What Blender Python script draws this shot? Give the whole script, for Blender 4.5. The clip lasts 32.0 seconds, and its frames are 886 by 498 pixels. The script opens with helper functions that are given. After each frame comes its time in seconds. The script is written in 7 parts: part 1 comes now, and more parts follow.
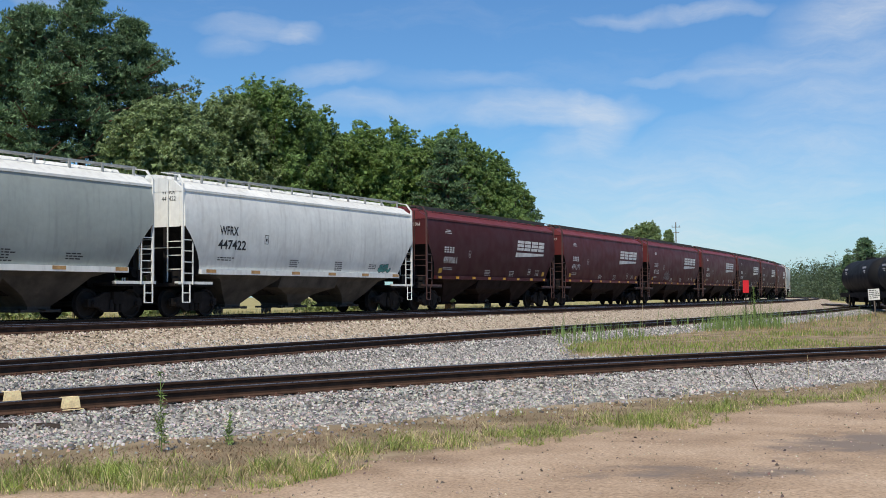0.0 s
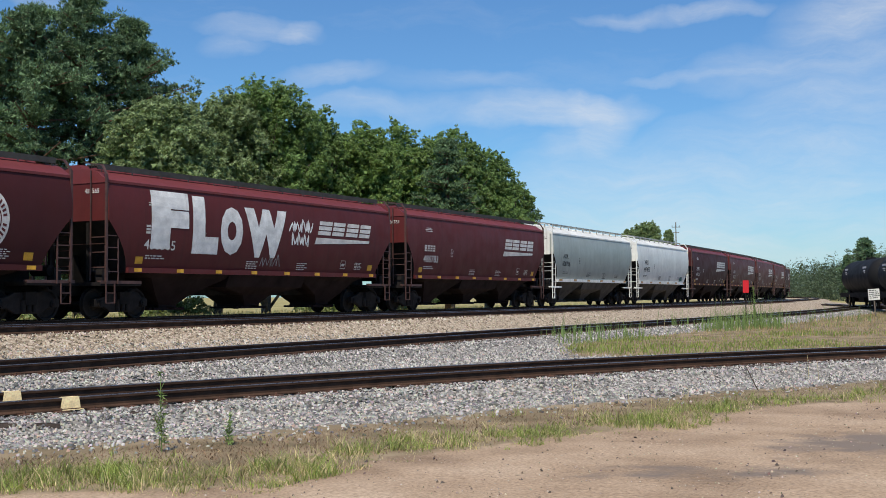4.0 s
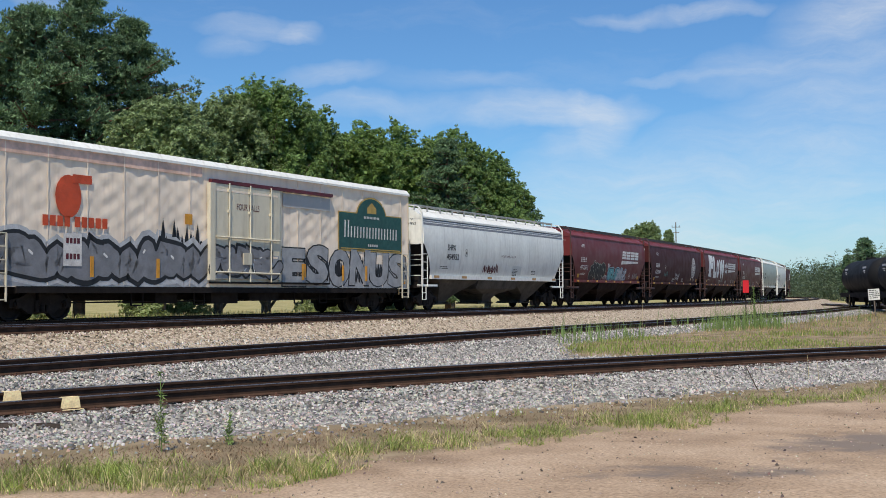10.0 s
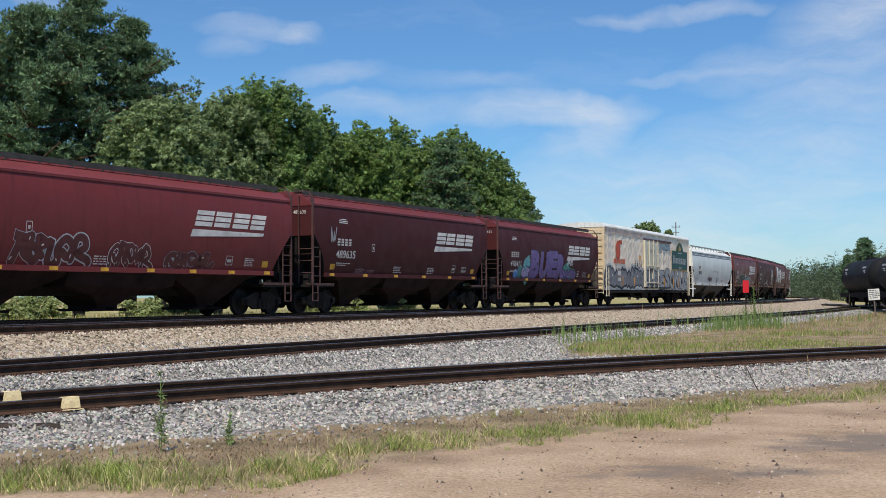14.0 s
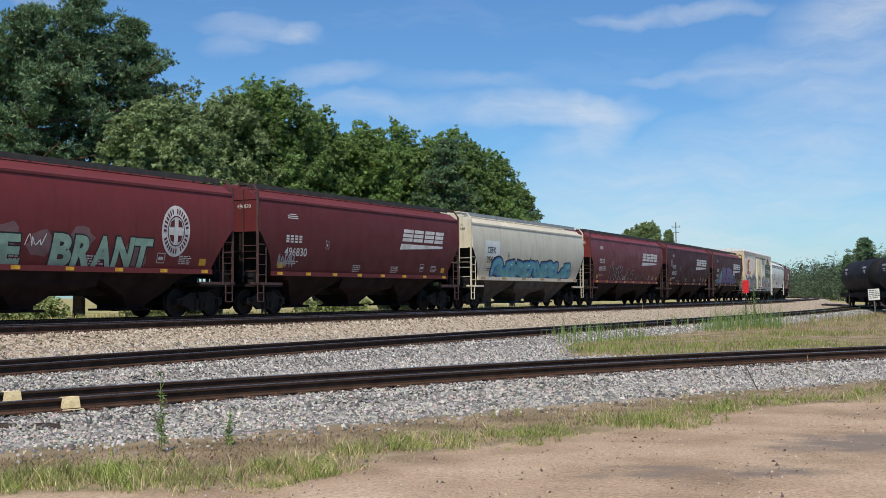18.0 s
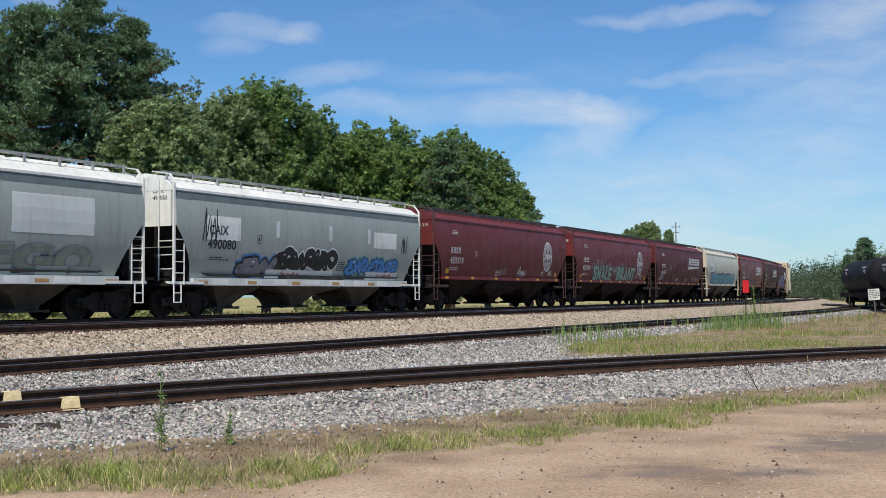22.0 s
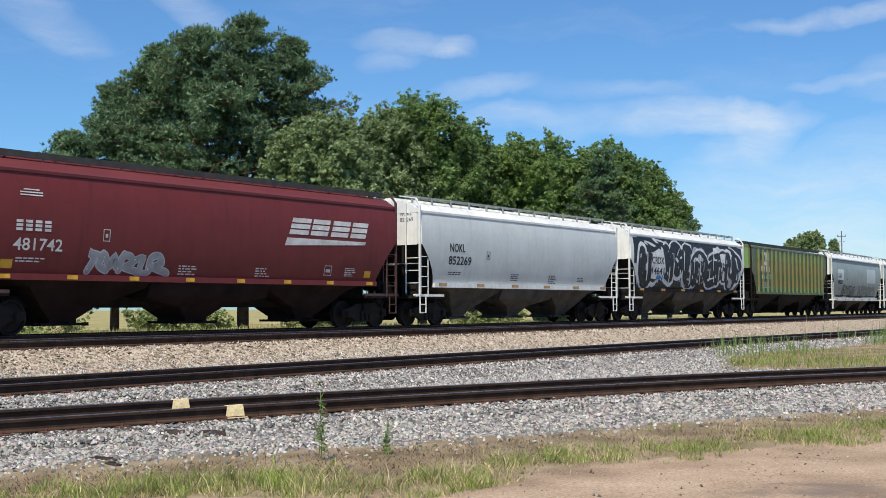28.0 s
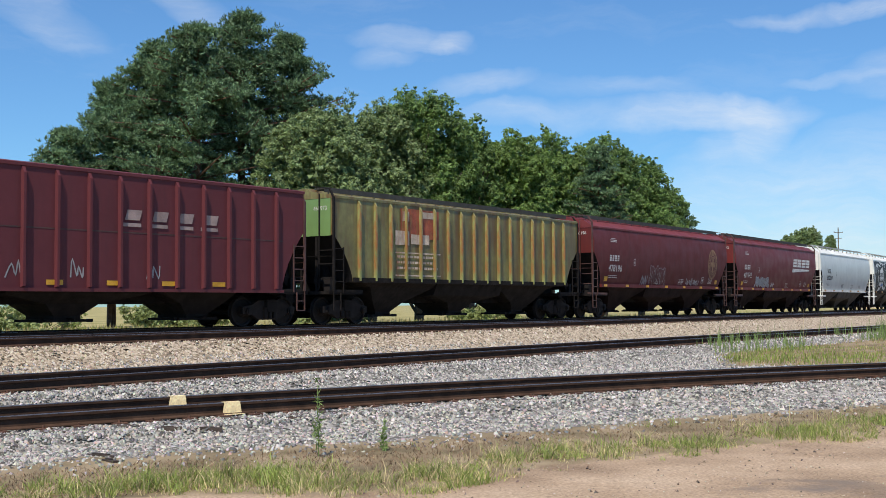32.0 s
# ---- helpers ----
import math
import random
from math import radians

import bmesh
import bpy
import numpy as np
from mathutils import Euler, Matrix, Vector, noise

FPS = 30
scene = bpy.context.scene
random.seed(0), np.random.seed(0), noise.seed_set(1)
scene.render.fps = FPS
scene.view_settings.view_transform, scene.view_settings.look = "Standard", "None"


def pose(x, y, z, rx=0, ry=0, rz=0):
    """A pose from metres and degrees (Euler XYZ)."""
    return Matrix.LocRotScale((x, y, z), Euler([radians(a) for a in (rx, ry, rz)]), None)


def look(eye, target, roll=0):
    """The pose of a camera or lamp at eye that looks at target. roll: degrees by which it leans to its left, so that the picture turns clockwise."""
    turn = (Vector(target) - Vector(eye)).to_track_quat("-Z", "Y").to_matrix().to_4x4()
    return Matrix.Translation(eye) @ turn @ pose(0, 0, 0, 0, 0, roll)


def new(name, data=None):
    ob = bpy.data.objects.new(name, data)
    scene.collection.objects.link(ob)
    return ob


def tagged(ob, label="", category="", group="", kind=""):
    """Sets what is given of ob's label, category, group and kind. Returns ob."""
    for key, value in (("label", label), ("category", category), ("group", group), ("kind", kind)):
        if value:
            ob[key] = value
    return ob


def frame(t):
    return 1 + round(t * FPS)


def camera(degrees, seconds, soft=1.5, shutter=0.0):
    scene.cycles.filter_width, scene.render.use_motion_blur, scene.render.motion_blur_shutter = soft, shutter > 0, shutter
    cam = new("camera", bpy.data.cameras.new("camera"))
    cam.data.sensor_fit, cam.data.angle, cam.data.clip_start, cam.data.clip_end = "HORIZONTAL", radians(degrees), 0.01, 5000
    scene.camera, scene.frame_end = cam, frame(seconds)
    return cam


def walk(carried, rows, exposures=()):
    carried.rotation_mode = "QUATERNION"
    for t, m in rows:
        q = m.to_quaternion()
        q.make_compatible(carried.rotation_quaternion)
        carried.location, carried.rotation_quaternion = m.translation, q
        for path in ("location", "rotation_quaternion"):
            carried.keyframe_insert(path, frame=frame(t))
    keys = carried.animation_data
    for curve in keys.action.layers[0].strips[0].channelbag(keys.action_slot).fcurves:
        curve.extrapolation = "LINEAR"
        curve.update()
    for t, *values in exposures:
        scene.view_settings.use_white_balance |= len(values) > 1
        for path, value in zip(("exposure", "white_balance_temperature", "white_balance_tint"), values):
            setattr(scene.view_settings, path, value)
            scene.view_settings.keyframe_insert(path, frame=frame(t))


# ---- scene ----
EYE_Z = 1.65
cam = camera(41.31, 32.0, soft=0.85)
ROWS = [
    (0.0, 92.279, 0.327, 0.012),
    (23.2, 92.279, 0.327, 0.012),
    (23.5, 92.299, 0.267, 0.036),
    (24.0, 92.384, 0.263, 0.339),
    (24.5, 92.559, 0.317, 1.562),
    (25.0, 92.828, 0.318, 4.042),
    (25.5, 93.064, 0.191, 6.705),
    (26.0, 93.100, 0.220, 7.600),
    (26.6, 93.050, 0.260, 7.750),
    (27.5, 92.924, 0.280, 7.681),
    (28.0, 92.880, 0.297, 7.552),
    (29.0, 92.740, 0.320, 7.489),
    (30.0, 92.727, 0.320, 7.452),
    (31.0, 92.728, 0.320, 7.453),
    (32.0, 92.708, 0.320, 7.403),
]
walk(cam, [(t, pose(0, 0, EYE_Z, rx, ry, rz)) for t, rx, ry, rz in ROWS],
     exposures=[(0, 0.04, 7050, 10), (23.4, 0.04, 7050, 10), (26.0, 0.22, 7050, 10), (32, 0.22, 7050, 10)])

# ---------------------------------------------------------------- light
SUN_AZ, SUN_EL = 188.0, 58.0     # from +y clockwise; degrees
to_sun = Vector((math.sin(radians(SUN_AZ)) * math.cos(radians(SUN_EL)),
                 math.cos(radians(SUN_AZ)) * math.cos(radians(SUN_EL)), math.sin(radians(SUN_EL))))
sun_data = bpy.data.lights.new("sun", "SUN")
sun_data.energy, sun_data.angle, sun_data.color = 4.4, radians(0.53), (1.0, 0.95, 0.87)
sun = new("sun", sun_data)
sun.matrix_world = look(to_sun * 300, (0, 0, 0))


def sky_world():
    w = bpy.data.worlds.new("sky")
    scene.world = w
    w.use_nodes = True
    nt = w.node_tree
    N, L = nt.nodes, nt.links
    N.clear()
    out, bg = N.new("ShaderNodeOutputWorld"), N.new("ShaderNodeBackground")
    sky = N.new("ShaderNodeTexSky")
    sky.sky_type, sky.sun_disc = "NISHITA", False
    sky.sun_elevation, sky.sun_rotation = radians(SUN_EL), radians(SUN_AZ)
    sky.air_density, sky.dust_density, sky.ozone_density = 1.0, 0.3, 3.0
    bg.inputs["Strength"].default_value = 0.10
    # thin cirrus: streaked noise over the dome, with a few larger patches where the sky shows them
    co = N.new("ShaderNodeTexCoord")

    def math_node(op, a, b=None, clamp=False):
        n = N.new("ShaderNodeMath")
        n.operation, n.use_clamp = op, clamp
        for i, v in enumerate((a, b)):
            if v is None:
                continue
            if isinstance(v, (int, float)):
                n.inputs[i].default_value = v
            else:
                L.new(v, n.inputs[i])
        return n.outputs[0]

    def blob(az, el, ra, re, tilt):
        """Soft elliptic patch round a direction; az from +y clockwise, degrees."""
        a, e = radians(az), radians(el)
        d = Vector((math.sin(a) * math.cos(e), math.cos(a) * math.cos(e), math.sin(e)))
        r = Vector((math.cos(a), -math.sin(a), 0))
        u = r.cross(d)
        c, s = math.cos(radians(tilt)), math.sin(radians(tilt))
        out_ = None
        for axis, size in ((r * c + u * s, ra), (u * c - r * s, re)):
            n = N.new("ShaderNodeVectorMath")
            n.operation = "DOT_PRODUCT"
            L.new(warp.outputs[0], n.inputs[0])
            n.inputs[1].default_value = axis / math.tan(radians(size))
            off = math_node("SUBTRACT", n.outputs["Value"], axis.dot(d) / math.tan(radians(size)))
            sq = math_node("MULTIPLY", off, off)
            out_ = sq if out_ is None else math_node("ADD", out_, sq)
        return math_node("SUBTRACT", 1.0, out_, True)

    nz = N.new("ShaderNodeTexNoise")
    nz.inputs["Scale"].default_value, nz.inputs["Detail"].default_value = 13.0, 5.0
    L.new(co.outputs["Generated"], nz.inputs["Vector"])
    warp0 = N.new("ShaderNodeVectorMath")
    warp0.operation = "SUBTRACT"
    L.new(nz.outputs["Color"], warp0.inputs[0])
    warp0.inputs[1].default_value = (0.5, 0.5, 0.5)
    warp = N.new("ShaderNodeVectorMath")
    warp.operation = "MULTIPLY_ADD"
    L.new(warp0.outputs[0], warp.inputs[0])
    warp.inputs[1].default_value = (0.045, 0.045, 0.045)
    L.new(co.outputs["Generated"], warp.inputs[2])
    total = None
    for az, el, ra, re, tilt, k in CLOUDS:
        b = math_node("MULTIPLY", blob(az, el, ra, re, tilt), k)
        total = b if total is None else math_node("MAXIMUM", total, b)
    mp = N.new("ShaderNodeMapping")
    mp.inputs["Rotation"].default_value = (0, radians(-14), 0)
    mp.inputs["Scale"].default_value = (6.0, 6.0, 30.0)
    L.new(warp.outputs[0], mp.inputs["Vector"])
    st = N.new("ShaderNodeTexNoise")
    st.inputs["Scale"].default_value, st.inputs["Detail"].default_value, st.inputs["Roughness"].default_value = 1.0, 8.0, 0.66
    L.new(mp.outputs[0], st.inputs["Vector"])
    streak = math_node("MULTIPLY", math_node("SUBTRACT", st.outputs["Fac"], 0.20), 2.0, True)
    cover = math_node("MULTIPLY", total, streak, True)
    veil = math_node("MULTIPLY", math_node("SUBTRACT", st.outputs["Fac"], 0.52), 0.35, True)
    cover = math_node("ADD", cover, veil, True)
    mix = N.new("ShaderNodeMix")
    mix.data_type = "RGBA"
    tint = N.new("ShaderNodeMix")
    tint.data_type, tint.blend_type = "RGBA", "MULTIPLY"
    tint.inputs["Factor"].default_value = 1.0
    L.new(sky.outputs[0], tint.inputs["A"])
    tint.inputs["B"].default_value = SKY_TINT
    L.new(cover, mix.inputs["Factor"])
    L.new(tint.outputs["Result"], mix.inputs["A"])
    mix.inputs["B"].default_value = CLOUD_COLOUR
    L.new(mix.outputs["Result"], bg.inputs["Color"])
    L.new(bg.outputs[0], out.inputs["Surface"])


SKY_TINT = (0.53, 0.90, 1.26, 1)
CLOUD_COLOUR = (7.4, 7.95, 8.75, 1)
# azimuth, elevation, half-width, half-height, tilt, strength
CLOUDS = [
    (5.2, 8.95, 6.0, 1.0, 0, 0.50), (7.3, 8.9, 2.6, 1.1, -4, 0.62), (7.9, 7.7, 2.8, 1.4, 47, 0.46), (6.4, 6.4, 2.6, 1.8, 30, 0.34),
    (10.0, 5.3, 9.5, 2.8, 3, 0.44), (16.5, 6.1, 9.5, 3.2, 4, 0.52), (12.6, 2.6, 18.0, 3.0, 0, 0.58), (19.0, 8.8, 6.5, 2.2, 8, 0.48),
    (13.2, 13.3, 3.0, 0.55, 0, 0.68), (10.2, 13.2, 3.6, 0.5, 0, 0.34), (19.5, 13.0, 5.0, 2.0, 22, 0.55),
    (18.3, 10.6, 7.0, 1.4, 2, 0.50), (13.9, 10.4, 5.2, 0.4, 0, 0.42), (19.7, 11.9, 3.6, 1.2, 6, 0.45),
    (-7.3, 12.75, 1.5, 0.65, 6, 0.62), (-9.0, 12.8, 3.4, 0.7, -2, 0.38), (-10.3, 12.0, 1.8, 0.6, 0, 0.28),
    (-5.3, 10.8, 2.6, 0.7, 2, 0.42), (-3.4, 9.2, 3.6, 0.8, 1, 0.40), (-0.7, 9.1, 3.6, 0.8, 1, 0.36), (0.5, 10.4, 5.5, 0.6, -3, 0.16),
    (-20.0, 14.5, 3.0, 1.2, -35, 0.35), (-27.0, 13.6, 4.0, 1.3, -24, 0.3), (35.0, 6.0, 14.0, 3.5, 5, 0.5),
]
sky_world()

# ---------------------------------------------------------------- materials


def mat(name, colour, rough=0.6, metal=0.0, vary=0.25, scale=3.0, bump=0.0, fine=40.0, random_obj=0.0, island=0.0,
        streak=0.0, streak_from=0.5, streak_colour=(0.1, 0.07, 0.05), stretch=(1, 1, 0.12), translucent=0.0, spec=0.5):
    """Paint, stone, leaf and so on: colour broken at two scales, with optional streaks, bump and variation by piece."""
    m = bpy.data.materials.new(name)
    m.use_nodes = True
    nt = m.node_tree
    N, L = nt.nodes, nt.links
    b = N["Principled BSDF"]
    b.inputs["Roughness"].default_value, b.inputs["Metallic"].default_value = rough, metal
    b.inputs["Specular IOR Level"].default_value = spec
    co = N.new("ShaderNodeTexCoord")

    def noise_tex(s, detail=4.0, vec=None):
        n = N.new("ShaderNodeTexNoise")
        n.inputs["Scale"].default_value, n.inputs["Detail"].default_value = s, detail
        L.new(vec or co.outputs["Object"], n.inputs["Vector"])
        return n.outputs["Fac"]

    def ramp(fac, lo, hi, a, b_):
        r = N.new("ShaderNodeMapRange")
        r.inputs[1].default_value, r.inputs[2].default_value, r.inputs[3].default_value, r.inputs[4].default_value = lo, hi, a, b_
        L.new(fac, r.inputs[0])
        return r.outputs[0]

    def times(col, fac):
        x = N.new("ShaderNodeMix")
        x.data_type, x.blend_type = "RGBA", "MULTIPLY"
        x.inputs["Factor"].default_value = 1.0
        L.new(col, x.inputs["A"])
        L.new(fac, x.inputs["B"])
        return x.outputs["Result"]

    base = N.new("ShaderNodeRGB")
    base.outputs[0].default_value = (*colour, 1)
    col = base.outputs[0]
    col = times(col, ramp(noise_tex(scale), 0.3, 0.7, 1 - vary, 1 + vary))
    col = times(col, ramp(noise_tex(fine, 2.0), 0.3, 0.7, 1 - vary * 0.5, 1 + vary * 0.5))
    if random_obj:
        oi = N.new("ShaderNodeObjectInfo")
        col = times(col, ramp(oi.outputs["Random"], 0, 1, 1 - random_obj, 1 + random_obj))
    if island:
        g = N.new("ShaderNodeNewGeometry")
        col = times(col, ramp(g.outputs["Random Per Island"], 0, 1, 1 - island, 1 + island))
    if streak:
        mp = N.new("ShaderNodeMapping")
        mp.inputs["Scale"].default_value = stretch
        L.new(co.outputs["Object"], mp.inputs["Vector"])
        f = ramp(noise_tex(5.0, 5.0, mp.outputs[0]), streak_from, streak_from + 0.25, 0.0, streak)
        x = N.new("ShaderNodeMix")
        x.data_type = "RGBA"
        L.new(f, x.inputs["Factor"])
        L.new(col, x.inputs["A"])
        x.inputs["B"].default_value = (*streak_colour, 1)
        col = x.outputs["Result"]
    L.new(col, b.inputs["Base Color"])
    L.new(ramp(noise_tex(scale * 2.3), 0.3, 0.7, max(0.03, rough - 0.1), min(1, rough + 0.1)), b.inputs["Roughness"])
    if bump:
        bp = N.new("ShaderNodeBump")
        bp.inputs["Strength"].default_value, bp.inputs["Distance"].default_value = 0.6, bump
        L.new(noise_tex(fine, 4.0), bp.inputs["Height"])
        L.new(bp.outputs[0], b.inputs["Normal"])
    if translucent:
        t = N.new("ShaderNodeBsdfTranslucent")
        L.new(col, t.inputs["Color"])
        s = N.new("ShaderNodeMixShader")
        s.inputs["Fac"].default_value = translucent
        L.new(b.outputs[0], s.inputs[1])
        L.new(t.outputs[0], s.inputs[2])
        L.new(s.outputs[0], N["Material Output"].inputs["Surface"])
    return m


def sheet(name, colour, **k):
    """Rail car paint: mostly matt enamel with dust, rain streaks and slow waves in the plates."""
    a = dict(rough=0.42, vary=0.07, scale=0.6, fine=5.0, bump=0.004, streak=0.22, streak_colour=tuple(c * 0.55 + 0.012 for c in colour))
    a.update(k)
    return mat(name, colour, **a)


RED = sheet("red_paint", (0.112, 0.0215, 0.0215), random_obj=0.12, rough=0.55, spec=0.25, streak_colour=(0.045, 0.015, 0.014), streak=0.35)
RED_BRIGHT = sheet("bright_red_paint", (0.158, 0.0270, 0.0270), random_obj=0.08, rough=0.5, spec=0.3, streak_colour=(0.062, 0.017, 0.015), streak=0.35)
DUSTY_RED = sheet("dusty_maroon_paint", (0.120, 0.030, 0.036), rough=0.6, spec=0.25, streak=0.35)
RED_DARK = sheet("dark_red_paint", (0.064, 0.0150, 0.0160), random_obj=0.12, rough=0.6, spec=0.2, streak_colour=(0.050, 0.017, 0.013), streak=0.2, vary=0.05)
# a lighter copy of the body red, with the sun on the roof mixed in
RED_ROOF = sheet("sunlit_red_roof_paint", (0.150, 0.031, 0.032), random_obj=0.12, rough=0.55, spec=0.3)
GREY = sheet("grey_paint", (0.33, 0.365, 0.335), streak=0.4, vary=0.10)
WHITE = sheet("white_paint", (0.74, 0.75, 0.71), streak=0.42, streak_colour=(0.42, 0.40, 0.37), vary=0.10)
CREAM = sheet("cream_paint", (0.62, 0.57, 0.44), streak=0.4, streak_colour=(0.3, 0.24, 0.16))
PALE = sheet("pale_grey_paint", (0.60, 0.63, 0.61), streak=0.25)
GREEN = sheet("green_paint", (0.118, 0.140, 0.055), streak_from=0.44, streak=0.75, streak_colour=(0.125, 0.088, 0.04), vary=0.16, stretch=(0.7, 1, 0.14))
GREEN_POST = sheet("green_post_paint", (0.125, 0.20, 0.075), streak_from=0.46, streak=0.95, streak_colour=(0.26, 0.105, 0.035), vary=0.2, stretch=(0.9, 1, 0.35))
RUST_POST = sheet("rusted_post_paint", (0.235, 0.255, 0.095), streak_from=0.42, streak=0.95, streak_colour=(0.30, 0.10, 0.035), vary=0.25, stretch=(0.9, 1, 0.35))
RUST_GREEN = sheet("rusted_green_paint", (0.185, 0.172, 0.062), streak_from=0.40, streak=0.9, streak_colour=(0.125, 0.066, 0.026), vary=0.3, scale=0.45, stretch=(0.55, 1, 0.10))
LIGHT_GREEN = sheet("light_green_paint", (0.16, 0.275, 0.10))
UNDER = mat("near_black_under_frame", (0.013, 0.011, 0.0105), 0.9, vary=0.4, scale=2.5, bump=0.004, spec=0.2)
# near black on every car: shade under the end slopes put into the colour
SLOPE = mat("shaded_slope_sheet", (0.014, 0.012, 0.012), 0.9, vary=0.4, scale=1.5, spec=0.2)
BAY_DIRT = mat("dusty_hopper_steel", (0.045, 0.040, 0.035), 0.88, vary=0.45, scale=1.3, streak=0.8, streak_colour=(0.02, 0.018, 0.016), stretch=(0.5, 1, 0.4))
# dirty red, taken darker: the shade below the sills is in this colour
BAY_RED = mat("shaded_dirty_red_hopper_steel", (0.014, 0.008, 0.008), 0.9, vary=0.4, scale=1.3, spec=0.15)
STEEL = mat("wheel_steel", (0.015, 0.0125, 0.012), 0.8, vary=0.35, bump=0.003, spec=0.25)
DARK_GRATE = mat("dark_grating", (0.045, 0.044, 0.040), 0.8, vary=0.3)
GALV = mat("galvanised_steel", (0.36, 0.37, 0.36), 0.5, 0.4, vary=0.2)
RED_TRIM = mat("dull_red_trim", (0.075, 0.036, 0.032), 0.6, vary=0.3)
LETTER = mat("white_lettering", (0.62, 0.60, 0.57), 0.6, vary=0.2, fine=20)
LETTER_DARK = mat("black_lettering", (0.02, 0.02, 0.022), 0.6, vary=0.2)
OLD_GOLD = mat("faded_gold_lettering", (0.26, 0.155, 0.085), 0.7, vary=0.3, fine=20)
YELLOW = mat("yellow_reflector", (0.62, 0.33, 0.03), 0.45, vary=0.25)
TAN_SILL = mat("weathered_orange_sill", (0.42, 0.24, 0.09), 0.6, vary=0.3)

# ---------------------------------------------------------------- mesh tools


class Build:
    """Collects corners and faces of one mesh."""

    def __init__(self):
        self.v, self.f = [], []

    def add(self, verts, faces):
        n = len(self.v)
        self.v += [tuple(p) for p in verts]
        self.f += [tuple(i + n for i in q) for q in faces]
        return self

    def box(self, x0, x1, y0, y1, z0, z1):
        v = [(x, y, z) for x in (x0, x1) for y in (y0, y1) for z in (z0, z1)]
        return self.add(v, [(0, 1, 3, 2), (4, 6, 7, 5), (0, 4, 5, 1), (2, 3, 7, 6), (0, 2, 6, 4), (1, 5, 7, 3)])

    def bar(self, p, q, w, h=None):
        """A square bar from p to q."""
        p, q = Vector(p), Vector(q)
        d = (q - p).normalized()
        s = d.cross(Vector((0, 0, 1)))
        s = s.normalized() if s.length > 0.01 else Vector((1, 0, 0))
        u = s.cross(d)
        s, u = s * w / 2, u * (h or w) / 2
        v = [c + a * s + b * u for c in (p, q) for a, b in ((-1, -1), (1, -1), (1, 1), (-1, 1))]
        return self.add(v, [(3, 2, 1, 0), (4, 5, 6, 7)] + [(i, (i + 1) % 4, 4 + (i + 1) % 4, 4 + i) for i in range(4)])

    def tube(self, p, q, r, n=8, r2=None):
        p, q = Vector(p), Vector(q)
        d = (q - p).normalized()
        s = d.orthogonal().normalized()
        u = d.cross(s)
        v = []
        for c, rr in ((p, r), (q, r if r2 is None else r2)):
            v += [c + (s * math.cos(a) + u * math.sin(a)) * rr for a in (math.tau * i / n for i in range(n))]
        return self.add(v, [tuple(range(n))[::-1], tuple(range(n, 2 * n))] + [(i, (i + 1) % n, n + (i + 1) % n, n + i) for i in range(n)])

    def lathe(self, profile, axis_y=True, n=24):
        """profile: (radius, along); turned round the y axis."""
        m = len(profile)
        v = [(r * math.cos(a), y, r * math.sin(a)) for a in (math.tau * i / n for i in range(n)) for r, y in profile]
        f = [(i * m + j, i * m + j + 1, ((i + 1) % n) * m + j + 1, ((i + 1) % n) * m + j) for i in range(n) for j in range(m - 1)]
        return self.add(v, f)

    def prism(self, outline, y0, y1):
        """An (x, z) outline, run from y0 to y1."""
        n = len(outline)
        v = [(x, y, z) for y in (y0, y1) for x, z in outline]
        return self.add(v, [tuple(range(n)), tuple(range(n, 2 * n))[::-1]] + [(i, n + i, n + (i + 1) % n, (i + 1) % n) for i in range(n)])

    def mesh(self, name, smooth=None):
        me = bpy.data.meshes.new(name)
        me.from_pydata(self.v, [], self.f)
        bm = bmesh.new()
        bm.from_mesh(me)
        bmesh.ops.recalc_face_normals(bm, faces=bm.faces)
        bm.to_mesh(me)
        bm.free()
        if smooth:
            me.polygons.foreach_set("use_smooth", [True] * len(me.polygons))
            me.set_sharp_from_angle(angle=radians(smooth))
        return me


def quick_mesh(name, verts, quads):
    """A mesh of many loose quads or triangles from arrays."""
    me = bpy.data.meshes.new(name)
    verts, quads = np.asarray(verts, np.float32), np.asarray(quads, np.int32)
    n, k = quads.shape
    me.vertices.add(len(verts))
    me.vertices.foreach_set("co", verts.ravel())
    me.loops.add(n * k)
    me.loops.foreach_set("vertex_index", quads.ravel())
    me.polygons.add(n)
    me.polygons.foreach_set("loop_start", np.arange(0, n * k, k, dtype=np.int32))
    me.update(calc_edges=True)
    return me


def part(name, data, material, parent, label="", place=None):
    """One mesh object under a thing or a part."""
    me = data.mesh(name) if isinstance(data, Build) else data
    if material and not me.materials:
        me.materials.append(material)
    ob = new(name, me)
    ob.parent = parent
    if place is not None:
        ob.matrix_local = place
    if label:
        tagged(ob, label)
    return ob


def thing(name, data, material, label, category, group="", kind="", m=None):
    me = data.mesh(name) if isinstance(data, Build) else data
    if me is not None and material and not me.materials:
        me.materials.append(material)
    ob = new(name, me)
    if m is not None:
        ob.matrix_world = m
    return tagged(ob, label, category, group, kind)


# ---------------------------------------------------------------- tracks in plan
RAIL_MAIN, RAIL_SIDING, RAIL_NEAR = EYE_Z - 0.64, EYE_Z - 1.15, EYE_Z - 1.33
S0, S1 = -420.0, 620.0


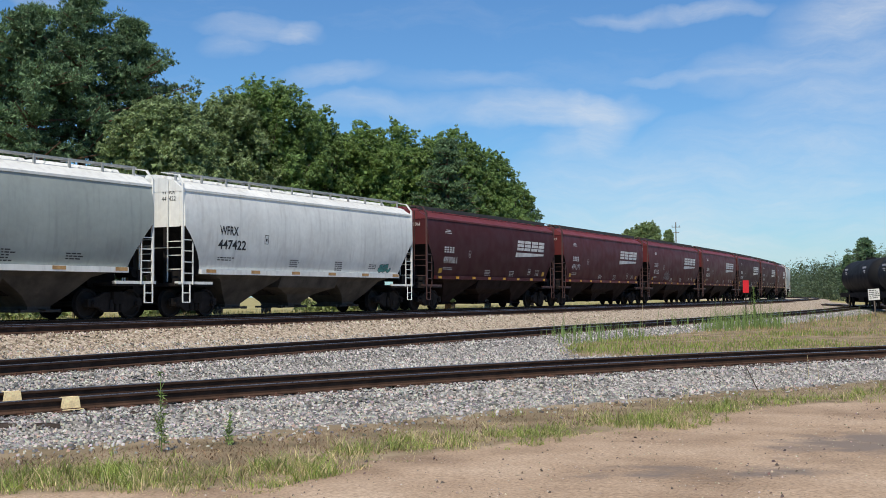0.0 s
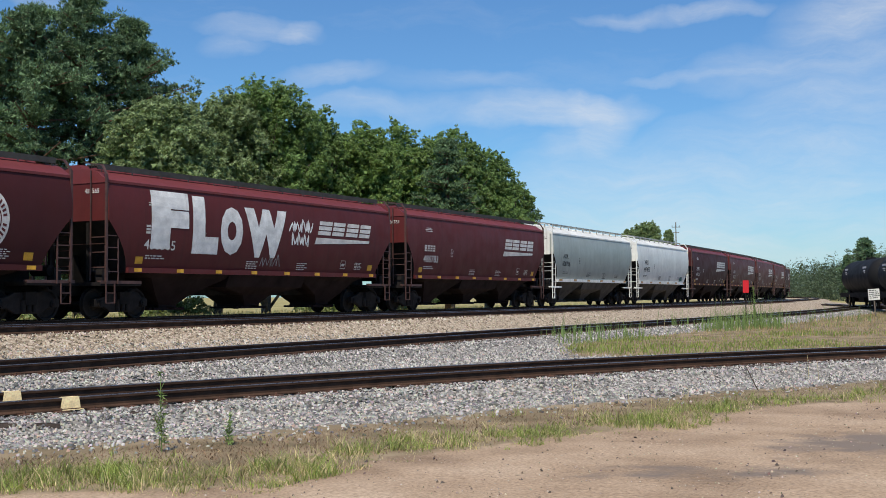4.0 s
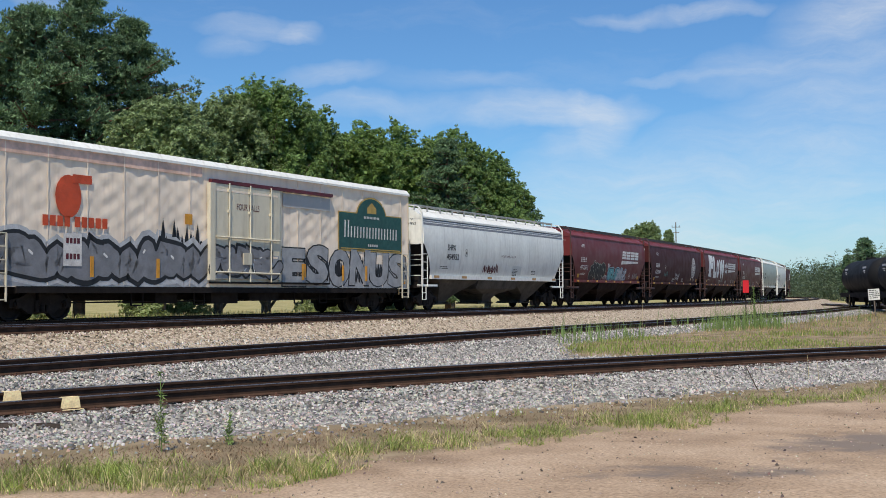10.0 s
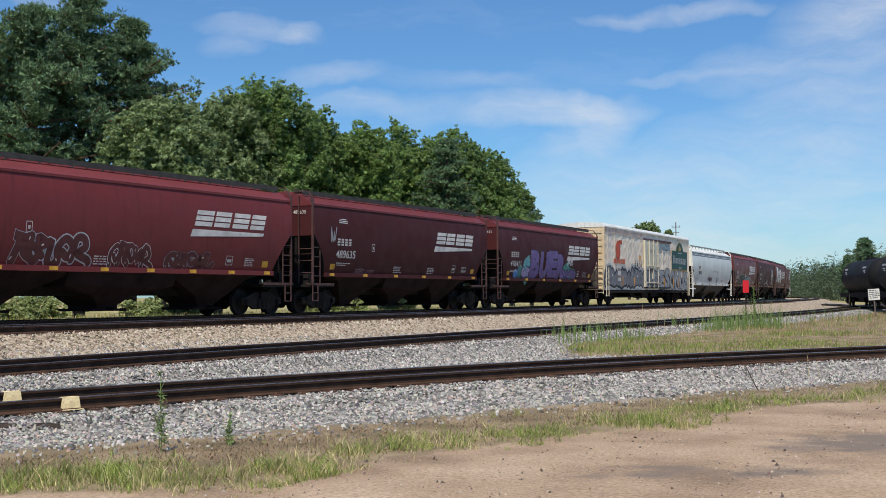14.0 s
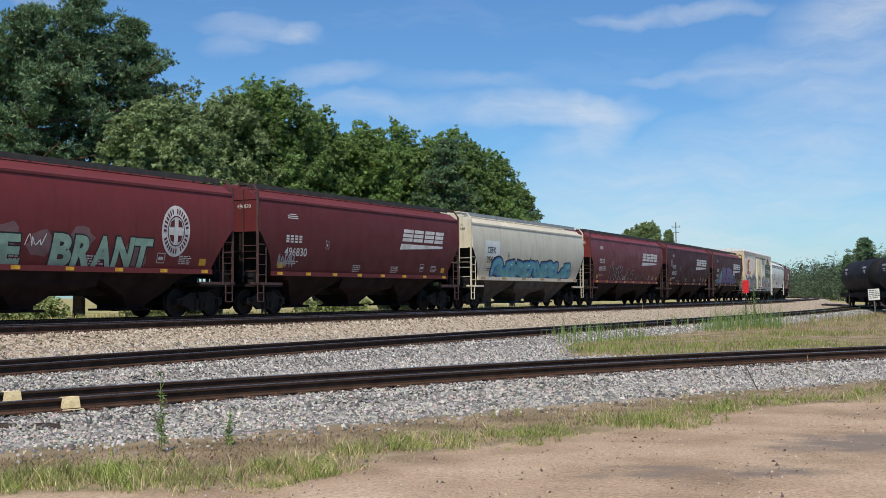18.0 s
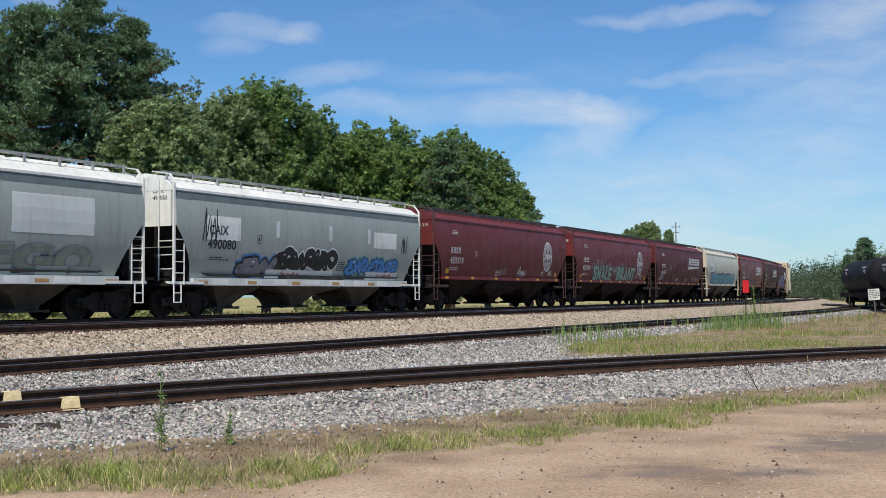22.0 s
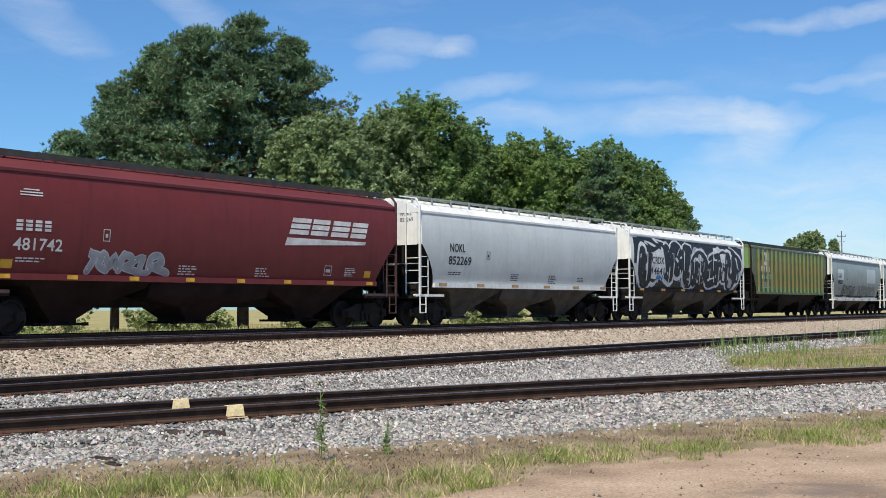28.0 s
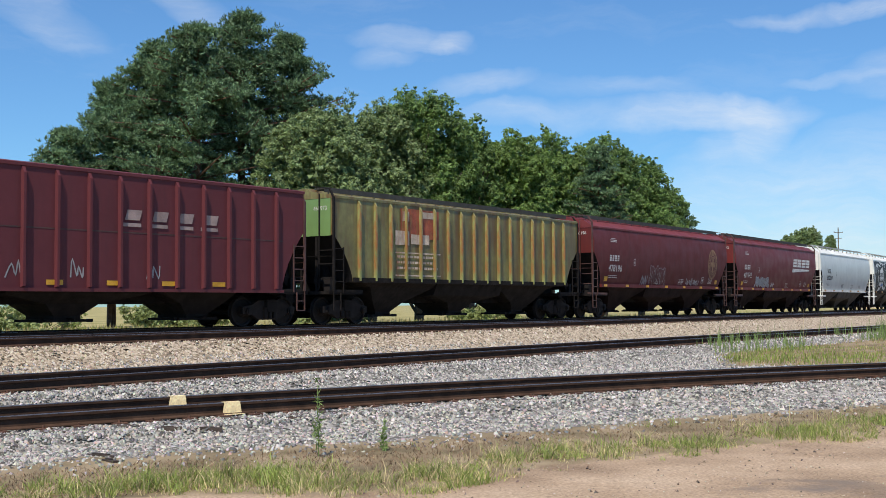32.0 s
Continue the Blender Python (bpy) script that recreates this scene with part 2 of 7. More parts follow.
def main_line():
    """Centre of the train's track: plan points and headings at every metre."""
    s = np.arange(S0, S1 + 1)
    k = np.interp(s, (-20, 20, 50, 80, 120, 160, 300, 340), (0, 0.00164, 0.00078, 0.00116, 0.00128, 0.00228, 0.00228, 0.001), left=0)
    a = np.concatenate(([0], np.cumsum((k[1:] + k[:-1]) / 2)))
    zero = int(-S0)
    a = a - a[zero] + 1.0605
    x = np.concatenate(([0], np.cumsum((np.cos(a[1:]) + np.cos(a[:-1])) / 2)))
    y = np.concatenate(([0], np.cumsum((np.sin(a[1:]) + np.sin(a[:-1])) / 2)))
    return np.stack((x - x[zero] - 13.654, y - y[zero] + 31.499, a), 1)


MAIN = main_line()


def on_main(s, side=0.0):
    """Plan point and heading at s metres along the main line, side metres to its right."""
    i = np.arange(S0, S1 + 1)
    x, y, a = (np.interp(s, i, MAIN[:, j]) for j in range(3))
    return x + side * np.sin(a), y - side * np.cos(a), a


def curve_line(x0, y0, a0, k1, k2, lo, hi, before, after):
    """A track whose heading is a0 + k1 s + k2 s^2 between lo and hi and straight outside."""
    s = np.arange(-before, after + 1.0)
    c = np.clip(s, lo, hi)
    a = a0 + k1 * c + k2 * c * c
    x, y = np.cumsum(np.cos(a)), np.cumsum(np.sin(a))
    z = int(before)
    return np.stack((x - x[z] + x0, y - y[z] + y0, a), 1)


def shifted(line, side):
    return np.stack((line[:, 0] + side * np.sin(line[:, 2]), line[:, 1] - side * np.cos(line[:, 2]), line[:, 2]), 1)


LINE_4 = MAIN
LINE_3 = shifted(MAIN, 4.93)
LINE_2 = shifted(curve_line(-2.07, 30.02, 1.0524, -0.00086, 0.00003, -30, 70, 300, 300), -0.75)
LINE_1 = shifted(curve_line(-30.66, -22.91, 1.1321, -0.0031, -0.00009, 10, 78, 200, 320), -0.75)
TRACKS = [("near", LINE_1, RAIL_NEAR), ("siding", LINE_2, RAIL_SIDING), ("second", LINE_3, RAIL_MAIN), ("main", LINE_4, RAIL_MAIN)]


def far_from(line, X, Y):
    """Signed distance of plan points from a line, positive on its right."""
    P = np.stack((X.ravel(), Y.ravel()), 1)
    out = np.full(len(P), 999.0)
    pts = line[np.hypot(line[:, 0], line[:, 1]) < 320][::4]
    for i in range(0, len(P), 4000):
        q = P[i:i + 4000]
        d2 = ((q[:, None, :] - pts[None, :, :2]) ** 2).sum(2)
        j = d2.argmin(1)
        a = pts[j, 2]
        dx, dy = q[:, 0] - pts[j, 0], q[:, 1] - pts[j, 1]
        off = dx * np.sin(a) - dy * np.cos(a)
        along = dx * np.cos(a) + dy * np.sin(a)
        out[i:i + 4000] = np.where(np.abs(along) < 6, off, 999)
    return out.reshape(X.shape)


def ground_at(X, Y):
    """Height of the ground, and the distances from the four tracks."""
    d = [far_from(t[1], X, Y) for t in TRACKS]
    base = 0.03 * np.sin(X * 0.11 + 1) * np.cos(Y * 0.13)
    behind = np.clip((-d[3] - 3) / 8, 0, 1) * (np.abs(d[3]) < 900)
    base = base + 0.35 * behind
    between = np.clip(d[3] / 4, 0, 1) * np.clip(-d[0] / 3, 0, 1) * (np.abs(d[0]) < 900) * (np.abs(d[3]) < 900)
    base = base + 0.10 * between
    z = base
    for (n, line, rail), dd in zip(TRACKS, d):
        top = rail - (0.205 if n in ("near", "siding") else 0.20)
        bed = top - np.clip((np.abs(dd) - 1.75) / 2.2, 0, 5)
        z = np.maximum(z, bed)
    return z, d


def axis_steps(lo, hi, step, mid, far, slow=1.013, grow=1.25):
    """Grid lines: even between lo and hi, slowly wider to mid, then fast to far; below lo fast."""
    a = list(np.arange(lo, hi + step / 2, step))
    s = step
    while a[-1] < far:
        s *= slow if a[-1] < mid else grow
        a.append(a[-1] + s)
    s = step
    b = []
    x = lo
    while x > -far:
        s *= 1.06 if x > -mid / 2 else grow
        x -= s
        b.append(x)
    return np.array(b[::-1] + a)


def ground_material():
    m = bpy.data.materials.new("ground")
    m.use_nodes = True
    nt = m.node_tree
    N, L = nt.nodes, nt.links
    b = N["Principled BSDF"]
    b.inputs["Roughness"].default_value = 0.95
    b.inputs["Specular IOR Level"].default_value = 0.2
    co = N.new("ShaderNodeTexCoord")

    def nz(scale, detail=4.0):
        n = N.new("ShaderNodeTexNoise")
        n.inputs["Scale"].default_value, n.inputs["Detail"].default_value = scale, detail
        L.new(co.outputs["Object"], n.inputs["Vector"])
        return n.outputs["Fac"]

    def ramp(fac, *stops):
        r = N.new("ShaderNodeValToRGB")
        e = r.color_ramp.elements
        while len(e) < len(stops):
            e.new(0.5)
        for el, (p, c) in zip(e, stops):
            el.position, el.color = p, (*c, 1)
        L.new(fac, r.inputs[0])
        return r.outputs[0]

    def mix(fac, a, c):
        x = N.new("ShaderNodeMix")
        x.data_type = "RGBA"
        L.new(fac, x.inputs["Factor"])
        L.new(a, x.inputs["A"])
        L.new(c, x.inputs["B"])
        return x.outputs["Result"]

    def attr(name, soft=0.35):
        """The share of a cover, its edge broken up by noise."""
        a = N.new("ShaderNodeAttribute")
        a.attribute_name = name
        ad = N.new("ShaderNodeMath")
        ad.operation = "MULTIPLY_ADD"
        L.new(edge, ad.inputs[0])
        ad.inputs[1].default_value = 1.6
        L.new(a.outputs["Fac"], ad.inputs[2])
        r = N.new("ShaderNodeMapRange")
        for i, v in ((1, 1.3 - soft / 2), (2, 1.3 + soft / 2)):
            r.inputs[i].default_value = v
        L.new(ad.outputs[0], r.inputs[0])
        return r.outputs[0]

    edge = nz(1.7, 6.0)
    stone = N.new("ShaderNodeTexVoronoi")
    stone.inputs["Scale"].default_value = 17.0
    L.new(co.outputs["Object"], stone.inputs["Vector"])
    dirt = ramp(nz(0.7, 6), (0.3, (0.25, 0.175, 0.118)), (0.5, (0.385, 0.28, 0.193)), (0.72, (0.475, 0.36, 0.26)))
    grain = ramp(nz(34, 8), (0.3, (0.66, 0.64, 0.62)), (0.5, (0.97, 0.97, 0.97)), (0.70, (1.24, 1.24, 1.24)))
    dm = N.new("ShaderNodeMix")
    dm.data_type, dm.blend_type = "RGBA", "MULTIPLY"
    dm.inputs["Factor"].default_value = 1.0
    L.new(dirt, dm.inputs["A"])
    L.new(grain, dm.inputs["B"])
    dirt = dm.outputs["Result"]
    damp = ramp(nz(0.33, 5), (0.0, (0.15, 0.12, 0.10)), (1.0, (0.24, 0.19, 0.155)))
    grass = ramp(nz(1.1, 6), (0.3, (0.13, 0.105, 0.06)), (0.5, (0.24, 0.185, 0.115)), (0.7, (0.33, 0.26, 0.17)))
    field = ramp(nz(0.25, 6), (0.3, (0.20, 0.20, 0.07)), (0.55, (0.35, 0.30, 0.14)), (0.75, (0.44, 0.36, 0.20)))
    sep = N.new("ShaderNodeSeparateColor")
    L.new(stone.outputs["Color"], sep.inputs[0])
    grey = ramp(sep.outputs[0], (0.0, (0.07, 0.066, 0.060)), (0.5, (0.22, 0.208, 0.192)), (1.0, (0.42, 0.40, 0.37)))
    tan = ramp(sep.outputs[0], (0.0, (0.16, 0.125, 0.09)), (0.5, (0.355, 0.285, 0.21)), (1.0, (0.52, 0.44, 0.35)))
    col = dirt
    col = mix(attr("damp"), col, damp)
    col = mix(attr("grass"), col, grass)
    col = mix(attr("field"), col, field)
    col = mix(attr("grey"), col, grey)
    col = mix(attr("tan"), col, tan)
    L.new(col, b.inputs["Base Color"])
    bp = N.new("ShaderNodeBump")
    bp.inputs["Strength"].default_value, bp.inputs["Distance"].default_value = 0.6, 0.024
    hs = N.new("ShaderNodeMath")
    hs.operation = "MULTIPLY_ADD"
    L.new(nz(2.2, 6), hs.inputs[0])
    hs.inputs[1].default_value = 1.0
    L.new(nz(38, 6), hs.inputs[2])
    gap = N.new("ShaderNodeMath")
    gap.operation = "MULTIPLY_ADD"
    L.new(stone.outputs["Distance"], gap.inputs[0])
    gap.inputs[1].default_value = -0.8
    L.new(hs.outputs[0], gap.inputs[2])
    L.new(gap.outputs[0], bp.inputs["Height"])
    L.new(bp.outputs[0], b.inputs["Normal"])
    return m


def road_edge(X, Y):
    """Distance on the far side of the dirt road's edge, which runs beside the near track."""
    d1 = far_from(LINE_1, X, Y)
    wander = 0.35 * np.sin(X * 0.9 + Y * 0.4) + 0.2 * np.sin(X * 2.3)
    return np.interp(X, (-8, -3.8, -1.4, 1.4, 4, 7.2, 20), (5.3, 5.7, 6.9, 6.55, 6.5, 6.25, 5.9)) + wander * 0.6 - d1


def meadow(X, Y, d):
    """Share of the grassy patch between the near track and the siding."""
    right = np.clip((X / np.maximum(Y, 1) - 0.095) / 0.02, 0, 1)
    return right * np.clip((Y - 29) / 1.5, 0, 1) * np.clip((-d[0] - np.interp(X, (4, 10), (2.0, 2.9))) / 0.4, 0, 1) * np.clip((d[1] - 2.2) / 0.5, 0, 1) * (np.abs(d[0]) < 900) * (np.abs(d[1]) < 900)


def build_ground():
    xs, ys = axis_steps(-16, 26, 0.28, 75, 2600, 1.02), axis_steps(6, 44, 0.26, 210, 2600)
    X, Y = np.meshgrid(xs, ys)
    Z, d = ground_at(X, Y)
    Z = Z + 0.012 * np.sin(X * 3.1 + Y) * np.sin(Y * 2.7)
    nx, ny = len(xs), len(ys)
    v = np.stack((X, Y, Z), 2).reshape(-1, 3)
    i = np.arange(nx * ny).reshape(ny, nx)
    q = np.stack((i[:-1, :-1], i[:-1, 1:], i[1:, 1:], i[1:, :-1]), 2).reshape(-1, 4)
    me = quick_mesh("ground", v, q)
    me.polygons.foreach_set("use_smooth", [True] * len(me.polygons))
    near = lambda dd, w, s=0.5: np.clip((w - np.abs(dd)) / s + 0.5, 0, 1)
    edge_1 = np.interp(X, (-6, -4.6, -1.9, 7), (2.85, 3.0, 3.75, 4.05))
    grey = np.maximum(np.where(d[0] > 0, near(d[0], edge_1, 0.8), near(d[0], 3.6)), near(d[1], 2.9))
    yard = np.clip((-d[0] - 1) / 1, 0, 1) * np.clip((d[1] + 1) / 1, 0, 1) * np.clip((37 - Y) / 6, 0, 1) * (np.abs(d[0]) < 900)
    grey = np.maximum(grey, yard) * (1 - meadow(X, Y, d))
    tan = np.maximum(near(d[3], 3.2), near(d[2], np.interp(Y, (30, 60), (3.6, 5.0))))
    road = np.clip(road_edge(X, Y) / 0.5 * -1 + 0.5, 0, 1)
    field = np.where(np.abs(d[3]) < 900, np.clip((-d[3] - 3) / 1.0, 0, 1), (Y > 60) * 1.0)
    grass = (1 - road) * (1 - field)
    far_road = (np.hypot(X, Y) > 120)
    grass = np.where(far_road, 0.2, grass)
    field = np.where(far_road, 1.0, field)
    damp = np.exp(-(((X - 5.2) * 0.8 + (Y - 13.4) * 0.3) / 1.6) ** 2 - ((Y - 13.2 - 0.35 * (X - 5)) / 1.0) ** 2) * 0.9
    damp += np.exp(-((X - 2.4) / 1.5) ** 2 - ((Y - 11.0 - 0.2 * (X - 2.4)) / 0.6) ** 2) * 0.6
    for name, a in (("grey", grey), ("tan", tan), ("grass", grass), ("field", field), ("damp", damp)):
        at_ = me.attributes.new(name, "FLOAT", "POINT")
        at_.data.foreach_set("value", a.ravel().astype(np.float32))
    thing("ground", me, ground_material(), "dirt road, weedy verge and gravel beds around the tracks", "ground", kind="structure")


build_ground()

RAIL_STEEL = mat("rail_side_steel", (0.060, 0.034, 0.023), 0.85, 0.0, spec=0.15, vary=0.3, scale=4, bump=0.002)
RAIL_HEAD = mat("worn_rail_head", (0.30, 0.29, 0.28), 0.32, 0.9, vary=0.2, scale=6)
TIE_WOOD = mat("creosoted_tie", (0.055, 0.040, 0.032), 0.9, vary=0.45, scale=6, fine=30, bump=0.006, random_obj=0.35)
PLATE = mat("rusty_tie_plate", (0.10, 0.045, 0.028), 0.8, vary=0.4)
RAIL_SHAPE = [(-0.07, -0.17), (-0.07, -0.158), (-0.012, -0.135), (-0.009, -0.05), (-0.036, -0.04), (-0.037, -0.008),
              (-0.028, 0.0), (0.028, 0.0), (0.037, -0.008), (0.036, -0.04), (0.009, -0.05), (0.012, -0.135), (0.07, -0.158), (0.07, -0.17)]


def rail_mesh(line, z, side, lo, hi):
    pts = shifted(line, side)
    sel = [p for p in pts if lo(p)]
    n = len(RAIL_SHAPE)
    b = Build()
    v = []
    for x, y, a in sel:
        for u, w in RAIL_SHAPE:
            v.append((x + u * math.sin(a), y - u * math.cos(a), z + w))
    f = [(i * n + j, i * n + (j + 1) % n, (i + 1) * n + (j + 1) % n, (i + 1) * n + j) for i in range(len(sel) - 1) for j in range(n)]
    b.add(v, f)
    me = b.mesh("rail", 30)
    me.materials.append(RAIL_STEEL)
    me.materials.append(RAIL_HEAD)
    for p in me.polygons:
        if p.normal.z > 0.5 and p.center.z > z - 0.006:
            p.material_index = 1
    return me


def build_tracks():
    rnd = random.Random(4)
    tie = Build().box(-0.115, 0.115, -1.3, 1.3, -0.17, 0.0).mesh("tie")
    tie.materials.append(TIE_WOOD)
    for (name, line, rail), label in zip(TRACKS, (
            "dark steel rails on wooden ties in grey ballast", "dark steel siding rails on weathered wooden ties",
            "dark steel main line rails on tan ballast", "dark steel main line rails under the passing train")):
        ob = thing("track_" + name, None, None, label, "railway track", kind="structure")
        near = lambda p: math.hypot(p[0], p[1]) < 330
        for side in (-0.7525, 0.7525):
            part("rail", rail_mesh(line, rail, side, near, None), None, ob)
        keep = [p for p in line if p[1] > 4 and abs(p[0]) < 0.6 * p[1] + 5 and p[1] < (60 if name in ("near", "siding") else 120)]
        plates = Build()
        count = 0
        for x, y, a in keep:
            for half in (0.0, 0.5):
                if count > 290:
                    break
                count += 1
                m = Matrix.Translation((x + half * math.cos(a), y + half * math.sin(a), rail - 0.185 + rnd.uniform(-0.008, 0.004))) @ Euler((0, rnd.uniform(-.015, .015), a + rnd.gauss(0, 0.02))).to_matrix().to_4x4()
                part("tie", tie, None, ob, place=m)
                for side in (-0.7525, 0.7525):
                    c = m @ Vector((0, -side, 0.006))
                    ux, uy = math.cos(a) * 0.09, math.sin(a) * 0.09
                    plates.bar((c.x + uy * 2, c.y - ux * 2, rail - 0.178), (c.x - uy * 2, c.y + ux * 2, rail - 0.178), 0.18, 0.02)
                    for off in (-0.1, 0.1):
                        plates.box(c.x + off * math.sin(a) - .012, c.x + off * math.sin(a) + .012, c.y - off * math.cos(a) - .012, c.y - off * math.cos(a) + .012, rail - 0.17, rail - 0.135)
        tagged(part("tie_plates", plates, PLATE, ob, "rusty tie plates and spikes"), kind="stuff")


build_tracks()

# ---------------------------------------------------------------- rail cars
# car space: x forward, y to the left, z above the rail head; the camera sees the side at y < 0
SHARED = {}


def shared(key, make, smooth=None):
    if key not in SHARED:
        SHARED[key] = make().mesh(key[0], smooth)
    return SHARED[key]


ROUND_SIDE = [(1.40, 1.335), (1.75, 1.440), (2.10, 1.515), (2.45, 1.562), (2.80, 1.590), (3.15, 1.600), (3.50, 1.588), (3.82, 1.550), (4.13, 1.480)]
FLAT_SIDE = [(1.40, 1.50), (2.0, 1.502), (2.8, 1.505), (3.4, 1.507), (4.0, 1.508), (4.22, 1.509)]
LOW_SIDE = [(1.22, 1.275)] + ROUND_SIDE[1:]
BOX_SIDE = [(0.95, 1.56), (1.8, 1.562), (2.6, 1.564), (3.4, 1.564), (4.2, 1.562), (4.97, 1.56)]


def side_y(profile, z):
    return float(np.interp(z, [p[0] for p in profile], [p[1] for p in profile]))


def hopper_body(Lb, profile, cut=0.95, low=2.95):
    """Side plates, end plates and the curved slopes under them, open to the roof at the eaves."""
    z0, z1 = profile[0][0], profile[-1][0]
    ends = [Lb / 2 - cut * q for q in (0, 0.25, 0.5, 0.72, 0.88, 0.97, 1.0)]
    st = [-x for x in ends] + list(np.linspace(-Lb / 2 + cut, Lb / 2 - cut, 9)[1:-1]) + ends[::-1]
    m = 2 * len(profile)

    def make():
        b = Build()
        knots = [(p[0] - z0) / (z1 - z0) for p in profile]
        v = []
        for x in st:
            k = max(0.0, 1 - (Lb / 2 - abs(x)) / cut)
            zb = z0 + (low - z0) * k ** 0.62
            half = [(side_y(profile, zb + (z1 - zb) * q), zb + (z1 - zb) * q) for q in knots]
            v += [(x, -y, z) for y, z in half] + [(x, y, z) for y, z in half[::-1]]
        f = [(i * m + j, i * m + (j + 1) % m, (i + 1) * m + (j + 1) % m, (i + 1) * m + j) for i in range(len(st) - 1) for j in range(m)]
        f += [tuple(range(m)), tuple(range((len(st) - 1) * m, len(st) * m))]
        return b.add(v, f)
    me = shared(("body", round(Lb, 2), id(profile)), make, 25).copy()
    # downward faces get the second, shade-coloured material
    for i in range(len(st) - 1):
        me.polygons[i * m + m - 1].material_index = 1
    return me


def roof_mesh(Lb, profile, flat=False):
    def make():
        z, y = profile[-1]
        if flat:
            half = [(y + 0.03, z - 0.05), (y + 0.03, z + 0.03), (y - 0.05, z + 0.06), (0.5, z + 0.20)]
        else:
            half = [(y + 0.045, z - 0.045), (y + 0.045, z + 0.03), (1.28, z + 0.17), (1.12, z + 0.29), (0.8, z + 0.38), (0.35, z + 0.42)]
        ring = [(-a, b_) for a, b_ in half] + [(a, b_) for a, b_ in half[::-1]]
        b = Build()
        n = len(ring)
        v = [(x, p, q) for x in (-Lb / 2 - 0.02, Lb / 2 + 0.02) for p, q in ring]
        return b.add(v, [tuple(range(n)), tuple(range(n, 2 * n))] + [(i, (i + 1) % n, n + (i + 1) % n, n + i) for i in range(n)])
    return shared(("roof", round(Lb, 2), id(profile), flat), make, 40)


def bay_mesh(x0, x1, o0, o1, v0, v1):
    """One hopper bay: top from x0 to x1, outlet from o0 to o1, valley heights at both sides."""
    def make():
        b = Build()
        u0 = x0 if v0 < 1.2 else x0 + (o0 - x0) * 0.42
        u1 = x1 if v1 < 1.2 else x1 + (o1 - x1) * 0.42
        rings = [(1.43, x0, x1, 1.42), (max(v0, v1), u0, u1, 1.22), (0.72, max(u0, o0 - 0.42), min(u1, o1 + 0.42), 0.86), (0.40, o0, o1, 0.62), (0.30, o0, o1, 0.62)]
        v = []
        for z, a, c, y in rings:
            v += [(a, -y, z), (c, -y, z), (c, y, z), (a, y, z)]
        f = [(i * 4 + j, i * 4 + (j + 1) % 4, i * 4 + 4 + (j + 1) % 4, i * 4 + 4 + j) for i in range(4) for j in range(4)] + [(0, 1, 2, 3), (16, 17, 18, 19)]
        b.add(v, f)
        b.box(o0 - 0.30, o1 + 0.30, -0.70, 0.70, 0.23, 0.30)
        b.box(o0 - 0.42, o0 - 0.30, -0.60, -0.44, 0.22, 0.31).box(o1 + 0.30, o1 + 0.42, -0.60, -0.44, 0.22, 0.31)
        b.tube(((o0 + o1) / 2, -0.95, 0.30), ((o0 + o1) / 2, 0.95, 0.30), 0.035, 6)
        return b
    return shared(("hopper_bay", round(x0, 2), round(x1, 2), round(o0, 2)), make)


def truck_parts(car, x):
    def frame_():
        b = Build()
        o = [(-1.12, 0.38), (-1.12, 0.60), (-0.75, 0.66), (-0.45, 0.80), (0.45, 0.80), (0.75, 0.66), (1.12, 0.60), (1.12, 0.38), (0.72, 0.36), (0.45, 0.20), (-0.45, 0.20), (-0.72, 0.36)]
        b.prism(o, -0.07, 0.07)
        for sx in (-0.89, 0.89):
            b.tube((sx, -0.13, 0.457), (sx, 0.06, 0.457), 0.115, 12)
            b.tube((sx, -0.16, 0.457), (sx, -0.13, 0.457), 0.075, 10)
        for i in (-0.2, 0.0, 0.2):
            b.tube((i, -0.10, 0.24), (i, -0.10, 0.58), 0.075, 10)
        return b

    def axle():
        b = Build()
        for s in (-1, 1):
            b.lathe([(0.07, s * 0.66), (0.2, s * 0.68), (0.38, s * 0.70), (0.40, s * 0.665), (0.475, s * 0.67), (0.475, s * 0.70), (0.457, s * 0.705), (0.455, s * 0.81), (0.40, s * 0.81), (0.37, s * 0.755), (0.18, s * 0.76), (0.14, s * 0.80), (0.0, s * 0.80)])
        b.tube((0, -0.68, 0), (0, 0.68, 0), 0.085, 10)
        return b
    bolster = Build().box(-0.2, 0.2, -1.2, 1.2, 0.45, 0.82).box(-0.35, 0.35, -0.35, 0.35, 0.75, 1.0)
    if "bolster" not in SHARED:
        SHARED["bolster"] = bolster.mesh("truck")
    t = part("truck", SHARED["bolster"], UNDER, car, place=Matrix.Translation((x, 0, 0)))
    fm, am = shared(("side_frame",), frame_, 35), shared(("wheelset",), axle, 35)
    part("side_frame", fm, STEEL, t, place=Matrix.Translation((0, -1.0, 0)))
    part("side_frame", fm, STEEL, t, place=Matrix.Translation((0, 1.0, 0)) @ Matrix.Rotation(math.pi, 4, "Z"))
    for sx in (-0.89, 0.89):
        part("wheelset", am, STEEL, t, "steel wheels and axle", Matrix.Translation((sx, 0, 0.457)))


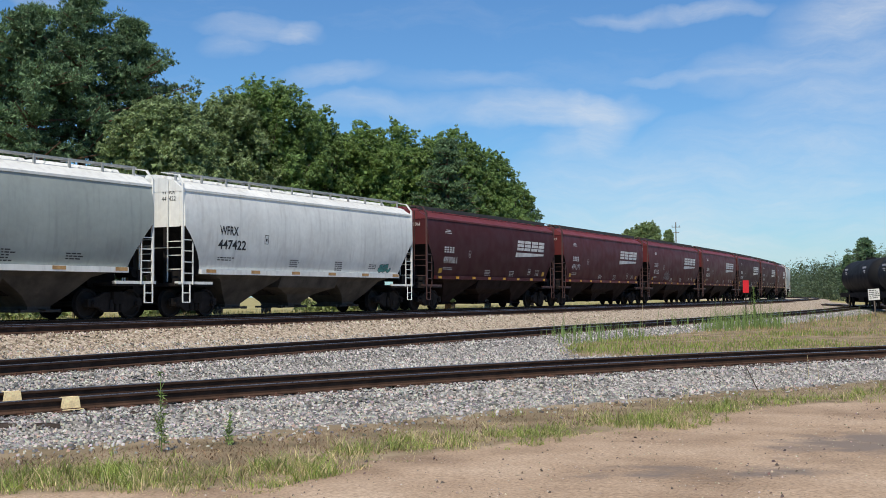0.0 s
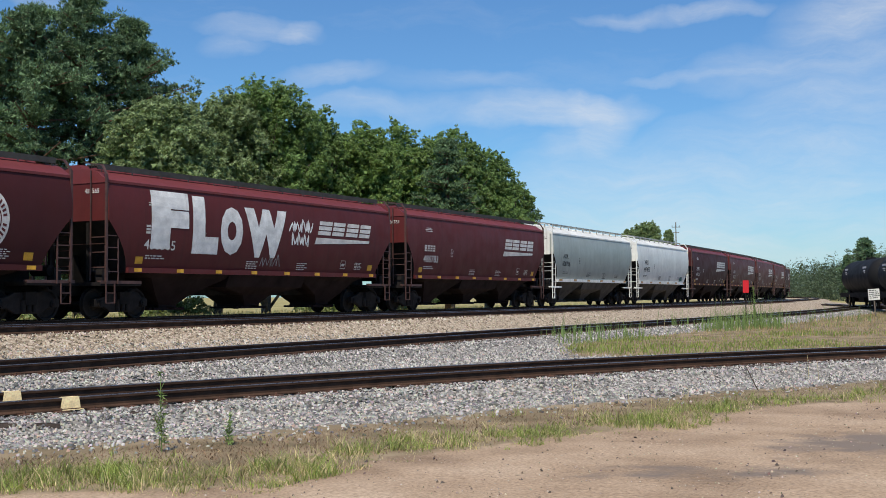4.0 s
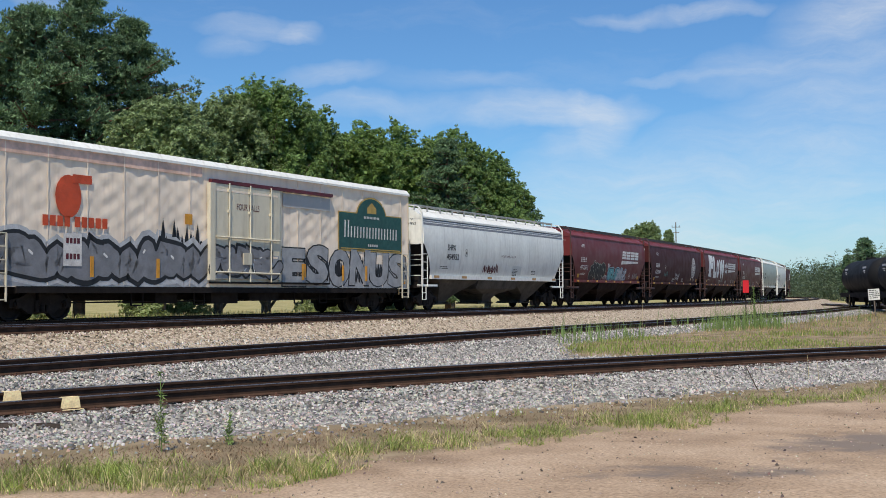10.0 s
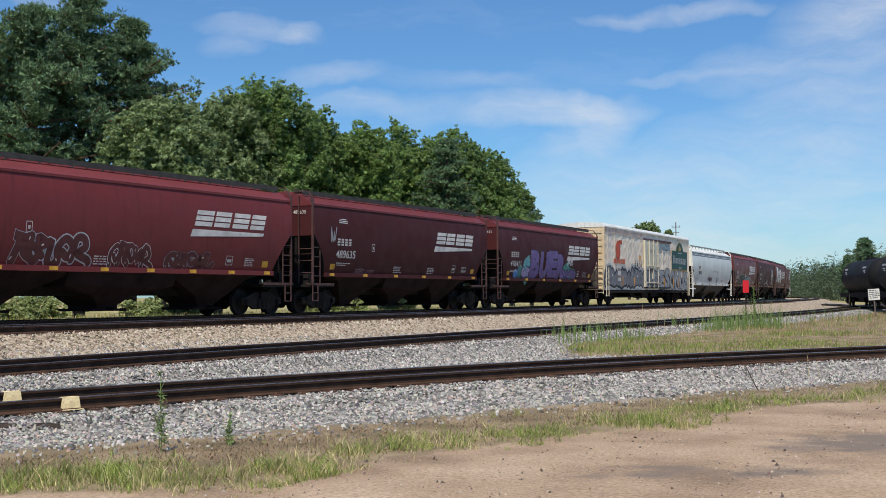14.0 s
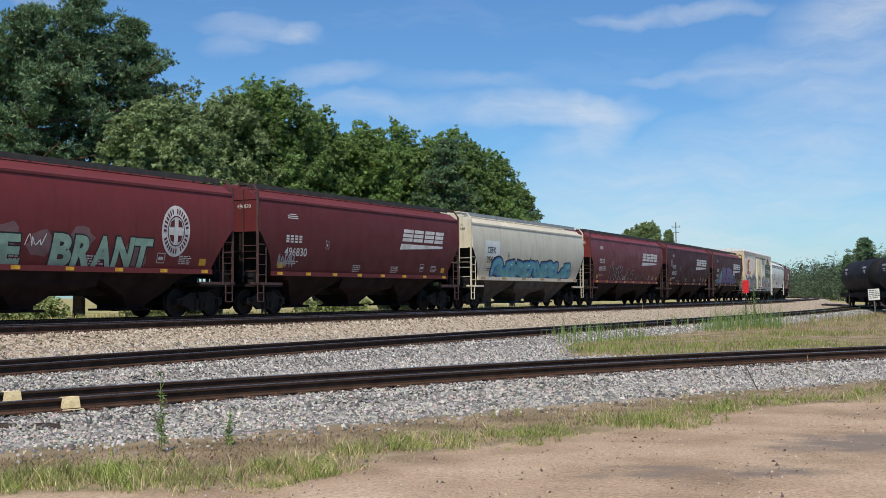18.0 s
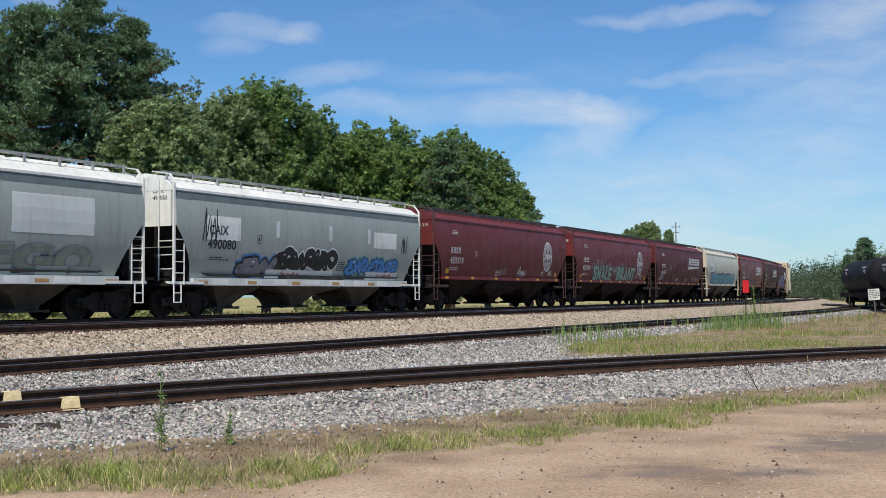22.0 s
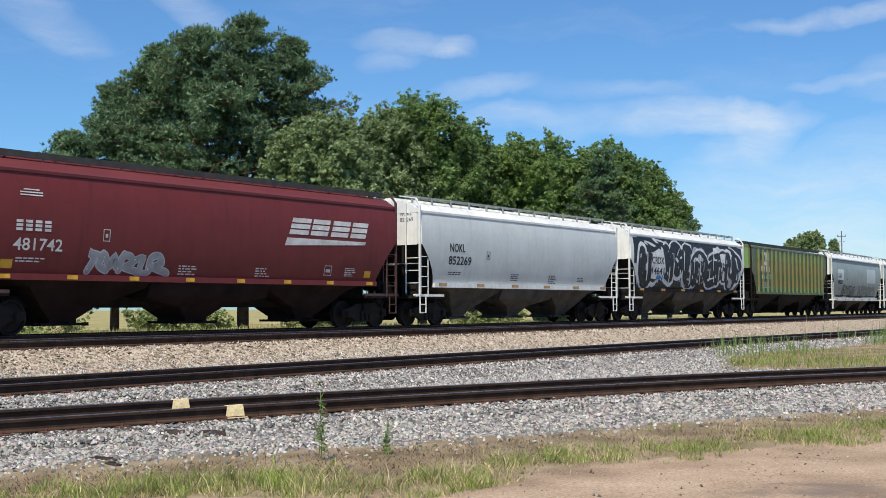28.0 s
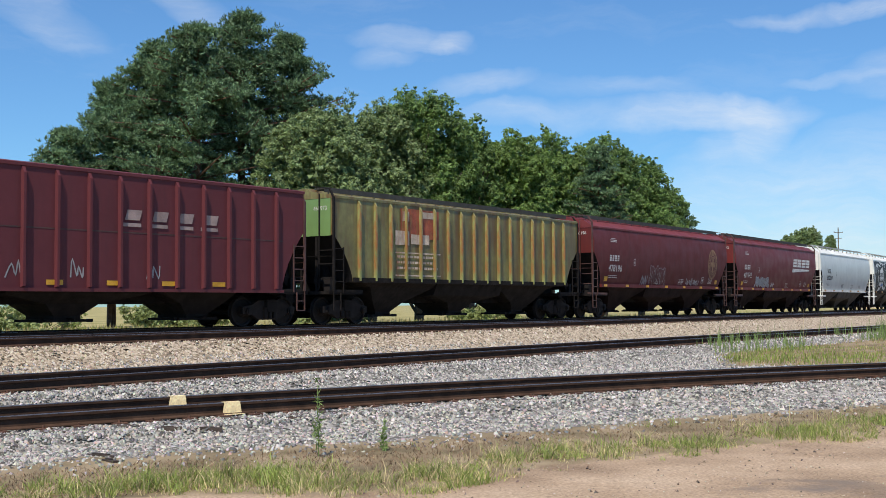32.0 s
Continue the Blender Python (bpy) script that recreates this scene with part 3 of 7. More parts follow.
def ladder_mesh(Lb, sx, sy, top, cut):
    """Corner ladder: rungs on the side and on the end, with the stirrup below."""
    def make():
        b = Build()
        e, y = sx * (Lb / 2 + 0.03), sy * 1.52
        i = sx * (Lb / 2 - 0.46)
        r = 0.034
        b.bar((e, y, 0.48), (e, y, 1.1), r)
        b.bar((e, y, 1.1), (e, y, top - 0.30), 0.07)
        b.bar((e, y, top - 0.30), (e - sx * 0.05, sy * 1.30, top), 0.06)
        b.bar((i, y, 1.05), (i, y, 2.55), r)
        low = sx * (Lb / 2 - 0.32)
        b.bar((low, y, 0.48), (low, y, 1.05), r)
        for z in (0.48, 0.78):
            b.bar((e, y, z), (low, y, z), 0.032)
        for k in range(4):
            z = 1.42 + k * 0.36
            b.bar((e, y, z), (i, y, z), 0.032)
        e2 = e + sx * 0.04
        y2 = sy * 0.92
        b.bar((e2, y2, 1.15), (e2, y2, top - 0.15), r)
        for z in (1.55, 2.0, 2.45):
            b.bar((e2, y, z), (e2, y2, z), 0.03)
        b.bar((e - sx * 0.05, sy * 1.30, top), (e - sx * 0.05, sy * 0.55, top + 0.12), r)
        b.bar((e2, y, 2.25), (e2, -y, 2.25), 0.03)
        return b
    return shared(("ladder", round(Lb, 2), sx, sy, top), make)


def end_gear(car, L, Lb, sx, material):
    """Platform, centre sill, braces and brake gear under the end slope."""
    a, c = sx * (Lb / 2 - 1.5), sx * (Lb / 2 + 0.22)
    lo, hi = min(a, c), max(a, c)
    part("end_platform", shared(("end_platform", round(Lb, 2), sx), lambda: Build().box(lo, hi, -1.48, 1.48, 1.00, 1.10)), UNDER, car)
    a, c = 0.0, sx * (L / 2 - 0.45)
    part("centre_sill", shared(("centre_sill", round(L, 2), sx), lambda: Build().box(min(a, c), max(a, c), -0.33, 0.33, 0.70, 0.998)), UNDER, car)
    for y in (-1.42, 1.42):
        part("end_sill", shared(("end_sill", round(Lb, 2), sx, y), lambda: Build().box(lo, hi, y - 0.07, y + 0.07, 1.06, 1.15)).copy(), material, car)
    # added dark plates: close the see-through gap so it reads as shade
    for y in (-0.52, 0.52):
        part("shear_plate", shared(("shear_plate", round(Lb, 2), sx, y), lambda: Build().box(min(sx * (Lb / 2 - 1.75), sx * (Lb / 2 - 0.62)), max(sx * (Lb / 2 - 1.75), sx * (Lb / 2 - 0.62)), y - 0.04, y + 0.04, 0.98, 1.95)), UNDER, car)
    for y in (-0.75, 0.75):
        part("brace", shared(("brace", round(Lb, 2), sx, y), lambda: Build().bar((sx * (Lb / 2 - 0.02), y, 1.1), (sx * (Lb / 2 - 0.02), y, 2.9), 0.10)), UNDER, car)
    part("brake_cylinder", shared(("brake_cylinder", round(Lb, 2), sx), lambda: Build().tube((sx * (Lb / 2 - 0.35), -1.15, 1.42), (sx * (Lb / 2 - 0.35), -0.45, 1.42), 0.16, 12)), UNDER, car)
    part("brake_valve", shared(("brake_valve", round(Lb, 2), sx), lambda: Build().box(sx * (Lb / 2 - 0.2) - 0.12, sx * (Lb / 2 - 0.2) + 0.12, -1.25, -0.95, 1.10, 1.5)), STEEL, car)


def coupler_mesh(L, sx):
    def make():
        b = Build()
        b.bar((sx * (L / 2 - 1.0), 0, 0.86), (sx * (L / 2 - 0.05), 0, 0.86), 0.16, 0.2)
        b.box(sx * L / 2 - 0.17, sx * L / 2 + 0.17, -0.2, 0.2, 0.70, 1.02)
        b.tube((sx * (L / 2 - 0.3), -0.35, 0.8), (sx * (L / 2 - 0.02), -0.3, 0.42), 0.025, 6)
        return b
    return shared(("coupler", round(L, 2), sx), make)


def running_board_mesh(Lb, z, y, posts, w=0.34):
    def make():
        b = Build()
        for sy in (-1, 1):
            for k in range(4):
                yy = sy * y + (k - 1.5) * w / 4
                b.box(-Lb / 2 + 0.1, Lb / 2 - 0.1, yy - w / 11, yy + w / 11, z, z + 0.05)
            if not posts:
                b.box(-Lb / 2 + 0.1, Lb / 2 - 0.1, sy * (y + w / 2) - 0.02, sy * (y + w / 2) + 0.02, z - 0.10, z + 0.07)
            n = int(Lb / 1.25)
            for i in range(n + 1):
                x = -Lb / 2 + 0.25 + (Lb - 0.5) * i / n
                b.box(x - 0.03, x + 0.03, sy * y - w / 2, sy * y + w / 2, z - 0.04, z)
                if posts:
                    b.box(x - 0.035, x + 0.035, sy * (y + w / 2) - 0.03, sy * (y + w / 2) + 0.03, z - 0.28, z + 0.05)
                else:
                    b.box(x - 0.03, x + 0.03, sy * (y + w / 2) - 0.03, sy * (y + w / 2) - 0.021, z - 0.30, z - 0.11)
        return b
    return shared(("running_board", round(Lb, 2), round(z, 2), posts), make)


def hatch_mesh(Lb, z):
    def make():
        b = Build()
        n = 4
        for i in range(n):
            c = -Lb / 2 + Lb * (i + 0.5) / n
            w = Lb / n * 0.46
            b.add([(c - w, -0.3, z), (c + w, -0.3, z), (c + w, 0.3, z), (c - w, 0.3, z), (c - w, -0.2, z + 0.12), (c + w, -0.2, z + 0.12), (c + w, 0.2, z + 0.12), (c - w, 0.2, z + 0.12)],
                  [(0, 1, 5, 4), (1, 2, 6, 5), (2, 3, 7, 6), (3, 0, 4, 7), (4, 5, 6, 7), (0, 3, 2, 1)])
            for k in (-0.8, 0, 0.8):
                b.bar((c + k * w, -0.36, z + 0.06), (c + k * w, 0.36, z + 0.13), 0.05)
        return b
    return shared(("hatch", round(Lb, 2), round(z, 2)), make)


# ---- decals on the near side
def lay_on_side(car, name, polys, profile, material, out=0.008, label="", key=None):
    """Flat shapes (lists of (x, z)) laid on the near side as one part."""
    bm = bmesh.new()
    for poly in polys:
        try:
            bm.faces.new([bm.verts.new((x, 0, z)) for x, z in poly])
        except ValueError:
            pass
    for z, _ in profile[1:-1]:
        bmesh.ops.bisect_plane(bm, geom=bm.verts[:] + bm.edges[:] + bm.faces[:], plane_co=(0, 0, z), plane_no=(0, 0, 1))
    for v in bm.verts:
        v.co.y = -side_y(profile, v.co.z) - out
    for f in bm.faces:
        if f.normal.y > 0:
            f.normal_flip()
    me = bpy.data.meshes.new(name)
    bm.to_mesh(me)
    bm.free()
    return part(name, me, material, car, label)


def text_polys(text, x, z, height, width=None, offset=0.0, shear=0.0):
    cu = bpy.data.curves.new("text", "FONT")
    cu.body, cu.size, cu.offset, cu.resolution_u = text, 1.0, offset, 3
    ob = bpy.data.objects.new("text", cu)
    me = ob.to_mesh()
    co = [(v.co.x, v.co.y) for v in me.vertices]
    polys = [[co[i] for i in p.vertices] for p in me.polygons]
    ob.to_mesh_clear()
    bpy.data.objects.remove(ob)
    bpy.data.curves.remove(cu)
    if not co:
        return []
    x0, x1 = min(c[0] for c in co), max(c[0] for c in co)
    kz = height / 0.70
    kx = (width / (x1 - x0)) if width else kz
    return [[(x + (a - x0) * kx + shear * b * kz, z + b * kz) for a, b in p] for p in polys]


def rect(x0, x1, z0, z1, shear=0.0):
    return [(x0, z0), (x1, z0), (x1 + shear * (z1 - z0), z1), (x0 + shear * (z1 - z0), z1)]


def bars(x, z, w, rows, rnd, h=0.035, gap=0.075):
    """Small print that cannot be read: rows of short bars."""
    out = []
    for r in range(rows):
        a = x
        while a < x + w * rnd.uniform(0.75, 1.0):
            l = rnd.uniform(0.06, 0.2)
            out.append(rect(a, a + l, z - r * gap, z - r * gap + h))
            a += l + 0.04
    return out


def stroke(points, w):
    """A brush stroke of even width with rounded ends, as quads along its middle line; returns corners by (left, right) pairs."""
    L_, R_ = [], []
    n = len(points)
    for i, (x, z) in enumerate(points):
        a, b = points[max(0, i - 1)], points[min(n - 1, i + 1)]
        l = math.hypot(b[0] - a[0], b[1] - a[1]) or 1e-6
        ux, uz = (b[0] - a[0]) / l, (b[1] - a[1]) / l
        k = 1.0
        if 0 < i < n - 1:
            l1 = math.hypot(x - a[0], z - a[1]) or 1e-6
            k = min(1.5, 1 / max(0.4, abs(ux * (x - a[0]) / l1 + uz * (z - a[1]) / l1)))
        h = w / 2 * k
        if i == 0:
            for f, g in ((0.5, 0.35), (0.32, 0.8)):
                L_.append((x - ux * w * f - uz * h * g, z - uz * w * f + ux * h * g))
                R_.append((x - ux * w * f + uz * h * g, z - uz * w * f - ux * h * g))
        L_.append((x - uz * h, z + ux * h))
        R_.append((x + uz * h, z - ux * h))
        if i == n - 1:
            for f, g in ((0.32, 0.8), (0.5, 0.35)):
                L_.append((x + ux * w * f - uz * h * g, z + uz * w * f + ux * h * g))
                R_.append((x + ux * w * f + uz * h * g, z + uz * w * f - ux * h * g))
    return [(L_, R_)]




def logo_wedge(x, z, h):
    """The carrier's mark as plain shapes: four wide slanted blocks over a long wedge."""
    out = []
    w, s = h * 1.66, 0.36
    for i in range(4):
        a = x + i * h * 1.84
        b = a + w * (1.0, 0.94, 0.98, 0.9)[i]
        for lo, hi in ((0.0, 0.28), (0.36, 0.64), (0.72, 1.0)):
            out.append(rect(a + s * lo * h, b + s * lo * h, z + lo * h, z + hi * h, s))
    t = z - h * 0.22
    out.append([(x - h * 0.34, t - h * 0.48), (x - h * 0.14, t), (x + h * 7.1, t), (x + h * 7.0, t - h * 0.20)])
    return out


def logo_wheel(x, z, r):
    """Round herald: disc with a dark cross ring, as plain shapes: (light, dark)."""
    def ring(r0, r1, n=28):
        return [[(x + r0 * math.cos(a) * 0.8, z + r0 * math.sin(a)), (x + r1 * math.cos(a) * 0.8, z + r1 * math.sin(a)),
                 (x + r1 * math.cos(b) * 0.8, z + r1 * math.sin(b)), (x + r0 * math.cos(b) * 0.8, z + r0 * math.sin(b))]
                for a, b in ((math.tau * i / n, math.tau * (i + 1) / n) for i in range(n))]
    light = [[(x + r * 0.8 * math.cos(a), z + r * math.sin(a)) for a in (math.tau * i / 32 for i in range(32))]]
    dark = ring(r * 0.55, r * 0.60)
    for i in range(30):
        a = math.tau * i / 30
        if i % 8 not in (0,):
            dark += [[(x + q * r * 0.8 * math.cos(a + k), z + q * r * math.sin(a + k)) for q, k in ((0.68, -.06), (0.88, -.05), (0.88, .05), (0.68, .06))]]
    for sx in (-1, 1):
        for sz in (-1, 1):
            p = [(x + sx * 0.11 * r, z + sz * 0.16 * r), (x + sx * 0.36 * r, z + sz * 0.16 * r), (x + sx * 0.30 * r, z + sz * 0.36 * r), (x + sx * 0.11 * r, z + sz * 0.46 * r)]
            dark.append(p)
    return light, dark


GRAF = {}


def graf_paint(name, colour):
    if name not in GRAF:
        GRAF[name] = mat(name + "_spray_paint", colour, 0.55, vary=0.22, scale=2.5)
    return GRAF[name]


SPRAY = dict(black=(0.012, 0.012, 0.014), white=(0.72, 0.72, 0.70), silver=(0.45, 0.46, 0.47), cyan=(0.12, 0.38, 0.40), teal=(0.05, 0.24, 0.22),
             purple=(0.15, 0.10, 0.27), lilac=(0.36, 0.30, 0.50), blue=(0.05, 0.22, 0.50), green=(0.10, 0.26, 0.16), mint=(0.27, 0.41, 0.31), dusk=(0.19, 0.10, 0.10),
             slate=(0.19, 0.195, 0.21), orange=(0.5, 0.2, 0.04), grey=(0.30, 0.31, 0.32), maroon=(0.10, 0.012, 0.02), pink=(0.45, 0.2, 0.25), sage=(0.22, 0.25, 0.20), red=(0.35, 0.03, 0.05), sky=(0.38, 0.55, 0.62), plum=(0.10, 0.021, 0.021))
# hooks, arrows, loops and zigzags of the sprayed pieces
LETTER_FORMS = [
    [[(0, .1), (.1, .9), (.5, 1.05), (.7, .6), (.3, .35), (.9, .1), (1.05, -.05)]],
    [[(.1, 1), (.05, .3), (.35, 0), (.6, .4), (.5, .95), (.95, .8)], [(.3, .55), (.75, .2)]],
    [[(-.05, .75), (.35, .95), (.3, .1), (.65, -.05), (.95, .35)]],
    [[(0, 0), (.25, .7), (.05, 1), (.6, .85), (.55, .3), (.95, .05)], [(.7, 1), (.95, .55)]],
    [[(.9, .95), (.35, .8), (.6, .5), (.1, .3), (.4, -.02), (1.0, .2)]],
    [[(.1, .05), (.0, .6), (.45, 1.02), (.85, .7), (.6, .25), (.3, .5)]],
    [[(0, .9), (.3, .2), (.5, .8), (.7, .1), (1.0, 1.0)]],
]


def bubble(points, n=5):
    """Rounds off a letter's middle line."""
    out = []
    m = len(points)
    if m < 3:
        return points
    for i in range(m - 1):
        p0, p1, p2, p3 = points[max(0, i - 1)], points[i], points[i + 1], points[min(m - 1, i + 2)]
        for k in range(n if i < m - 2 else n + 1):
            t = k / n
            out.append(tuple(0.5 * (2 * b_ + (c - a) * t + (2 * a - 5 * b_ + 4 * c - d) * t * t + (3 * b_ - a - 3 * c + d) * t ** 3) for a, b_, c, d in zip(p0, p1, p2, p3)))
    return out


def graffiti(car, profile, x0, x1, z0, z1, n, fill, line, seed, weight=0.30, halo=None, under=None):
    """A row of fat unreadable letters: halo, outline, fill and shine, laid one above the other, a part for each letter and layer."""
    rnd = random.Random(seed)
    w = (x1 - x0) / n
    h = z1 - z0
    base = min(w, h) * weight
    last = None
    for i in range(n):
        form = rnd.choice([q for q in LETTER_FORMS if q is not last])
        last = form
        lean, up = rnd.uniform(-0.12, 0.2), rnd.uniform(0, 0.10) * h
        strokes = [bubble([(x0 + w * (i - 0.12 + 1.24 * a) + lean * b * h * 0.4, z0 + up + base * .6 + (h * .9 - base * 1.3) * b + rnd.uniform(-.03, .03) * h) for a, b in s]) for s in form]
        layers = [(halo, base * 1.95)] if halo else []
        layers += [(line, base * (1.45 if fill != "plum" else 1.22)), (fill, base)]
        for k, (c, width) in enumerate(layers):
            flat_layers(car, "graffiti_letter", [q for s in strokes for q in stroke(s, width * rnd.uniform(.92, 1.08))], profile, graf_paint(c, SPRAY[c]), 0.008 + 0.006 * k + 0.0011 * (i % 2), "%s spray-painted letter" % c if k == len(layers) - 1 else "")
        s = strokes[0]
        a, b = s[0], s[min(2, len(s) - 1)]
        flat_layers(car, "graffiti_shine", stroke([(a[0] - base * .25, a[1] * .8 + b[1] * .2), (a[0] * .4 + b[0] * .6 - base * .25, a[1] * .4 + b[1] * .6)], base * 0.13), profile, graf_paint("white", SPRAY["white"]), 0.008 + 0.006 * len(layers), "")


def sprayed_word(car, profile, text, x0, x1, z0, z1, fill, line, halo=None, fat=0.045, seed=1):
    """A word in fat sprayed capitals, each letter a little turned and lifted, with outline and halo under the fill."""
    rnd = random.Random(seed)
    wide = [0.62 if c in "IJ1" else 1.15 if c in "WM" else 1.0 for c in text]
    step = (x1 - x0) / sum(wide)
    x = x0
    for i, c in enumerate(text):
        w, up, h = step * wide[i], rnd.uniform(0, .08) * (z1 - z0), (z1 - z0) * rnd.uniform(.86, .95)
        lean = rnd.uniform(-.10, .14)
        layers = [(halo, fat + .058)] if halo else []
        layers += [(line, fat + .040), (fill, fat)]
        for k, (colour, off) in enumerate(layers):
            off = min(off, .088)
            grow = (off - fat) * h / .7
            lay_on_side(car, "graffiti_letter", text_polys(c, x - grow + .02 * w, z0 + up + fat * h / .7, h * .86, w * .98 + 2 * grow, off, lean), profile, graf_paint(colour, SPRAY[colour]),
                        0.008 + 0.006 * k + 0.0015 * (i % 2), "%s spray-painted letter" % colour if k == len(layers) - 1 else "")
        x += w


def splash(car, profile, x, z, r, colour, seed, out=0.006):
    """An uneven sprayed patch."""
    rnd = random.Random(seed)
    lay_on_side(car, "graffiti_patch", [[(x + r * 1.3 * rnd.uniform(.6, 1.1) * math.cos(a), z + r * rnd.uniform(.6, 1.1) * math.sin(a)) for a in (math.tau * k / 11 for k in range(11))]], profile, graf_paint(colour, SPRAY[colour]), out, "%s sprayed patch" % colour)


def flat_layers(car, name, shapes, profile, material, out, label):
    """Overlapping shapes of one layer, each lifted a hair more than the last so that none lie in one plane."""
    v, f = [], []
    zmin, zmax = profile[0][0] - 0.02, profile[-1][0] + 0.02

    def put(x, z, lift):
        z = min(max(z, zmin), zmax)
        v.append((x, -side_y(profile, z) - lift, z))

    for i, shape in enumerate(shapes):
        lift = out + 0.0012 * (i % 4)
        n = len(v)
        if isinstance(shape, tuple):
            for (xa, za), (xb, zb) in zip(*shape):
                put(xa, za, lift)
                put(xb, zb, lift)
            f += [(n + 2 * k, n + 2 * k + 1, n + 2 * k + 3, n + 2 * k + 2) for k in range(len(shape[0]) - 1)]
        else:
            for x, z in shape:
                put(x, z, lift)
            f.append(tuple(range(n, n + len(shape))))
    if not v:
        return None
    me = bpy.data.meshes.new(name)
    me.from_pydata(v, [], f)
    return part(name, me, material, car, label)


def tag_scrawl(car, profile, x, z, w, h, colour, seed, width=0.035):
    """A thin hand-drawn tag, one long line."""
    rnd = random.Random(seed)
    n = max(6, int(w / 0.09))
    pts = [(x + w * i / n + rnd.uniform(-.06, .06), z + (h if i % 2 else 0) * rnd.uniform(0.5, 1.0) + rnd.uniform(-.03, .03)) for i in range(n)]
    flat_layers(car, "graffiti_tag", stroke(bubble(pts, 3), width), profile, graf_paint(colour, SPRAY[colour]), 0.009, "thin %s sprayed tag" % colour)


def hopper(L, body, roof, profile=ROUND_SIDE, trim=None, board=DARK_GRATE, posts=False, board_y=0.78, bays=3, sill=None, gear=None, ribs=0, post=None, drop=0.0, flat=False, bay_paint=None, end_plate=None, sill_z=(1.40, 1.56)):
    """A three-bay covered hopper car, empty of lettering. Returns the car and its measures."""
    Lb = L - 1.42
    car = new("hopper_car")
    trim, sill, gear = trim or body, sill or body, gear or UNDER
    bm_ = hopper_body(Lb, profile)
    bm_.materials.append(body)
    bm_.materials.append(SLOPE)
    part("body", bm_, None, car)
    part("roof", roof_mesh(Lb, profile, flat).copy(), roof, car)
    out = sill_out(profile)
    top = profile[-1][0]
    zb = top + (0.28 if flat else 0.50) - drop
    part("running_board", running_board_mesh(Lb, zb + (0.06 if posts else -0.01), board_y, posts, 0.34 if posts else 0.46).copy(), board, car)
    part("hatch", hatch_mesh(Lb, zb - 0.06).copy(), roof, car)
    for sy in (-1, 1):
        part("side_sill", Build().box(-Lb / 2 + 0.95, Lb / 2 - 0.95, min(sy * (out - 0.16), sy * out), max(sy * (out - 0.16), sy * out), *sill_z), sill, car)
    if end_plate:
        for sx in (-1, 1):
            e = sx * Lb / 2
            part("end_plate", Build().box(min(e, e + sx * 0.012), max(e, e + sx * 0.012), -1.36, 1.36, 2.93, top - 0.04), end_plate, car)
    B = Lb / 2 - 3.65
    E = Lb / 2 - 1.5
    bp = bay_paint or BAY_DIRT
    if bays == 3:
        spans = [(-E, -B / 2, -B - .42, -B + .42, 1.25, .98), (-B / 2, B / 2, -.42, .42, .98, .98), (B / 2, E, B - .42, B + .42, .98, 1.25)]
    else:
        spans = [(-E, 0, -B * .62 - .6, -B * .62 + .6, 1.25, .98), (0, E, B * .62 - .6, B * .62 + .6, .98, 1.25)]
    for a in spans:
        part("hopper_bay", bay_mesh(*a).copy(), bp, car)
    for sx in (-1, 1):
        end_gear(car, L, Lb, sx, gear)
        part("coupler", coupler_mesh(L, sx), STEEL, car)
        truck_parts(car, sx * (L / 2 - 1.80))
        for sy in (-1, 1):
            part("ladder", ladder_mesh(Lb, sx, sy, zb - 0.02, 1.15).copy(), trim, car)
    if ribs:
        foot = profile[0][0] + .02
        rib = Build().add([(-.05, 0, foot), (.05, 0, foot), (.05, 0, top - .03), (-.05, 0, top - .03), (-.035, -.115, foot + .04), (.035, -.115, foot + .04), (.035, -.115, top - .22), (-.035, -.115, top - .22)],
                          [(0, 1, 5, 4), (1, 2, 6, 5), (2, 3, 7, 6), (3, 0, 4, 7), (4, 5, 6, 7)]).mesh("side_post")
        rib.materials.append(post or body)
        for i in range(ribs):
            x = -Lb / 2 + 1.25 + (Lb - 2.5) * i / (ribs - 1)
            part("side_post", rib, None, car, place=Matrix.Translation((x, -1.505, 0)))
            part("side_post", rib, None, car, place=Matrix.Translation((x, 1.505, 0)) @ Matrix.Rotation(math.pi, 4, "Z"))
    return car, Lb


def sill_out(profile):
    """How far the side sill stands out from the middle of the car."""
    return 1.585 if profile[0][1] > 1.45 else 1.475


def reflectors(car, Lb, n, colour=YELLOW, w=0.32, z0=1.43, out=1.475):
    key = ("reflector", colour.name, w, z0, out)
    if key not in SHARED:
        SHARED[key] = Build().box(0, w, -out - 0.007, -out - 0.001, z0, z0 + 0.11).mesh("reflector")
        SHARED[key].materials.append(colour)
    for i in range(n):
        part("reflector", SHARED[key], None, car, place=Matrix.Translation((-Lb / 2 + 1.2 + (Lb - 2.7) * i / (n - 1), 0, 0)))


def end_panel(car, Lb, colour, lines, ink):
    """Reporting marks on the end plate that faces back along the train."""
    polys = []
    for k, t in enumerate(lines):
        for p in text_polys(t, 0.75, 4.0 - k * 0.22, 0.14):
            polys.append(p)
    v, f = [], []
    for p in polys:
        n = len(v)
        v += [(-Lb / 2 - 0.018, -0.62 - (a - 0.75), z) for a, z in p]
        f.append(tuple(range(n, n + len(p))))
    me = bpy.data.meshes.new("end_lettering")
    me.from_pydata(v, [], f)
    part("end_lettering", me, ink, car)


BRIGHT_ONES = ("477671", "450319", "450308", "481742", "480580")
DARK_ONES = ("489635", "498411", "473049", "499061", "485516", "471803")


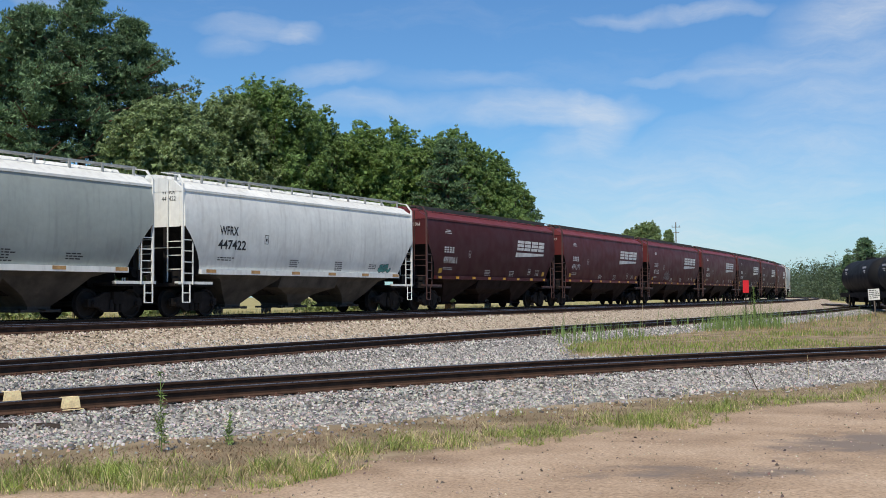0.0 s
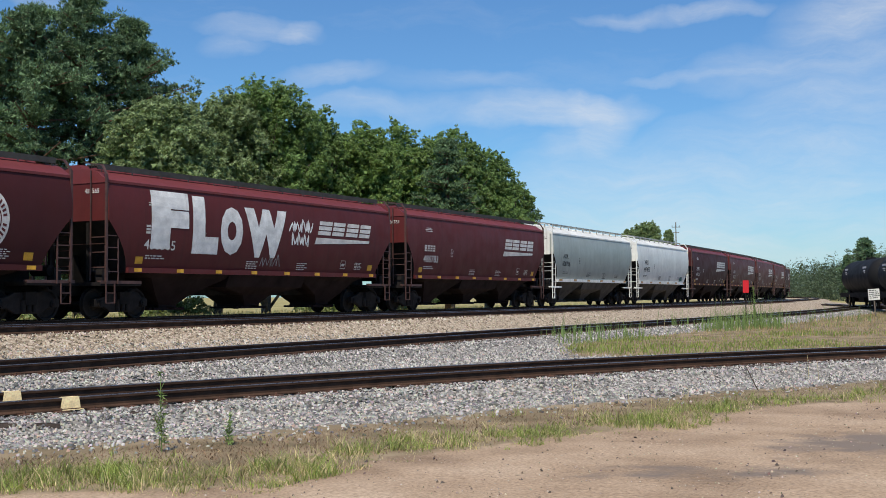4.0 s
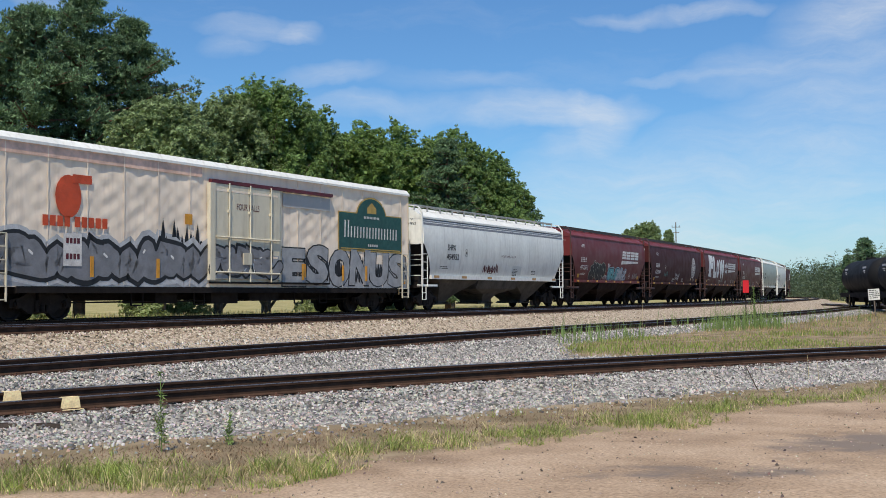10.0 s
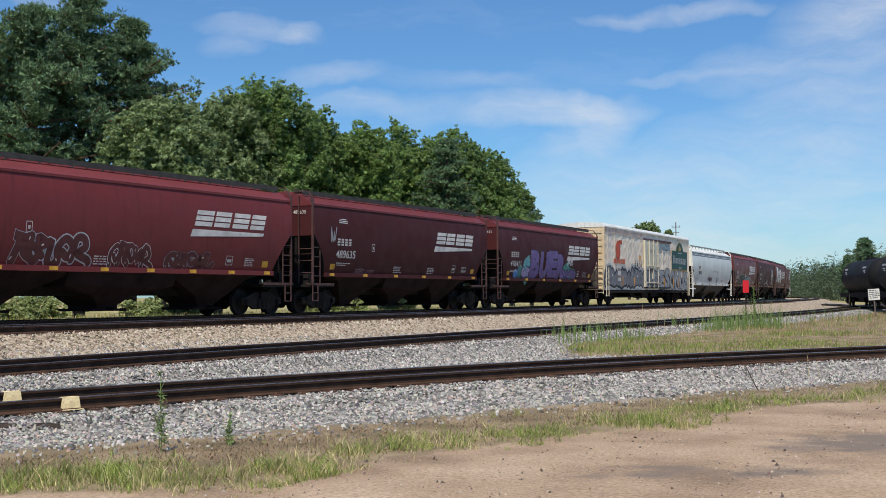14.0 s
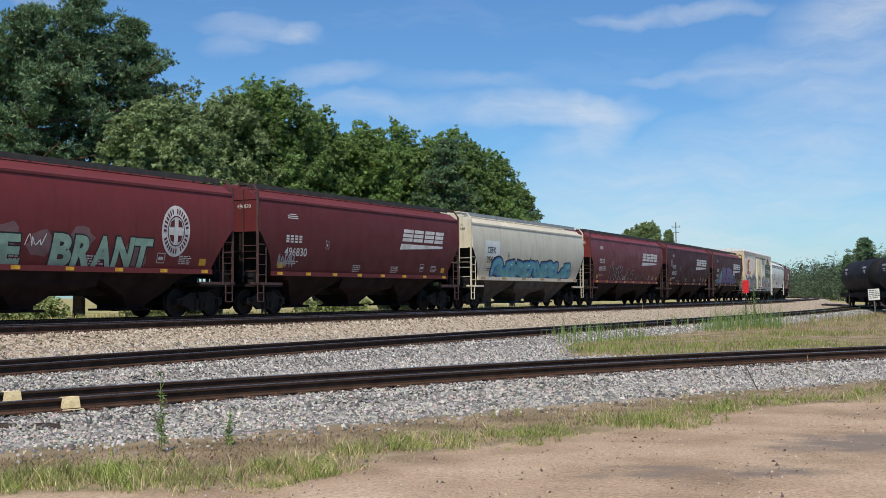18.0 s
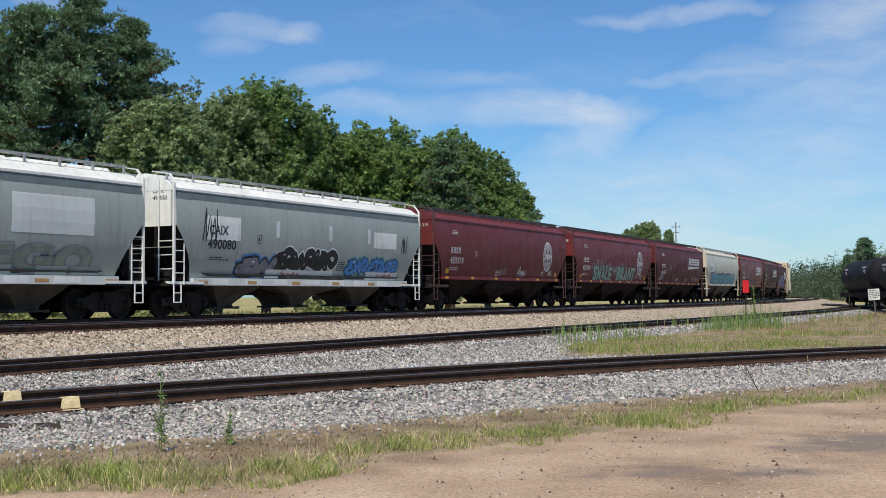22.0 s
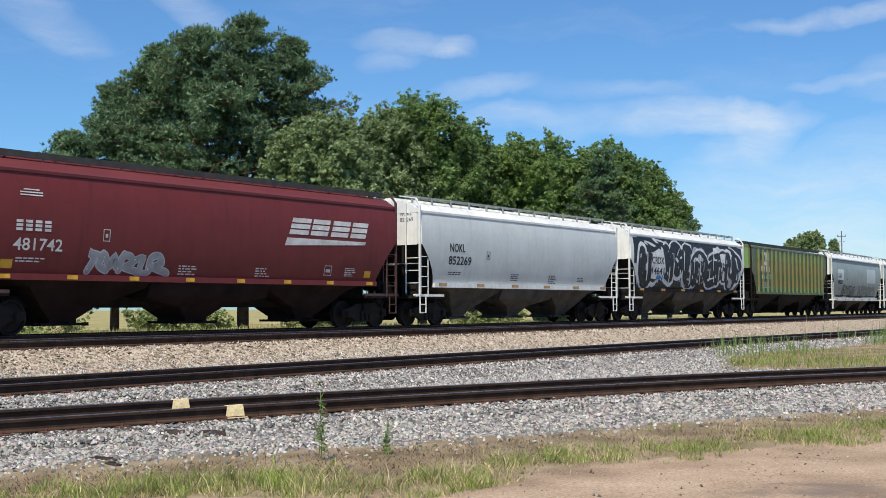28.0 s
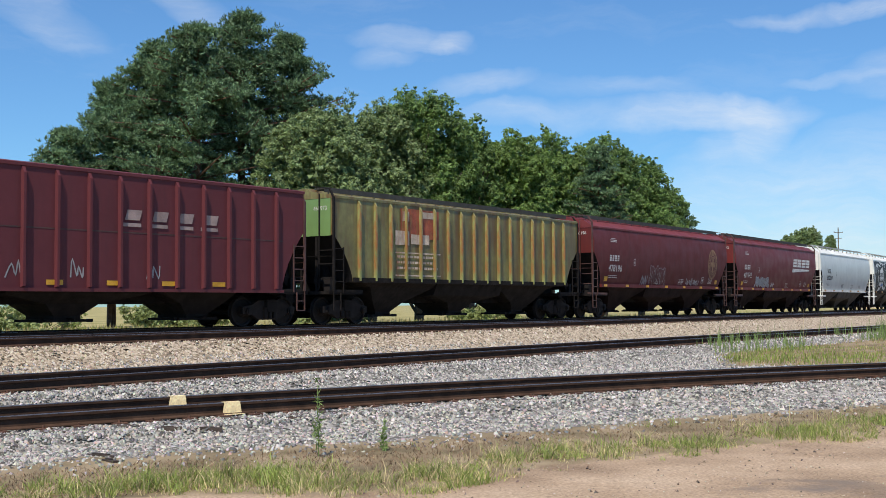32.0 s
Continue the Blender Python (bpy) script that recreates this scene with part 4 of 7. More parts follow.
def carrier_car(L, number, seed, style="wedge"):
    """A red covered hopper with its carrier's mark drawn as plain shapes."""
    rnd = random.Random(seed)
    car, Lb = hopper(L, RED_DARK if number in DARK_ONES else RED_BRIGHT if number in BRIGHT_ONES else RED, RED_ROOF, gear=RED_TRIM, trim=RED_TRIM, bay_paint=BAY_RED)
    P = ROUND_SIDE
    ink = LETTER
    xl = -Lb / 2 + 1.6
    mark = []
    for i in range(4):
        a = xl + i * 0.27
        mark += [rect(a, a + 0.19, 2.62 + k * 0.10, 2.69 + k * 0.10) for k in range(3)]
    lay_on_side(car, "reporting_mark", mark, P, ink, label="carrier initials as pale blocks")
    lay_on_side(car, "car_number", text_polys(number, xl - 0.05, 2.14, 0.30, 1.42, 0.012), P, ink, label="white painted car number")
    tagged(lay_on_side(car, "small_print", bars(xl + 0.05, 1.92, 0.9, 2, rnd) + bars(-1.4, 1.85, 0.6, 4, rnd) + bars(1.6, 1.85, 0.6, 4, rnd) + bars(Lb / 2 - 2.6, 1.95, 0.5, 5, rnd, 0.025, 0.06), P, ink), kind="stuff")
    frame_ = []
    for a, b, c, d in ((xl + 2.6, xl + 2.82, 2.45, 2.75), (Lb / 2 - 3.6, Lb / 2 - 3.25, 1.72, 2.02)):
        frame_ += [rect(a, b, c, c + .02), rect(a, b, d, d + .02), rect(a, a + .02, c + .02, d), rect(b - .02, b, c + .02, d), rect(a + .07, b - .07, c + .1, d - .1)]
    tagged(lay_on_side(car, "stencil_box", frame_, P, ink), kind="stuff")
    tagged(lay_on_side(car, "stencil_box", [rect(xl + .1, xl + .75, 3.50, 3.53), rect(xl + .1, xl + .75, 3.57, 3.60), rect(xl + .2, xl + .65, 3.64, 3.67)], P, ink), kind="stuff")
    if style == "wedge":
        lay_on_side(car, "logo", logo_wedge(Lb / 2 - 5.35, 2.98, 0.52), P, ink, label="pale slanted carrier mark over a wedge")
    else:
        faded = style == "faded"
        light, dark = logo_wheel(Lb / 2 - (2.15 if faded else 2.85), 2.75, 0.82)
        lay_on_side(car, "logo", light, P, OLD_GOLD if faded else ink, label="round %s carrier herald with a cross" % ("faded gold" if faded else "white"))
        lay_on_side(car, "logo_ring", dark, P, RED, out=0.014)
    reflectors(car, Lb, rnd.choice((6, 7, 8)))
    end_panel(car, Lb, RED, ("", number), LETTER)
    for x in (-Lb / 2 + 1.25, Lb / 2 - 1.6):
        lay_on_side(car, "panel", [rect(x, x + 0.33, 1.68, 1.90)], P, YELLOW, label="yellow painted square")
    return car, Lb


def leased_car(L, body, roof, mark, number, seed, posts=True, band=None, sill=None, ink=LETTER_DARK, patch=None, profile=ROUND_SIDE, trim=None, sill_z=(1.40, 1.57), shift=0.0, big=1.0):
    rnd = random.Random(seed)
    car, Lb = hopper(L, body, roof, posts=posts, board=GALV, board_y=0.80, sill=sill or roof, trim=trim or roof, gear=trim or roof, profile=profile, end_plate=roof, sill_z=sill_z)
    xl = -Lb / 2 + 1.75
    P = profile
    if patch:
        lay_on_side(car, "panel", [rect(xl - .25, xl + 1.55, 2.55, 3.35)], P, patch, 0.004)
    if mark:
        lay_on_side(car, "reporting_mark", text_polys(mark, xl + shift, 2.74, 0.30 * big, 1.0 * big, 0.02), P, ink, 0.010, "dark painted reporting mark")
        lay_on_side(car, "car_number", text_polys(number, xl + shift - .05, 2.26 + .31 * (1 - big), 0.31 * big, 1.5 * big, 0.02), P, ink, 0.010, "dark painted car number")
    if band:
        rows = ((3.80, 3.90), (3.93, 3.99), (4.02, 4.07)) if band.name.startswith("grey_stripe") else ((3.82, 4.06),)
        lay_on_side(car, "stripe", [rect(-Lb / 2 + .05, Lb / 2 - .05, a_, b_) for a_, b_ in rows], P, band, 0.004, "dark stripe below the eaves")
    tagged(lay_on_side(car, "small_print", bars(xl, 1.95, .9, 2, rnd) + bars(-1.5, 1.95, .6, 4, rnd) + bars(1.5, 1.95, .6, 5, rnd) + bars(4.0, 1.9, .6, 3, rnd), P, ink), kind="stuff")
    a, b, c, d = xl + 2.5, xl + 2.72, 2.5, 2.8
    tagged(lay_on_side(car, "stencil_box", [rect(a, b, c, c + .02), rect(a, b, d, d + .02), rect(a, a + .02, c + .02, d), rect(b - .02, b, c + .02, d), rect(a + .07, b - .07, c + .1, d - .1)], P, ink), kind="stuff")
    if mark:
        end_panel(car, Lb, body, (mark, number), LETTER_DARK)
    reflectors(car, Lb, 6, TAN_SILL, 0.5, sill_z[0] + 0.05, sill_out(profile))
    return car, Lb


def reefer(L):
    """A tall insulated box car with a plug door, cream roof and graffiti along its foot."""
    car = new("refrigerator_car")
    Lb = L - 1.3
    P = BOX_SIDE
    skin = sheet("dented_cream_side", (0.86, 0.725, 0.575), streak=0.45, streak_colour=(0.55, 0.45, 0.37), bump=0.01, fine=2.5)
    end = sheet("cream_end", (0.66, 0.52, 0.34), streak=0.3)

    def body():
        """Box of plates; the near side is buckled between its posts."""
        b = Build()
        b.add([(x, sy * 1.56, z) for x in (-Lb / 2, Lb / 2) for sy in (-1, 1) for z in (0.95, 4.97)], [(2, 6, 7, 3), (0, 4, 6, 2), (1, 3, 7, 5)])
        nx, nz = 220, 48
        v = []
        for i in range(nx + 1):
            for k in range(nz + 1):
                x, z = -Lb / 2 + Lb * i / nx, 0.95 + 4.02 * k / nz
                calm = 0.25 + 0.75 * min(1, max(0, (z - 2.2) / .6))
                q = abs(math.sin(math.pi * (x + Lb / 2 - .6) / ((Lb - 1.2) / 14))) ** .6
                w = 0.5 + 0.5 * noise.noise(Vector((x * 1.5, 3.0, z * 2.3))) + 0.25 * noise.noise(Vector((x * 2.9, 7.0, z * 3.1)))
                edge = min(1, (Lb / 2 - abs(x)) / .2, (4.97 - z) / .2, (z - .95) / .2)
                v.append((x, -1.563 + 0.05 * q * calm * max(0, w) * max(0, edge) + 0.011 * calm * max(0, edge) * (1 + math.sin(x * 8.6 + .4 * math.sin(z * 3)) * math.sin(z * 11.0 + .6 * math.sin(x * 2.1))), z))
        m = nz + 1
        return b.add(v, [(i * m + k, (i + 1) * m + k, (i + 1) * m + k + 1, i * m + k + 1) for i in range(nx) for k in range(nz)])
    part("body", body().mesh("body", 40), skin, car)
    for sx in (-1, 1):
        b = Build().box(min(sx * Lb / 2, sx * (Lb / 2 + .06)), max(sx * Lb / 2, sx * (Lb / 2 + .06)), -1.57, 1.57, 0.95, 4.99)
        for k in range(9):
            z = 1.25 + k * 0.41
            b.box(min(sx * (Lb / 2 + .06), sx * (Lb / 2 + .10)), max(sx * (Lb / 2 + .06), sx * (Lb / 2 + .10)), -1.4, 1.4, z, z + 0.2)
        part("end_wall", b, end, car, "sunlit ribbed cream end wall")
    ring = [(-1.62, 4.92), (-1.62, 5.00), (-1.46, 5.18), (0, 5.26), (1.46, 5.18), (1.62, 5.00), (1.62, 4.92)]
    roof = Build().add([(x, y_, z_) for x in (-Lb / 2 - .08, Lb / 2 + .08) for y_, z_ in ring], [tuple(range(7)), tuple(range(7, 14))] + [(i, (i + 1) % 7, 7 + (i + 1) % 7, 7 + i) for i in range(7)])
    part("roof", roof, WHITE, car, "whitish roof with a rounded edge")
    part("side_sill", Build().box(-Lb / 2 + 1.0, Lb / 2 - 1.0, -1.59, 1.59, 0.78, 0.97), UNDER, car)
    lay_on_side(car, "stripe", [rect(-Lb / 2 + .3, -2.4, 4.60, 4.93)], P, sheet("faded_pink_band", (0.70, 0.47, 0.37), vary=.3, scale=1.2), .010, "faded pinkish band below the eaves")
    # flat grey rectangle painted in for the shadow below the door track
    lay_on_side(car, "panel", [rect(2.05, 5.1, 3.92, 4.40)], P, sheet("track_shade_grey", (0.42, 0.41, 0.40)), .010, "grey patch painted as shade under the door track")
    # plates with joints
    seams = Build()
    for i in range(15):
        x = -Lb / 2 + 0.6 + i * (Lb - 1.2) / 14
        if not -1.6 < x < 2.9:
            seams.box(x - .012, x + .012, -1.572, -1.566, 1.0, 4.9)
    part("seam", seams, skin, car)
    # plug door with bars and tracks
    dx0, dx1 = -1.95, 1.75
    door = part("door", Build().box(dx0, dx1, -1.66, -1.57, 1.25, 4.45), CREAM, car, "cream plug door with locking bars")
    for x in (dx0 + .82, dx0 + 1.96, dx0 + 3.15):
        part("lock_bar", Build().tube((x, -1.70, 1.15), (x, -1.70, 4.5), 0.028, 8), CREAM, door)
        for z in (1.5, 2.6, 3.5, 4.2):
            part("bracket", Build().box(x - .07, x + .07, -1.715, -1.66, z, z + .09), CREAM, door)
    for z in (1.48, 2.66):
        part("lock_bar", Build().tube((dx0 + .1, -1.71, z), (dx1 - .05, -1.71, z - .03), 0.03, 8), CREAM, door)
    for z in (2.0, 4.2):
        part("door_panel", Build().box(dx0 + .12, dx1 - .12, -1.664, -1.655, z, z + .07), skin, door)
    part("lock_box", Build().box(dx0 + 1.55, dx0 + 2.0, -1.74, -1.66, 1.75, 2.15), CREAM, door)
    part("door_track", Build().box(dx0 - .1, dx1 + 3.4, -1.68, -1.56, 4.46, 4.58), graf_paint("maroon", SPRAY["maroon"]), car, "maroon upper door track")
    part("door_track", Build().box(dx0 - .1, dx1 + 3.2, -1.68, -1.56, 1.09, 1.16), UNDER, car)
    part("door_post", Build().box(dx0 - .18, dx0 + .08, -1.70, -1.56, 1.2, 4.45), CREAM, car, "cream door post")
    hook = mat("orange_plate", (0.62, 0.28, 0.03), vary=.2)
    for x_, z_, w_, h_ in ((dx0 - 1.3, 3.0, .36, .34), (Lb / 2 - .55, 1.15, .3, .26), (dx1 + 1.6, 1.35, .14, .5)):
        lay_on_side(car, "plate", [rect(x_, x_ + w_, z_, z_ + h_)], P, hook, .014, "orange notice plate")
    DOOR_SIDE = [(z_, y_ + .105) for z_, y_ in P]
    graffiti(car, DOOR_SIDE, dx0 + .1, dx1 - .1, 1.3, 2.5, 4, "slate", "black", 61, .40)
    tag_scrawl(car, DOOR_SIDE, dx0 + .5, 1.5, 2.6, .9, "white", 62, .06)
    tag_scrawl(car, P, dx0 - 2.6, 1.3, 2.2, 1.9, "black", 63, .13)
    part("door_post", Build().box(dx1 + .04, dx1 + .16, -1.62, -1.56, 1.2, 4.45), CREAM, car)
    part("lettering", flat_text("FOUR FALLS", dx0 + 1.25, 3.62, 0.22, 1.25, -1.667), graf_paint("maroon", SPRAY["maroon"]), car, "red painted words")
    green, gold = mat("dark_green_sign", (0.012, 0.075, 0.065), vary=.15), mat("gold_sign", (0.45, 0.30, 0.08), vary=.2)
    sx, sz = Lb / 2 - 2.95, 2.5
    arch = [(sx + 1.1 * math.cos(a), sz + 1.35 + .75 * math.sin(a)) for a in (math.pi * k / 14 for k in range(15))]
    lay_on_side(car, "sign_border", [rect(sx - 2.46, sx + 2.41, sz - .06, sz + 1.49)], P, gold, 0.010)
    lay_on_side(car, "sign_border", [[(sx + 1.17 * math.cos(a), sz + 1.35 + .82 * math.sin(a)) for a in (math.pi * k / 14 for k in range(15))]], P, gold, 0.008)
    lay_on_side(car, "sign", [arch], P, green, 0.014)
    lay_on_side(car, "sign", [rect(sx - 2.4, sx + 2.35, sz, sz + 1.45)], P, green, 0.016, "dark green maker's panel with an arched top")
    tagged(lay_on_side(car, "sign_letters", [rect(sx - 2.05 + i * .46 + q, sx - 2.05 + i * .46 + q + .09, sz + .48, sz + (1.16 if i == 0 else .93), .04) for i in range(9) for q in (0, .24)] +
                [rect(sx - .6 + i * .11, sx - .6 + i * .11 + .07, sz + 1.28, sz + 1.37) for i in range(11)] + [rect(sx - .3 + i * .16, sx - .3 + i * .16 + .1, sz + .15, sz + .25) for i in range(5)], P, LETTER, 0.022), kind="stuff")
    lay_on_side(car, "sign_barn", [[(sx - .35, sz + 1.5), (sx + .35, sz + 1.5), (sx + .35, sz + 1.72), (sx, sz + 1.95), (sx - .35, sz + 1.72)], rect(sx - 2.3, sx + 2.25, sz + .02, sz + .06)], P, gold, 0.022)
    ox = -Lb / 2 + 3.0
    lay_on_side(car, "panel", [rect(ox - .35, ox + .35, 1.55, 2.5)], P, LETTER, .034, "white number panel")
    tagged(lay_on_side(car, "small_print", [rect(ox - .25 + i * .14, ox - .25 + i * .14 + .1, z, z + .16) for i in range(4) for z in (2.2, 1.75)], P, graf_paint("maroon", SPRAY["maroon"]), .038), kind="stuff")
    red = graf_paint("orange_red", (0.55, 0.07, 0.02))
    disc = [(ox - .15 + .62 * math.cos(a) * .8, 3.55 + .62 * math.sin(a)) for a in (math.tau * k / 20 for k in range(20))]
    lay_on_side(car, "logo", [disc], P, red, 0.012, "orange-red round mark")
    lay_on_side(car, "logo", [rect(ox, ox + .75, 3.95, 4.2)], P, red, 0.018)
    tagged(lay_on_side(car, "logo_letters", [rect(ox - 1.1 + i * .27, ox - 1.1 + i * .27 + .21, 2.68, 2.98) for i in range(4)] + [rect(ox + .1 + i * .27, ox + .1 + i * .27 + .21, 2.68, 2.98) for i in range(5)], P, red, 0.012), kind="stuff")
    fade = graf_paint("grey", SPRAY["grey"])
    lay_on_side(car, "graffiti_ground", [rect(dx1 + .2, Lb / 2 - .1, .98, 1.95)], P, fade, .006, "grey sprayed ground")
    lay_on_side(car, "graffiti_ground", [rect(-Lb / 2 + .1, dx0 - .25, .98, 1.9)], P, fade, .006, "grey sprayed ground")
    lay_on_side(car, "graffiti_ground", [rect(dx0 + .1, dx1 - .05, 1.27, 2.1)], DOOR_SIDE, fade, -.004, "grey sprayed ground")
    graffiti(car, P, -Lb / 2 + .3, dx0 - .3, 1.0, 2.5, 6, "slate", "black", 31, .40, "silver")
    sprayed_word(car, P, "ESONUS", dx1 + .25, Lb / 2 - .25, 1.0, 2.6, "grey", "black", None, .06, 32)
    for x_ in (-7.4, -4.6, 3.2, 5.9, 7.6):
        part("bracket", Build().box(x_, x_ + .13, -1.615, -1.60, 1.25, 1.85), hook, car, "orange upright plate")
    tag_scrawl(car, P, dx1 + .3, 1.2, 7.0, 1.1, "black", 64, .10)
    for sx_ in (-1, 1):
        truck_parts(car, sx_ * (L / 2 - 3.0))
        part("coupler", coupler_mesh(L, sx_), STEEL, car)
        lad = Build()
        e = sx_ * (Lb / 2 - .1)
        i = e - sx_ * .5
        for x in (e, i):
            lad.bar((x, -1.63, .55), (x, -1.63, 2.4), .045)
        for k in range(6):
            lad.bar((e, -1.63, .6 + k * .36), (i, -1.63, .6 + k * .36), .032)
        part("ladder", lad, CREAM, car)
        lad = Build()
        e = sx_ * (Lb / 2 + .16)
        for y in (-1.5, -1.0):
            lad.bar((e, y, .7), (e, y, 2.5), .045)
        for k in range(6):
            lad.bar((e, -1.5, .8 + k * .33), (e, -1.0, .8 + k * .33), .032)
        lad.box(min(e - .1, e + .3), max(e - .1, e + .3), -1.3, 1.3, 1.02, 1.07)
        part("end_ladder", lad, CREAM, car)
    part("centre_sill", Build().box(-L / 2 + .5, L / 2 - .5, -.35, .35, .55, .95).box(-1.6, -0.2, -1.3, -.6, .42, .95).box(.4, 2.1, -1.35, -.7, .5, .95).box(-4.2, -3.2, -1.2, .2, .45, .9), UNDER, car, "dark under-frame with tanks and rods")
    rods = Build()
    for x in (-5.5, -2.6, 3.0, 4.6):
        rods.bar((x, -1.4, .4), (x, -1.4, .9), .04).bar((x + .5, -1.4, .4), (x + .5, -1.4, .9), .04).bar((x, -1.4, .4), (x + .5, -1.4, .4), .04)
    rods.tube((-8, -1.1, .5), (7, -1.1, .55), .025, 6)
    part("brake_rod", rods, UNDER, car)
    return car


def flat_text(text, x, z, h, w, y):
    me = bpy.data.meshes.new("lettering")
    v, f = [], []
    for p in text_polys(text, x, z, h, w):
        n = len(v)
        v += [(a, y, b) for a, b in p]
        f.append(tuple(range(n, n + len(p))))
    me.from_pydata(v, [], f)
    return me


# positions of the couplings along the main line at 0 s, from the head of the train to its tail
GAPS = [176.9, 159.8, 142.7, 126.2, 109.3, 92.4, 75.2, 57.8, 40.3, 23.6, 7.4, -8.91, -25.93, -43.58, -61.25, -77.77, -96.3,
        -119.76, -136.46, -152.99, -170.85, -187.94, -204.75, -222.49, -240.37, -257.67, -274.99, -292.75, -309.62, -326.31, -344.25, -362.23, -379.94, -397.64]


def run(t):
    """How far the train has gone after t seconds: it gathers a little speed."""
    return 11.88 * t + 0.0068 * t * t


CARS = []


def add_car(made, label, category="hopper car"):
    car = made[0] if isinstance(made, tuple) else made
    tagged(car, label, category, "cars of the freight train")
    CARS.append(car)
    return made


def length(i):
    return GAPS[i] - GAPS[i + 1]


def build_train():
    red = "red covered hopper car of the moving freight train"
    add_car(carrier_car(length(0), "493210", 1), red)
    add_car(leased_car(length(1), PALE, WHITE, "", "", 2), "pale grey covered hopper car far along the train")
    for i, n in ((2, "477120"), (3, "485516"), (4, "471803"), (5, "488240"), (6, "471530")):
        c, Lb = add_car(carrier_car(length(i), n, 3 + i), red)
        if i == 6:
            tag_scrawl(c, ROUND_SIDE, -3.5, 1.7, 1.8, 1.0, "grey", 9)
    add_car(carrier_car(length(7), "491377", 20), "red covered hopper car with a slanted pale mark")
    add_car(carrier_car(length(8), "499061", 21), "dark red covered hopper car behind a white one")
    c, Lb = add_car(leased_car(length(9), WHITE, WHITE, "WFRX", "447422", 22), "white covered hopper car with black reporting marks")
    graffiti(c, ROUND_SIDE, Lb / 2 - 2.6, Lb / 2 - 1.7, 1.6, 2.0, 3, "teal", "black", 5, .3)
    add_car(leased_car(length(10), GREY, WHITE, "AOK", "600756", 23, shift=-.2, big=.86), "grey covered hopper car with a white roof")
    add_car(carrier_car(length(11), "486783", 24), "red covered hopper car with yellow reflector patches")
    c, Lb = add_car(carrier_car(length(12), "486565", 25), "red covered hopper car with large white graffiti letters")
    white = graf_paint("white", SPRAY["white"])
    for k, (letter, w_) in enumerate((("F", 1.75), ("L", 1.3), ("O", 1.2), ("W", 2.45))):
        lay_on_side(c, "graffiti_letter", text_polys(letter, (-6.3, -4.35, -2.95, -1.65)[k], (2.35, 2.25, 2.25, 2.2)[k], (1.5, 1.55, 1.3, 1.4)[k], w_, .085), ROUND_SIDE, white, 0.012, "large white rolled letter")
    tag_scrawl(c, ROUND_SIDE, 1.0, 3.05, 1.5, .45, "white", 14, .07)
    tag_scrawl(c, ROUND_SIDE, 1.1, 2.55, 1.2, .45, "white", 15, .07)
    tag_scrawl(c, ROUND_SIDE, -.6, 1.75, 1.2, .4, "grey", 16, .03)
    c, Lb = add_car(carrier_car(length(13), "473049", 26, "shield"), "dark red weathered covered hopper car with thin tags")
    tag_scrawl(c, ROUND_SIDE, -.6, 1.75, 1.3, .6, "white", 15)
    tag_scrawl(c, ROUND_SIDE, -4.1, 2.0, 1.2, .35, "teal", 16)
    c, Lb = add_car(carrier_car(length(14), "477671", 27), "red covered hopper car with cyan and black graffiti")
    graffiti(c, ROUND_SIDE, -4.15, -1.2, 1.45, 2.7, 4, "black", "sage", 17, .40)
    graffiti(c, ROUND_SIDE, -.4, 1.5, 1.45, 2.45, 3, "cyan", "black", 18, .40, "sky")
    graffiti(c, ROUND_SIDE, 1.3, 3.1, 1.45, 2.4, 4, "silver", "black", 21, .40, "sky")
    tag_scrawl(c, ROUND_SIDE, 4.7, 1.75, 1.4, .35, "grey", 22, .03)
    tag_scrawl(c, ROUND_SIDE, -.7, 2.3, .5, .5, "white", 19, .05)
    c, Lb = add_car(leased_car(length(15), WHITE, WHITE, "SHPX", "454952", 28, posts=True, shift=.6, big=.86, band=mat("grey_stripe", (.16, .17, .19), vary=.15)), "white covered hopper car with grey stripes below the roof")
    tag_scrawl(c, ROUND_SIDE, -2.2, 1.78, 1.9, .45, "maroon", 20, .07)
    lay_on_side(c, "notice", [rect(1.4, 2.6, 1.7, 2.15)], ROUND_SIDE, PALE, .005)
    lay_on_side(c, "lettering", text_polys("DO NOT HAMMER ON CAR", -.1, 2.55, .12, 1.8), ROUND_SIDE, graf_paint("maroon", SPRAY["maroon"]), .010)
    add_car(reefer(length(16)), "tall cream refrigerator car covered in graffiti", "box car")
    c, Lb = add_car(carrier_car(length(17), "498411", 29), "red covered hopper car with purple bubble graffiti")
    for k, (x_, z_, r_, colour) in enumerate(((-4.6, 1.85, .45, "teal"), (-3.9, 2.3, .5, "cyan"), (-5.2, 1.75, .3, "blue"), (-3.6, 1.7, .5, "teal"), (2.2, 2.1, .5, "teal"), (3.1, 1.75, .4, "cyan"), (2.6, 1.7, .3, "purple"))):
        splash(c, ROUND_SIDE, x_, z_, r_, colour, 70 + k, .004 + .0008 * k)
    sprayed_word(c, ROUND_SIDE, "BUER", -3.45, 1.9, 1.5, 3.1, "purple", "black", "sky", .075, 21)
    graffiti(c, ROUND_SIDE, -4.3, -3.4, 1.5, 2.2, 1, "lilac", "black", 22, .3)
    graffiti(c, ROUND_SIDE, 1.8, 3.6, 1.5, 2.2, 2, "purple", "black", 23, .3, "teal")
    tag_scrawl(c, ROUND_SIDE, 2.2, 2.35, 1.0, .55, "white", 24, .05)
    c, Lb = add_car(carrier_car(length(18), "489635", 30), "dark red covered hopper car with a small white tag")
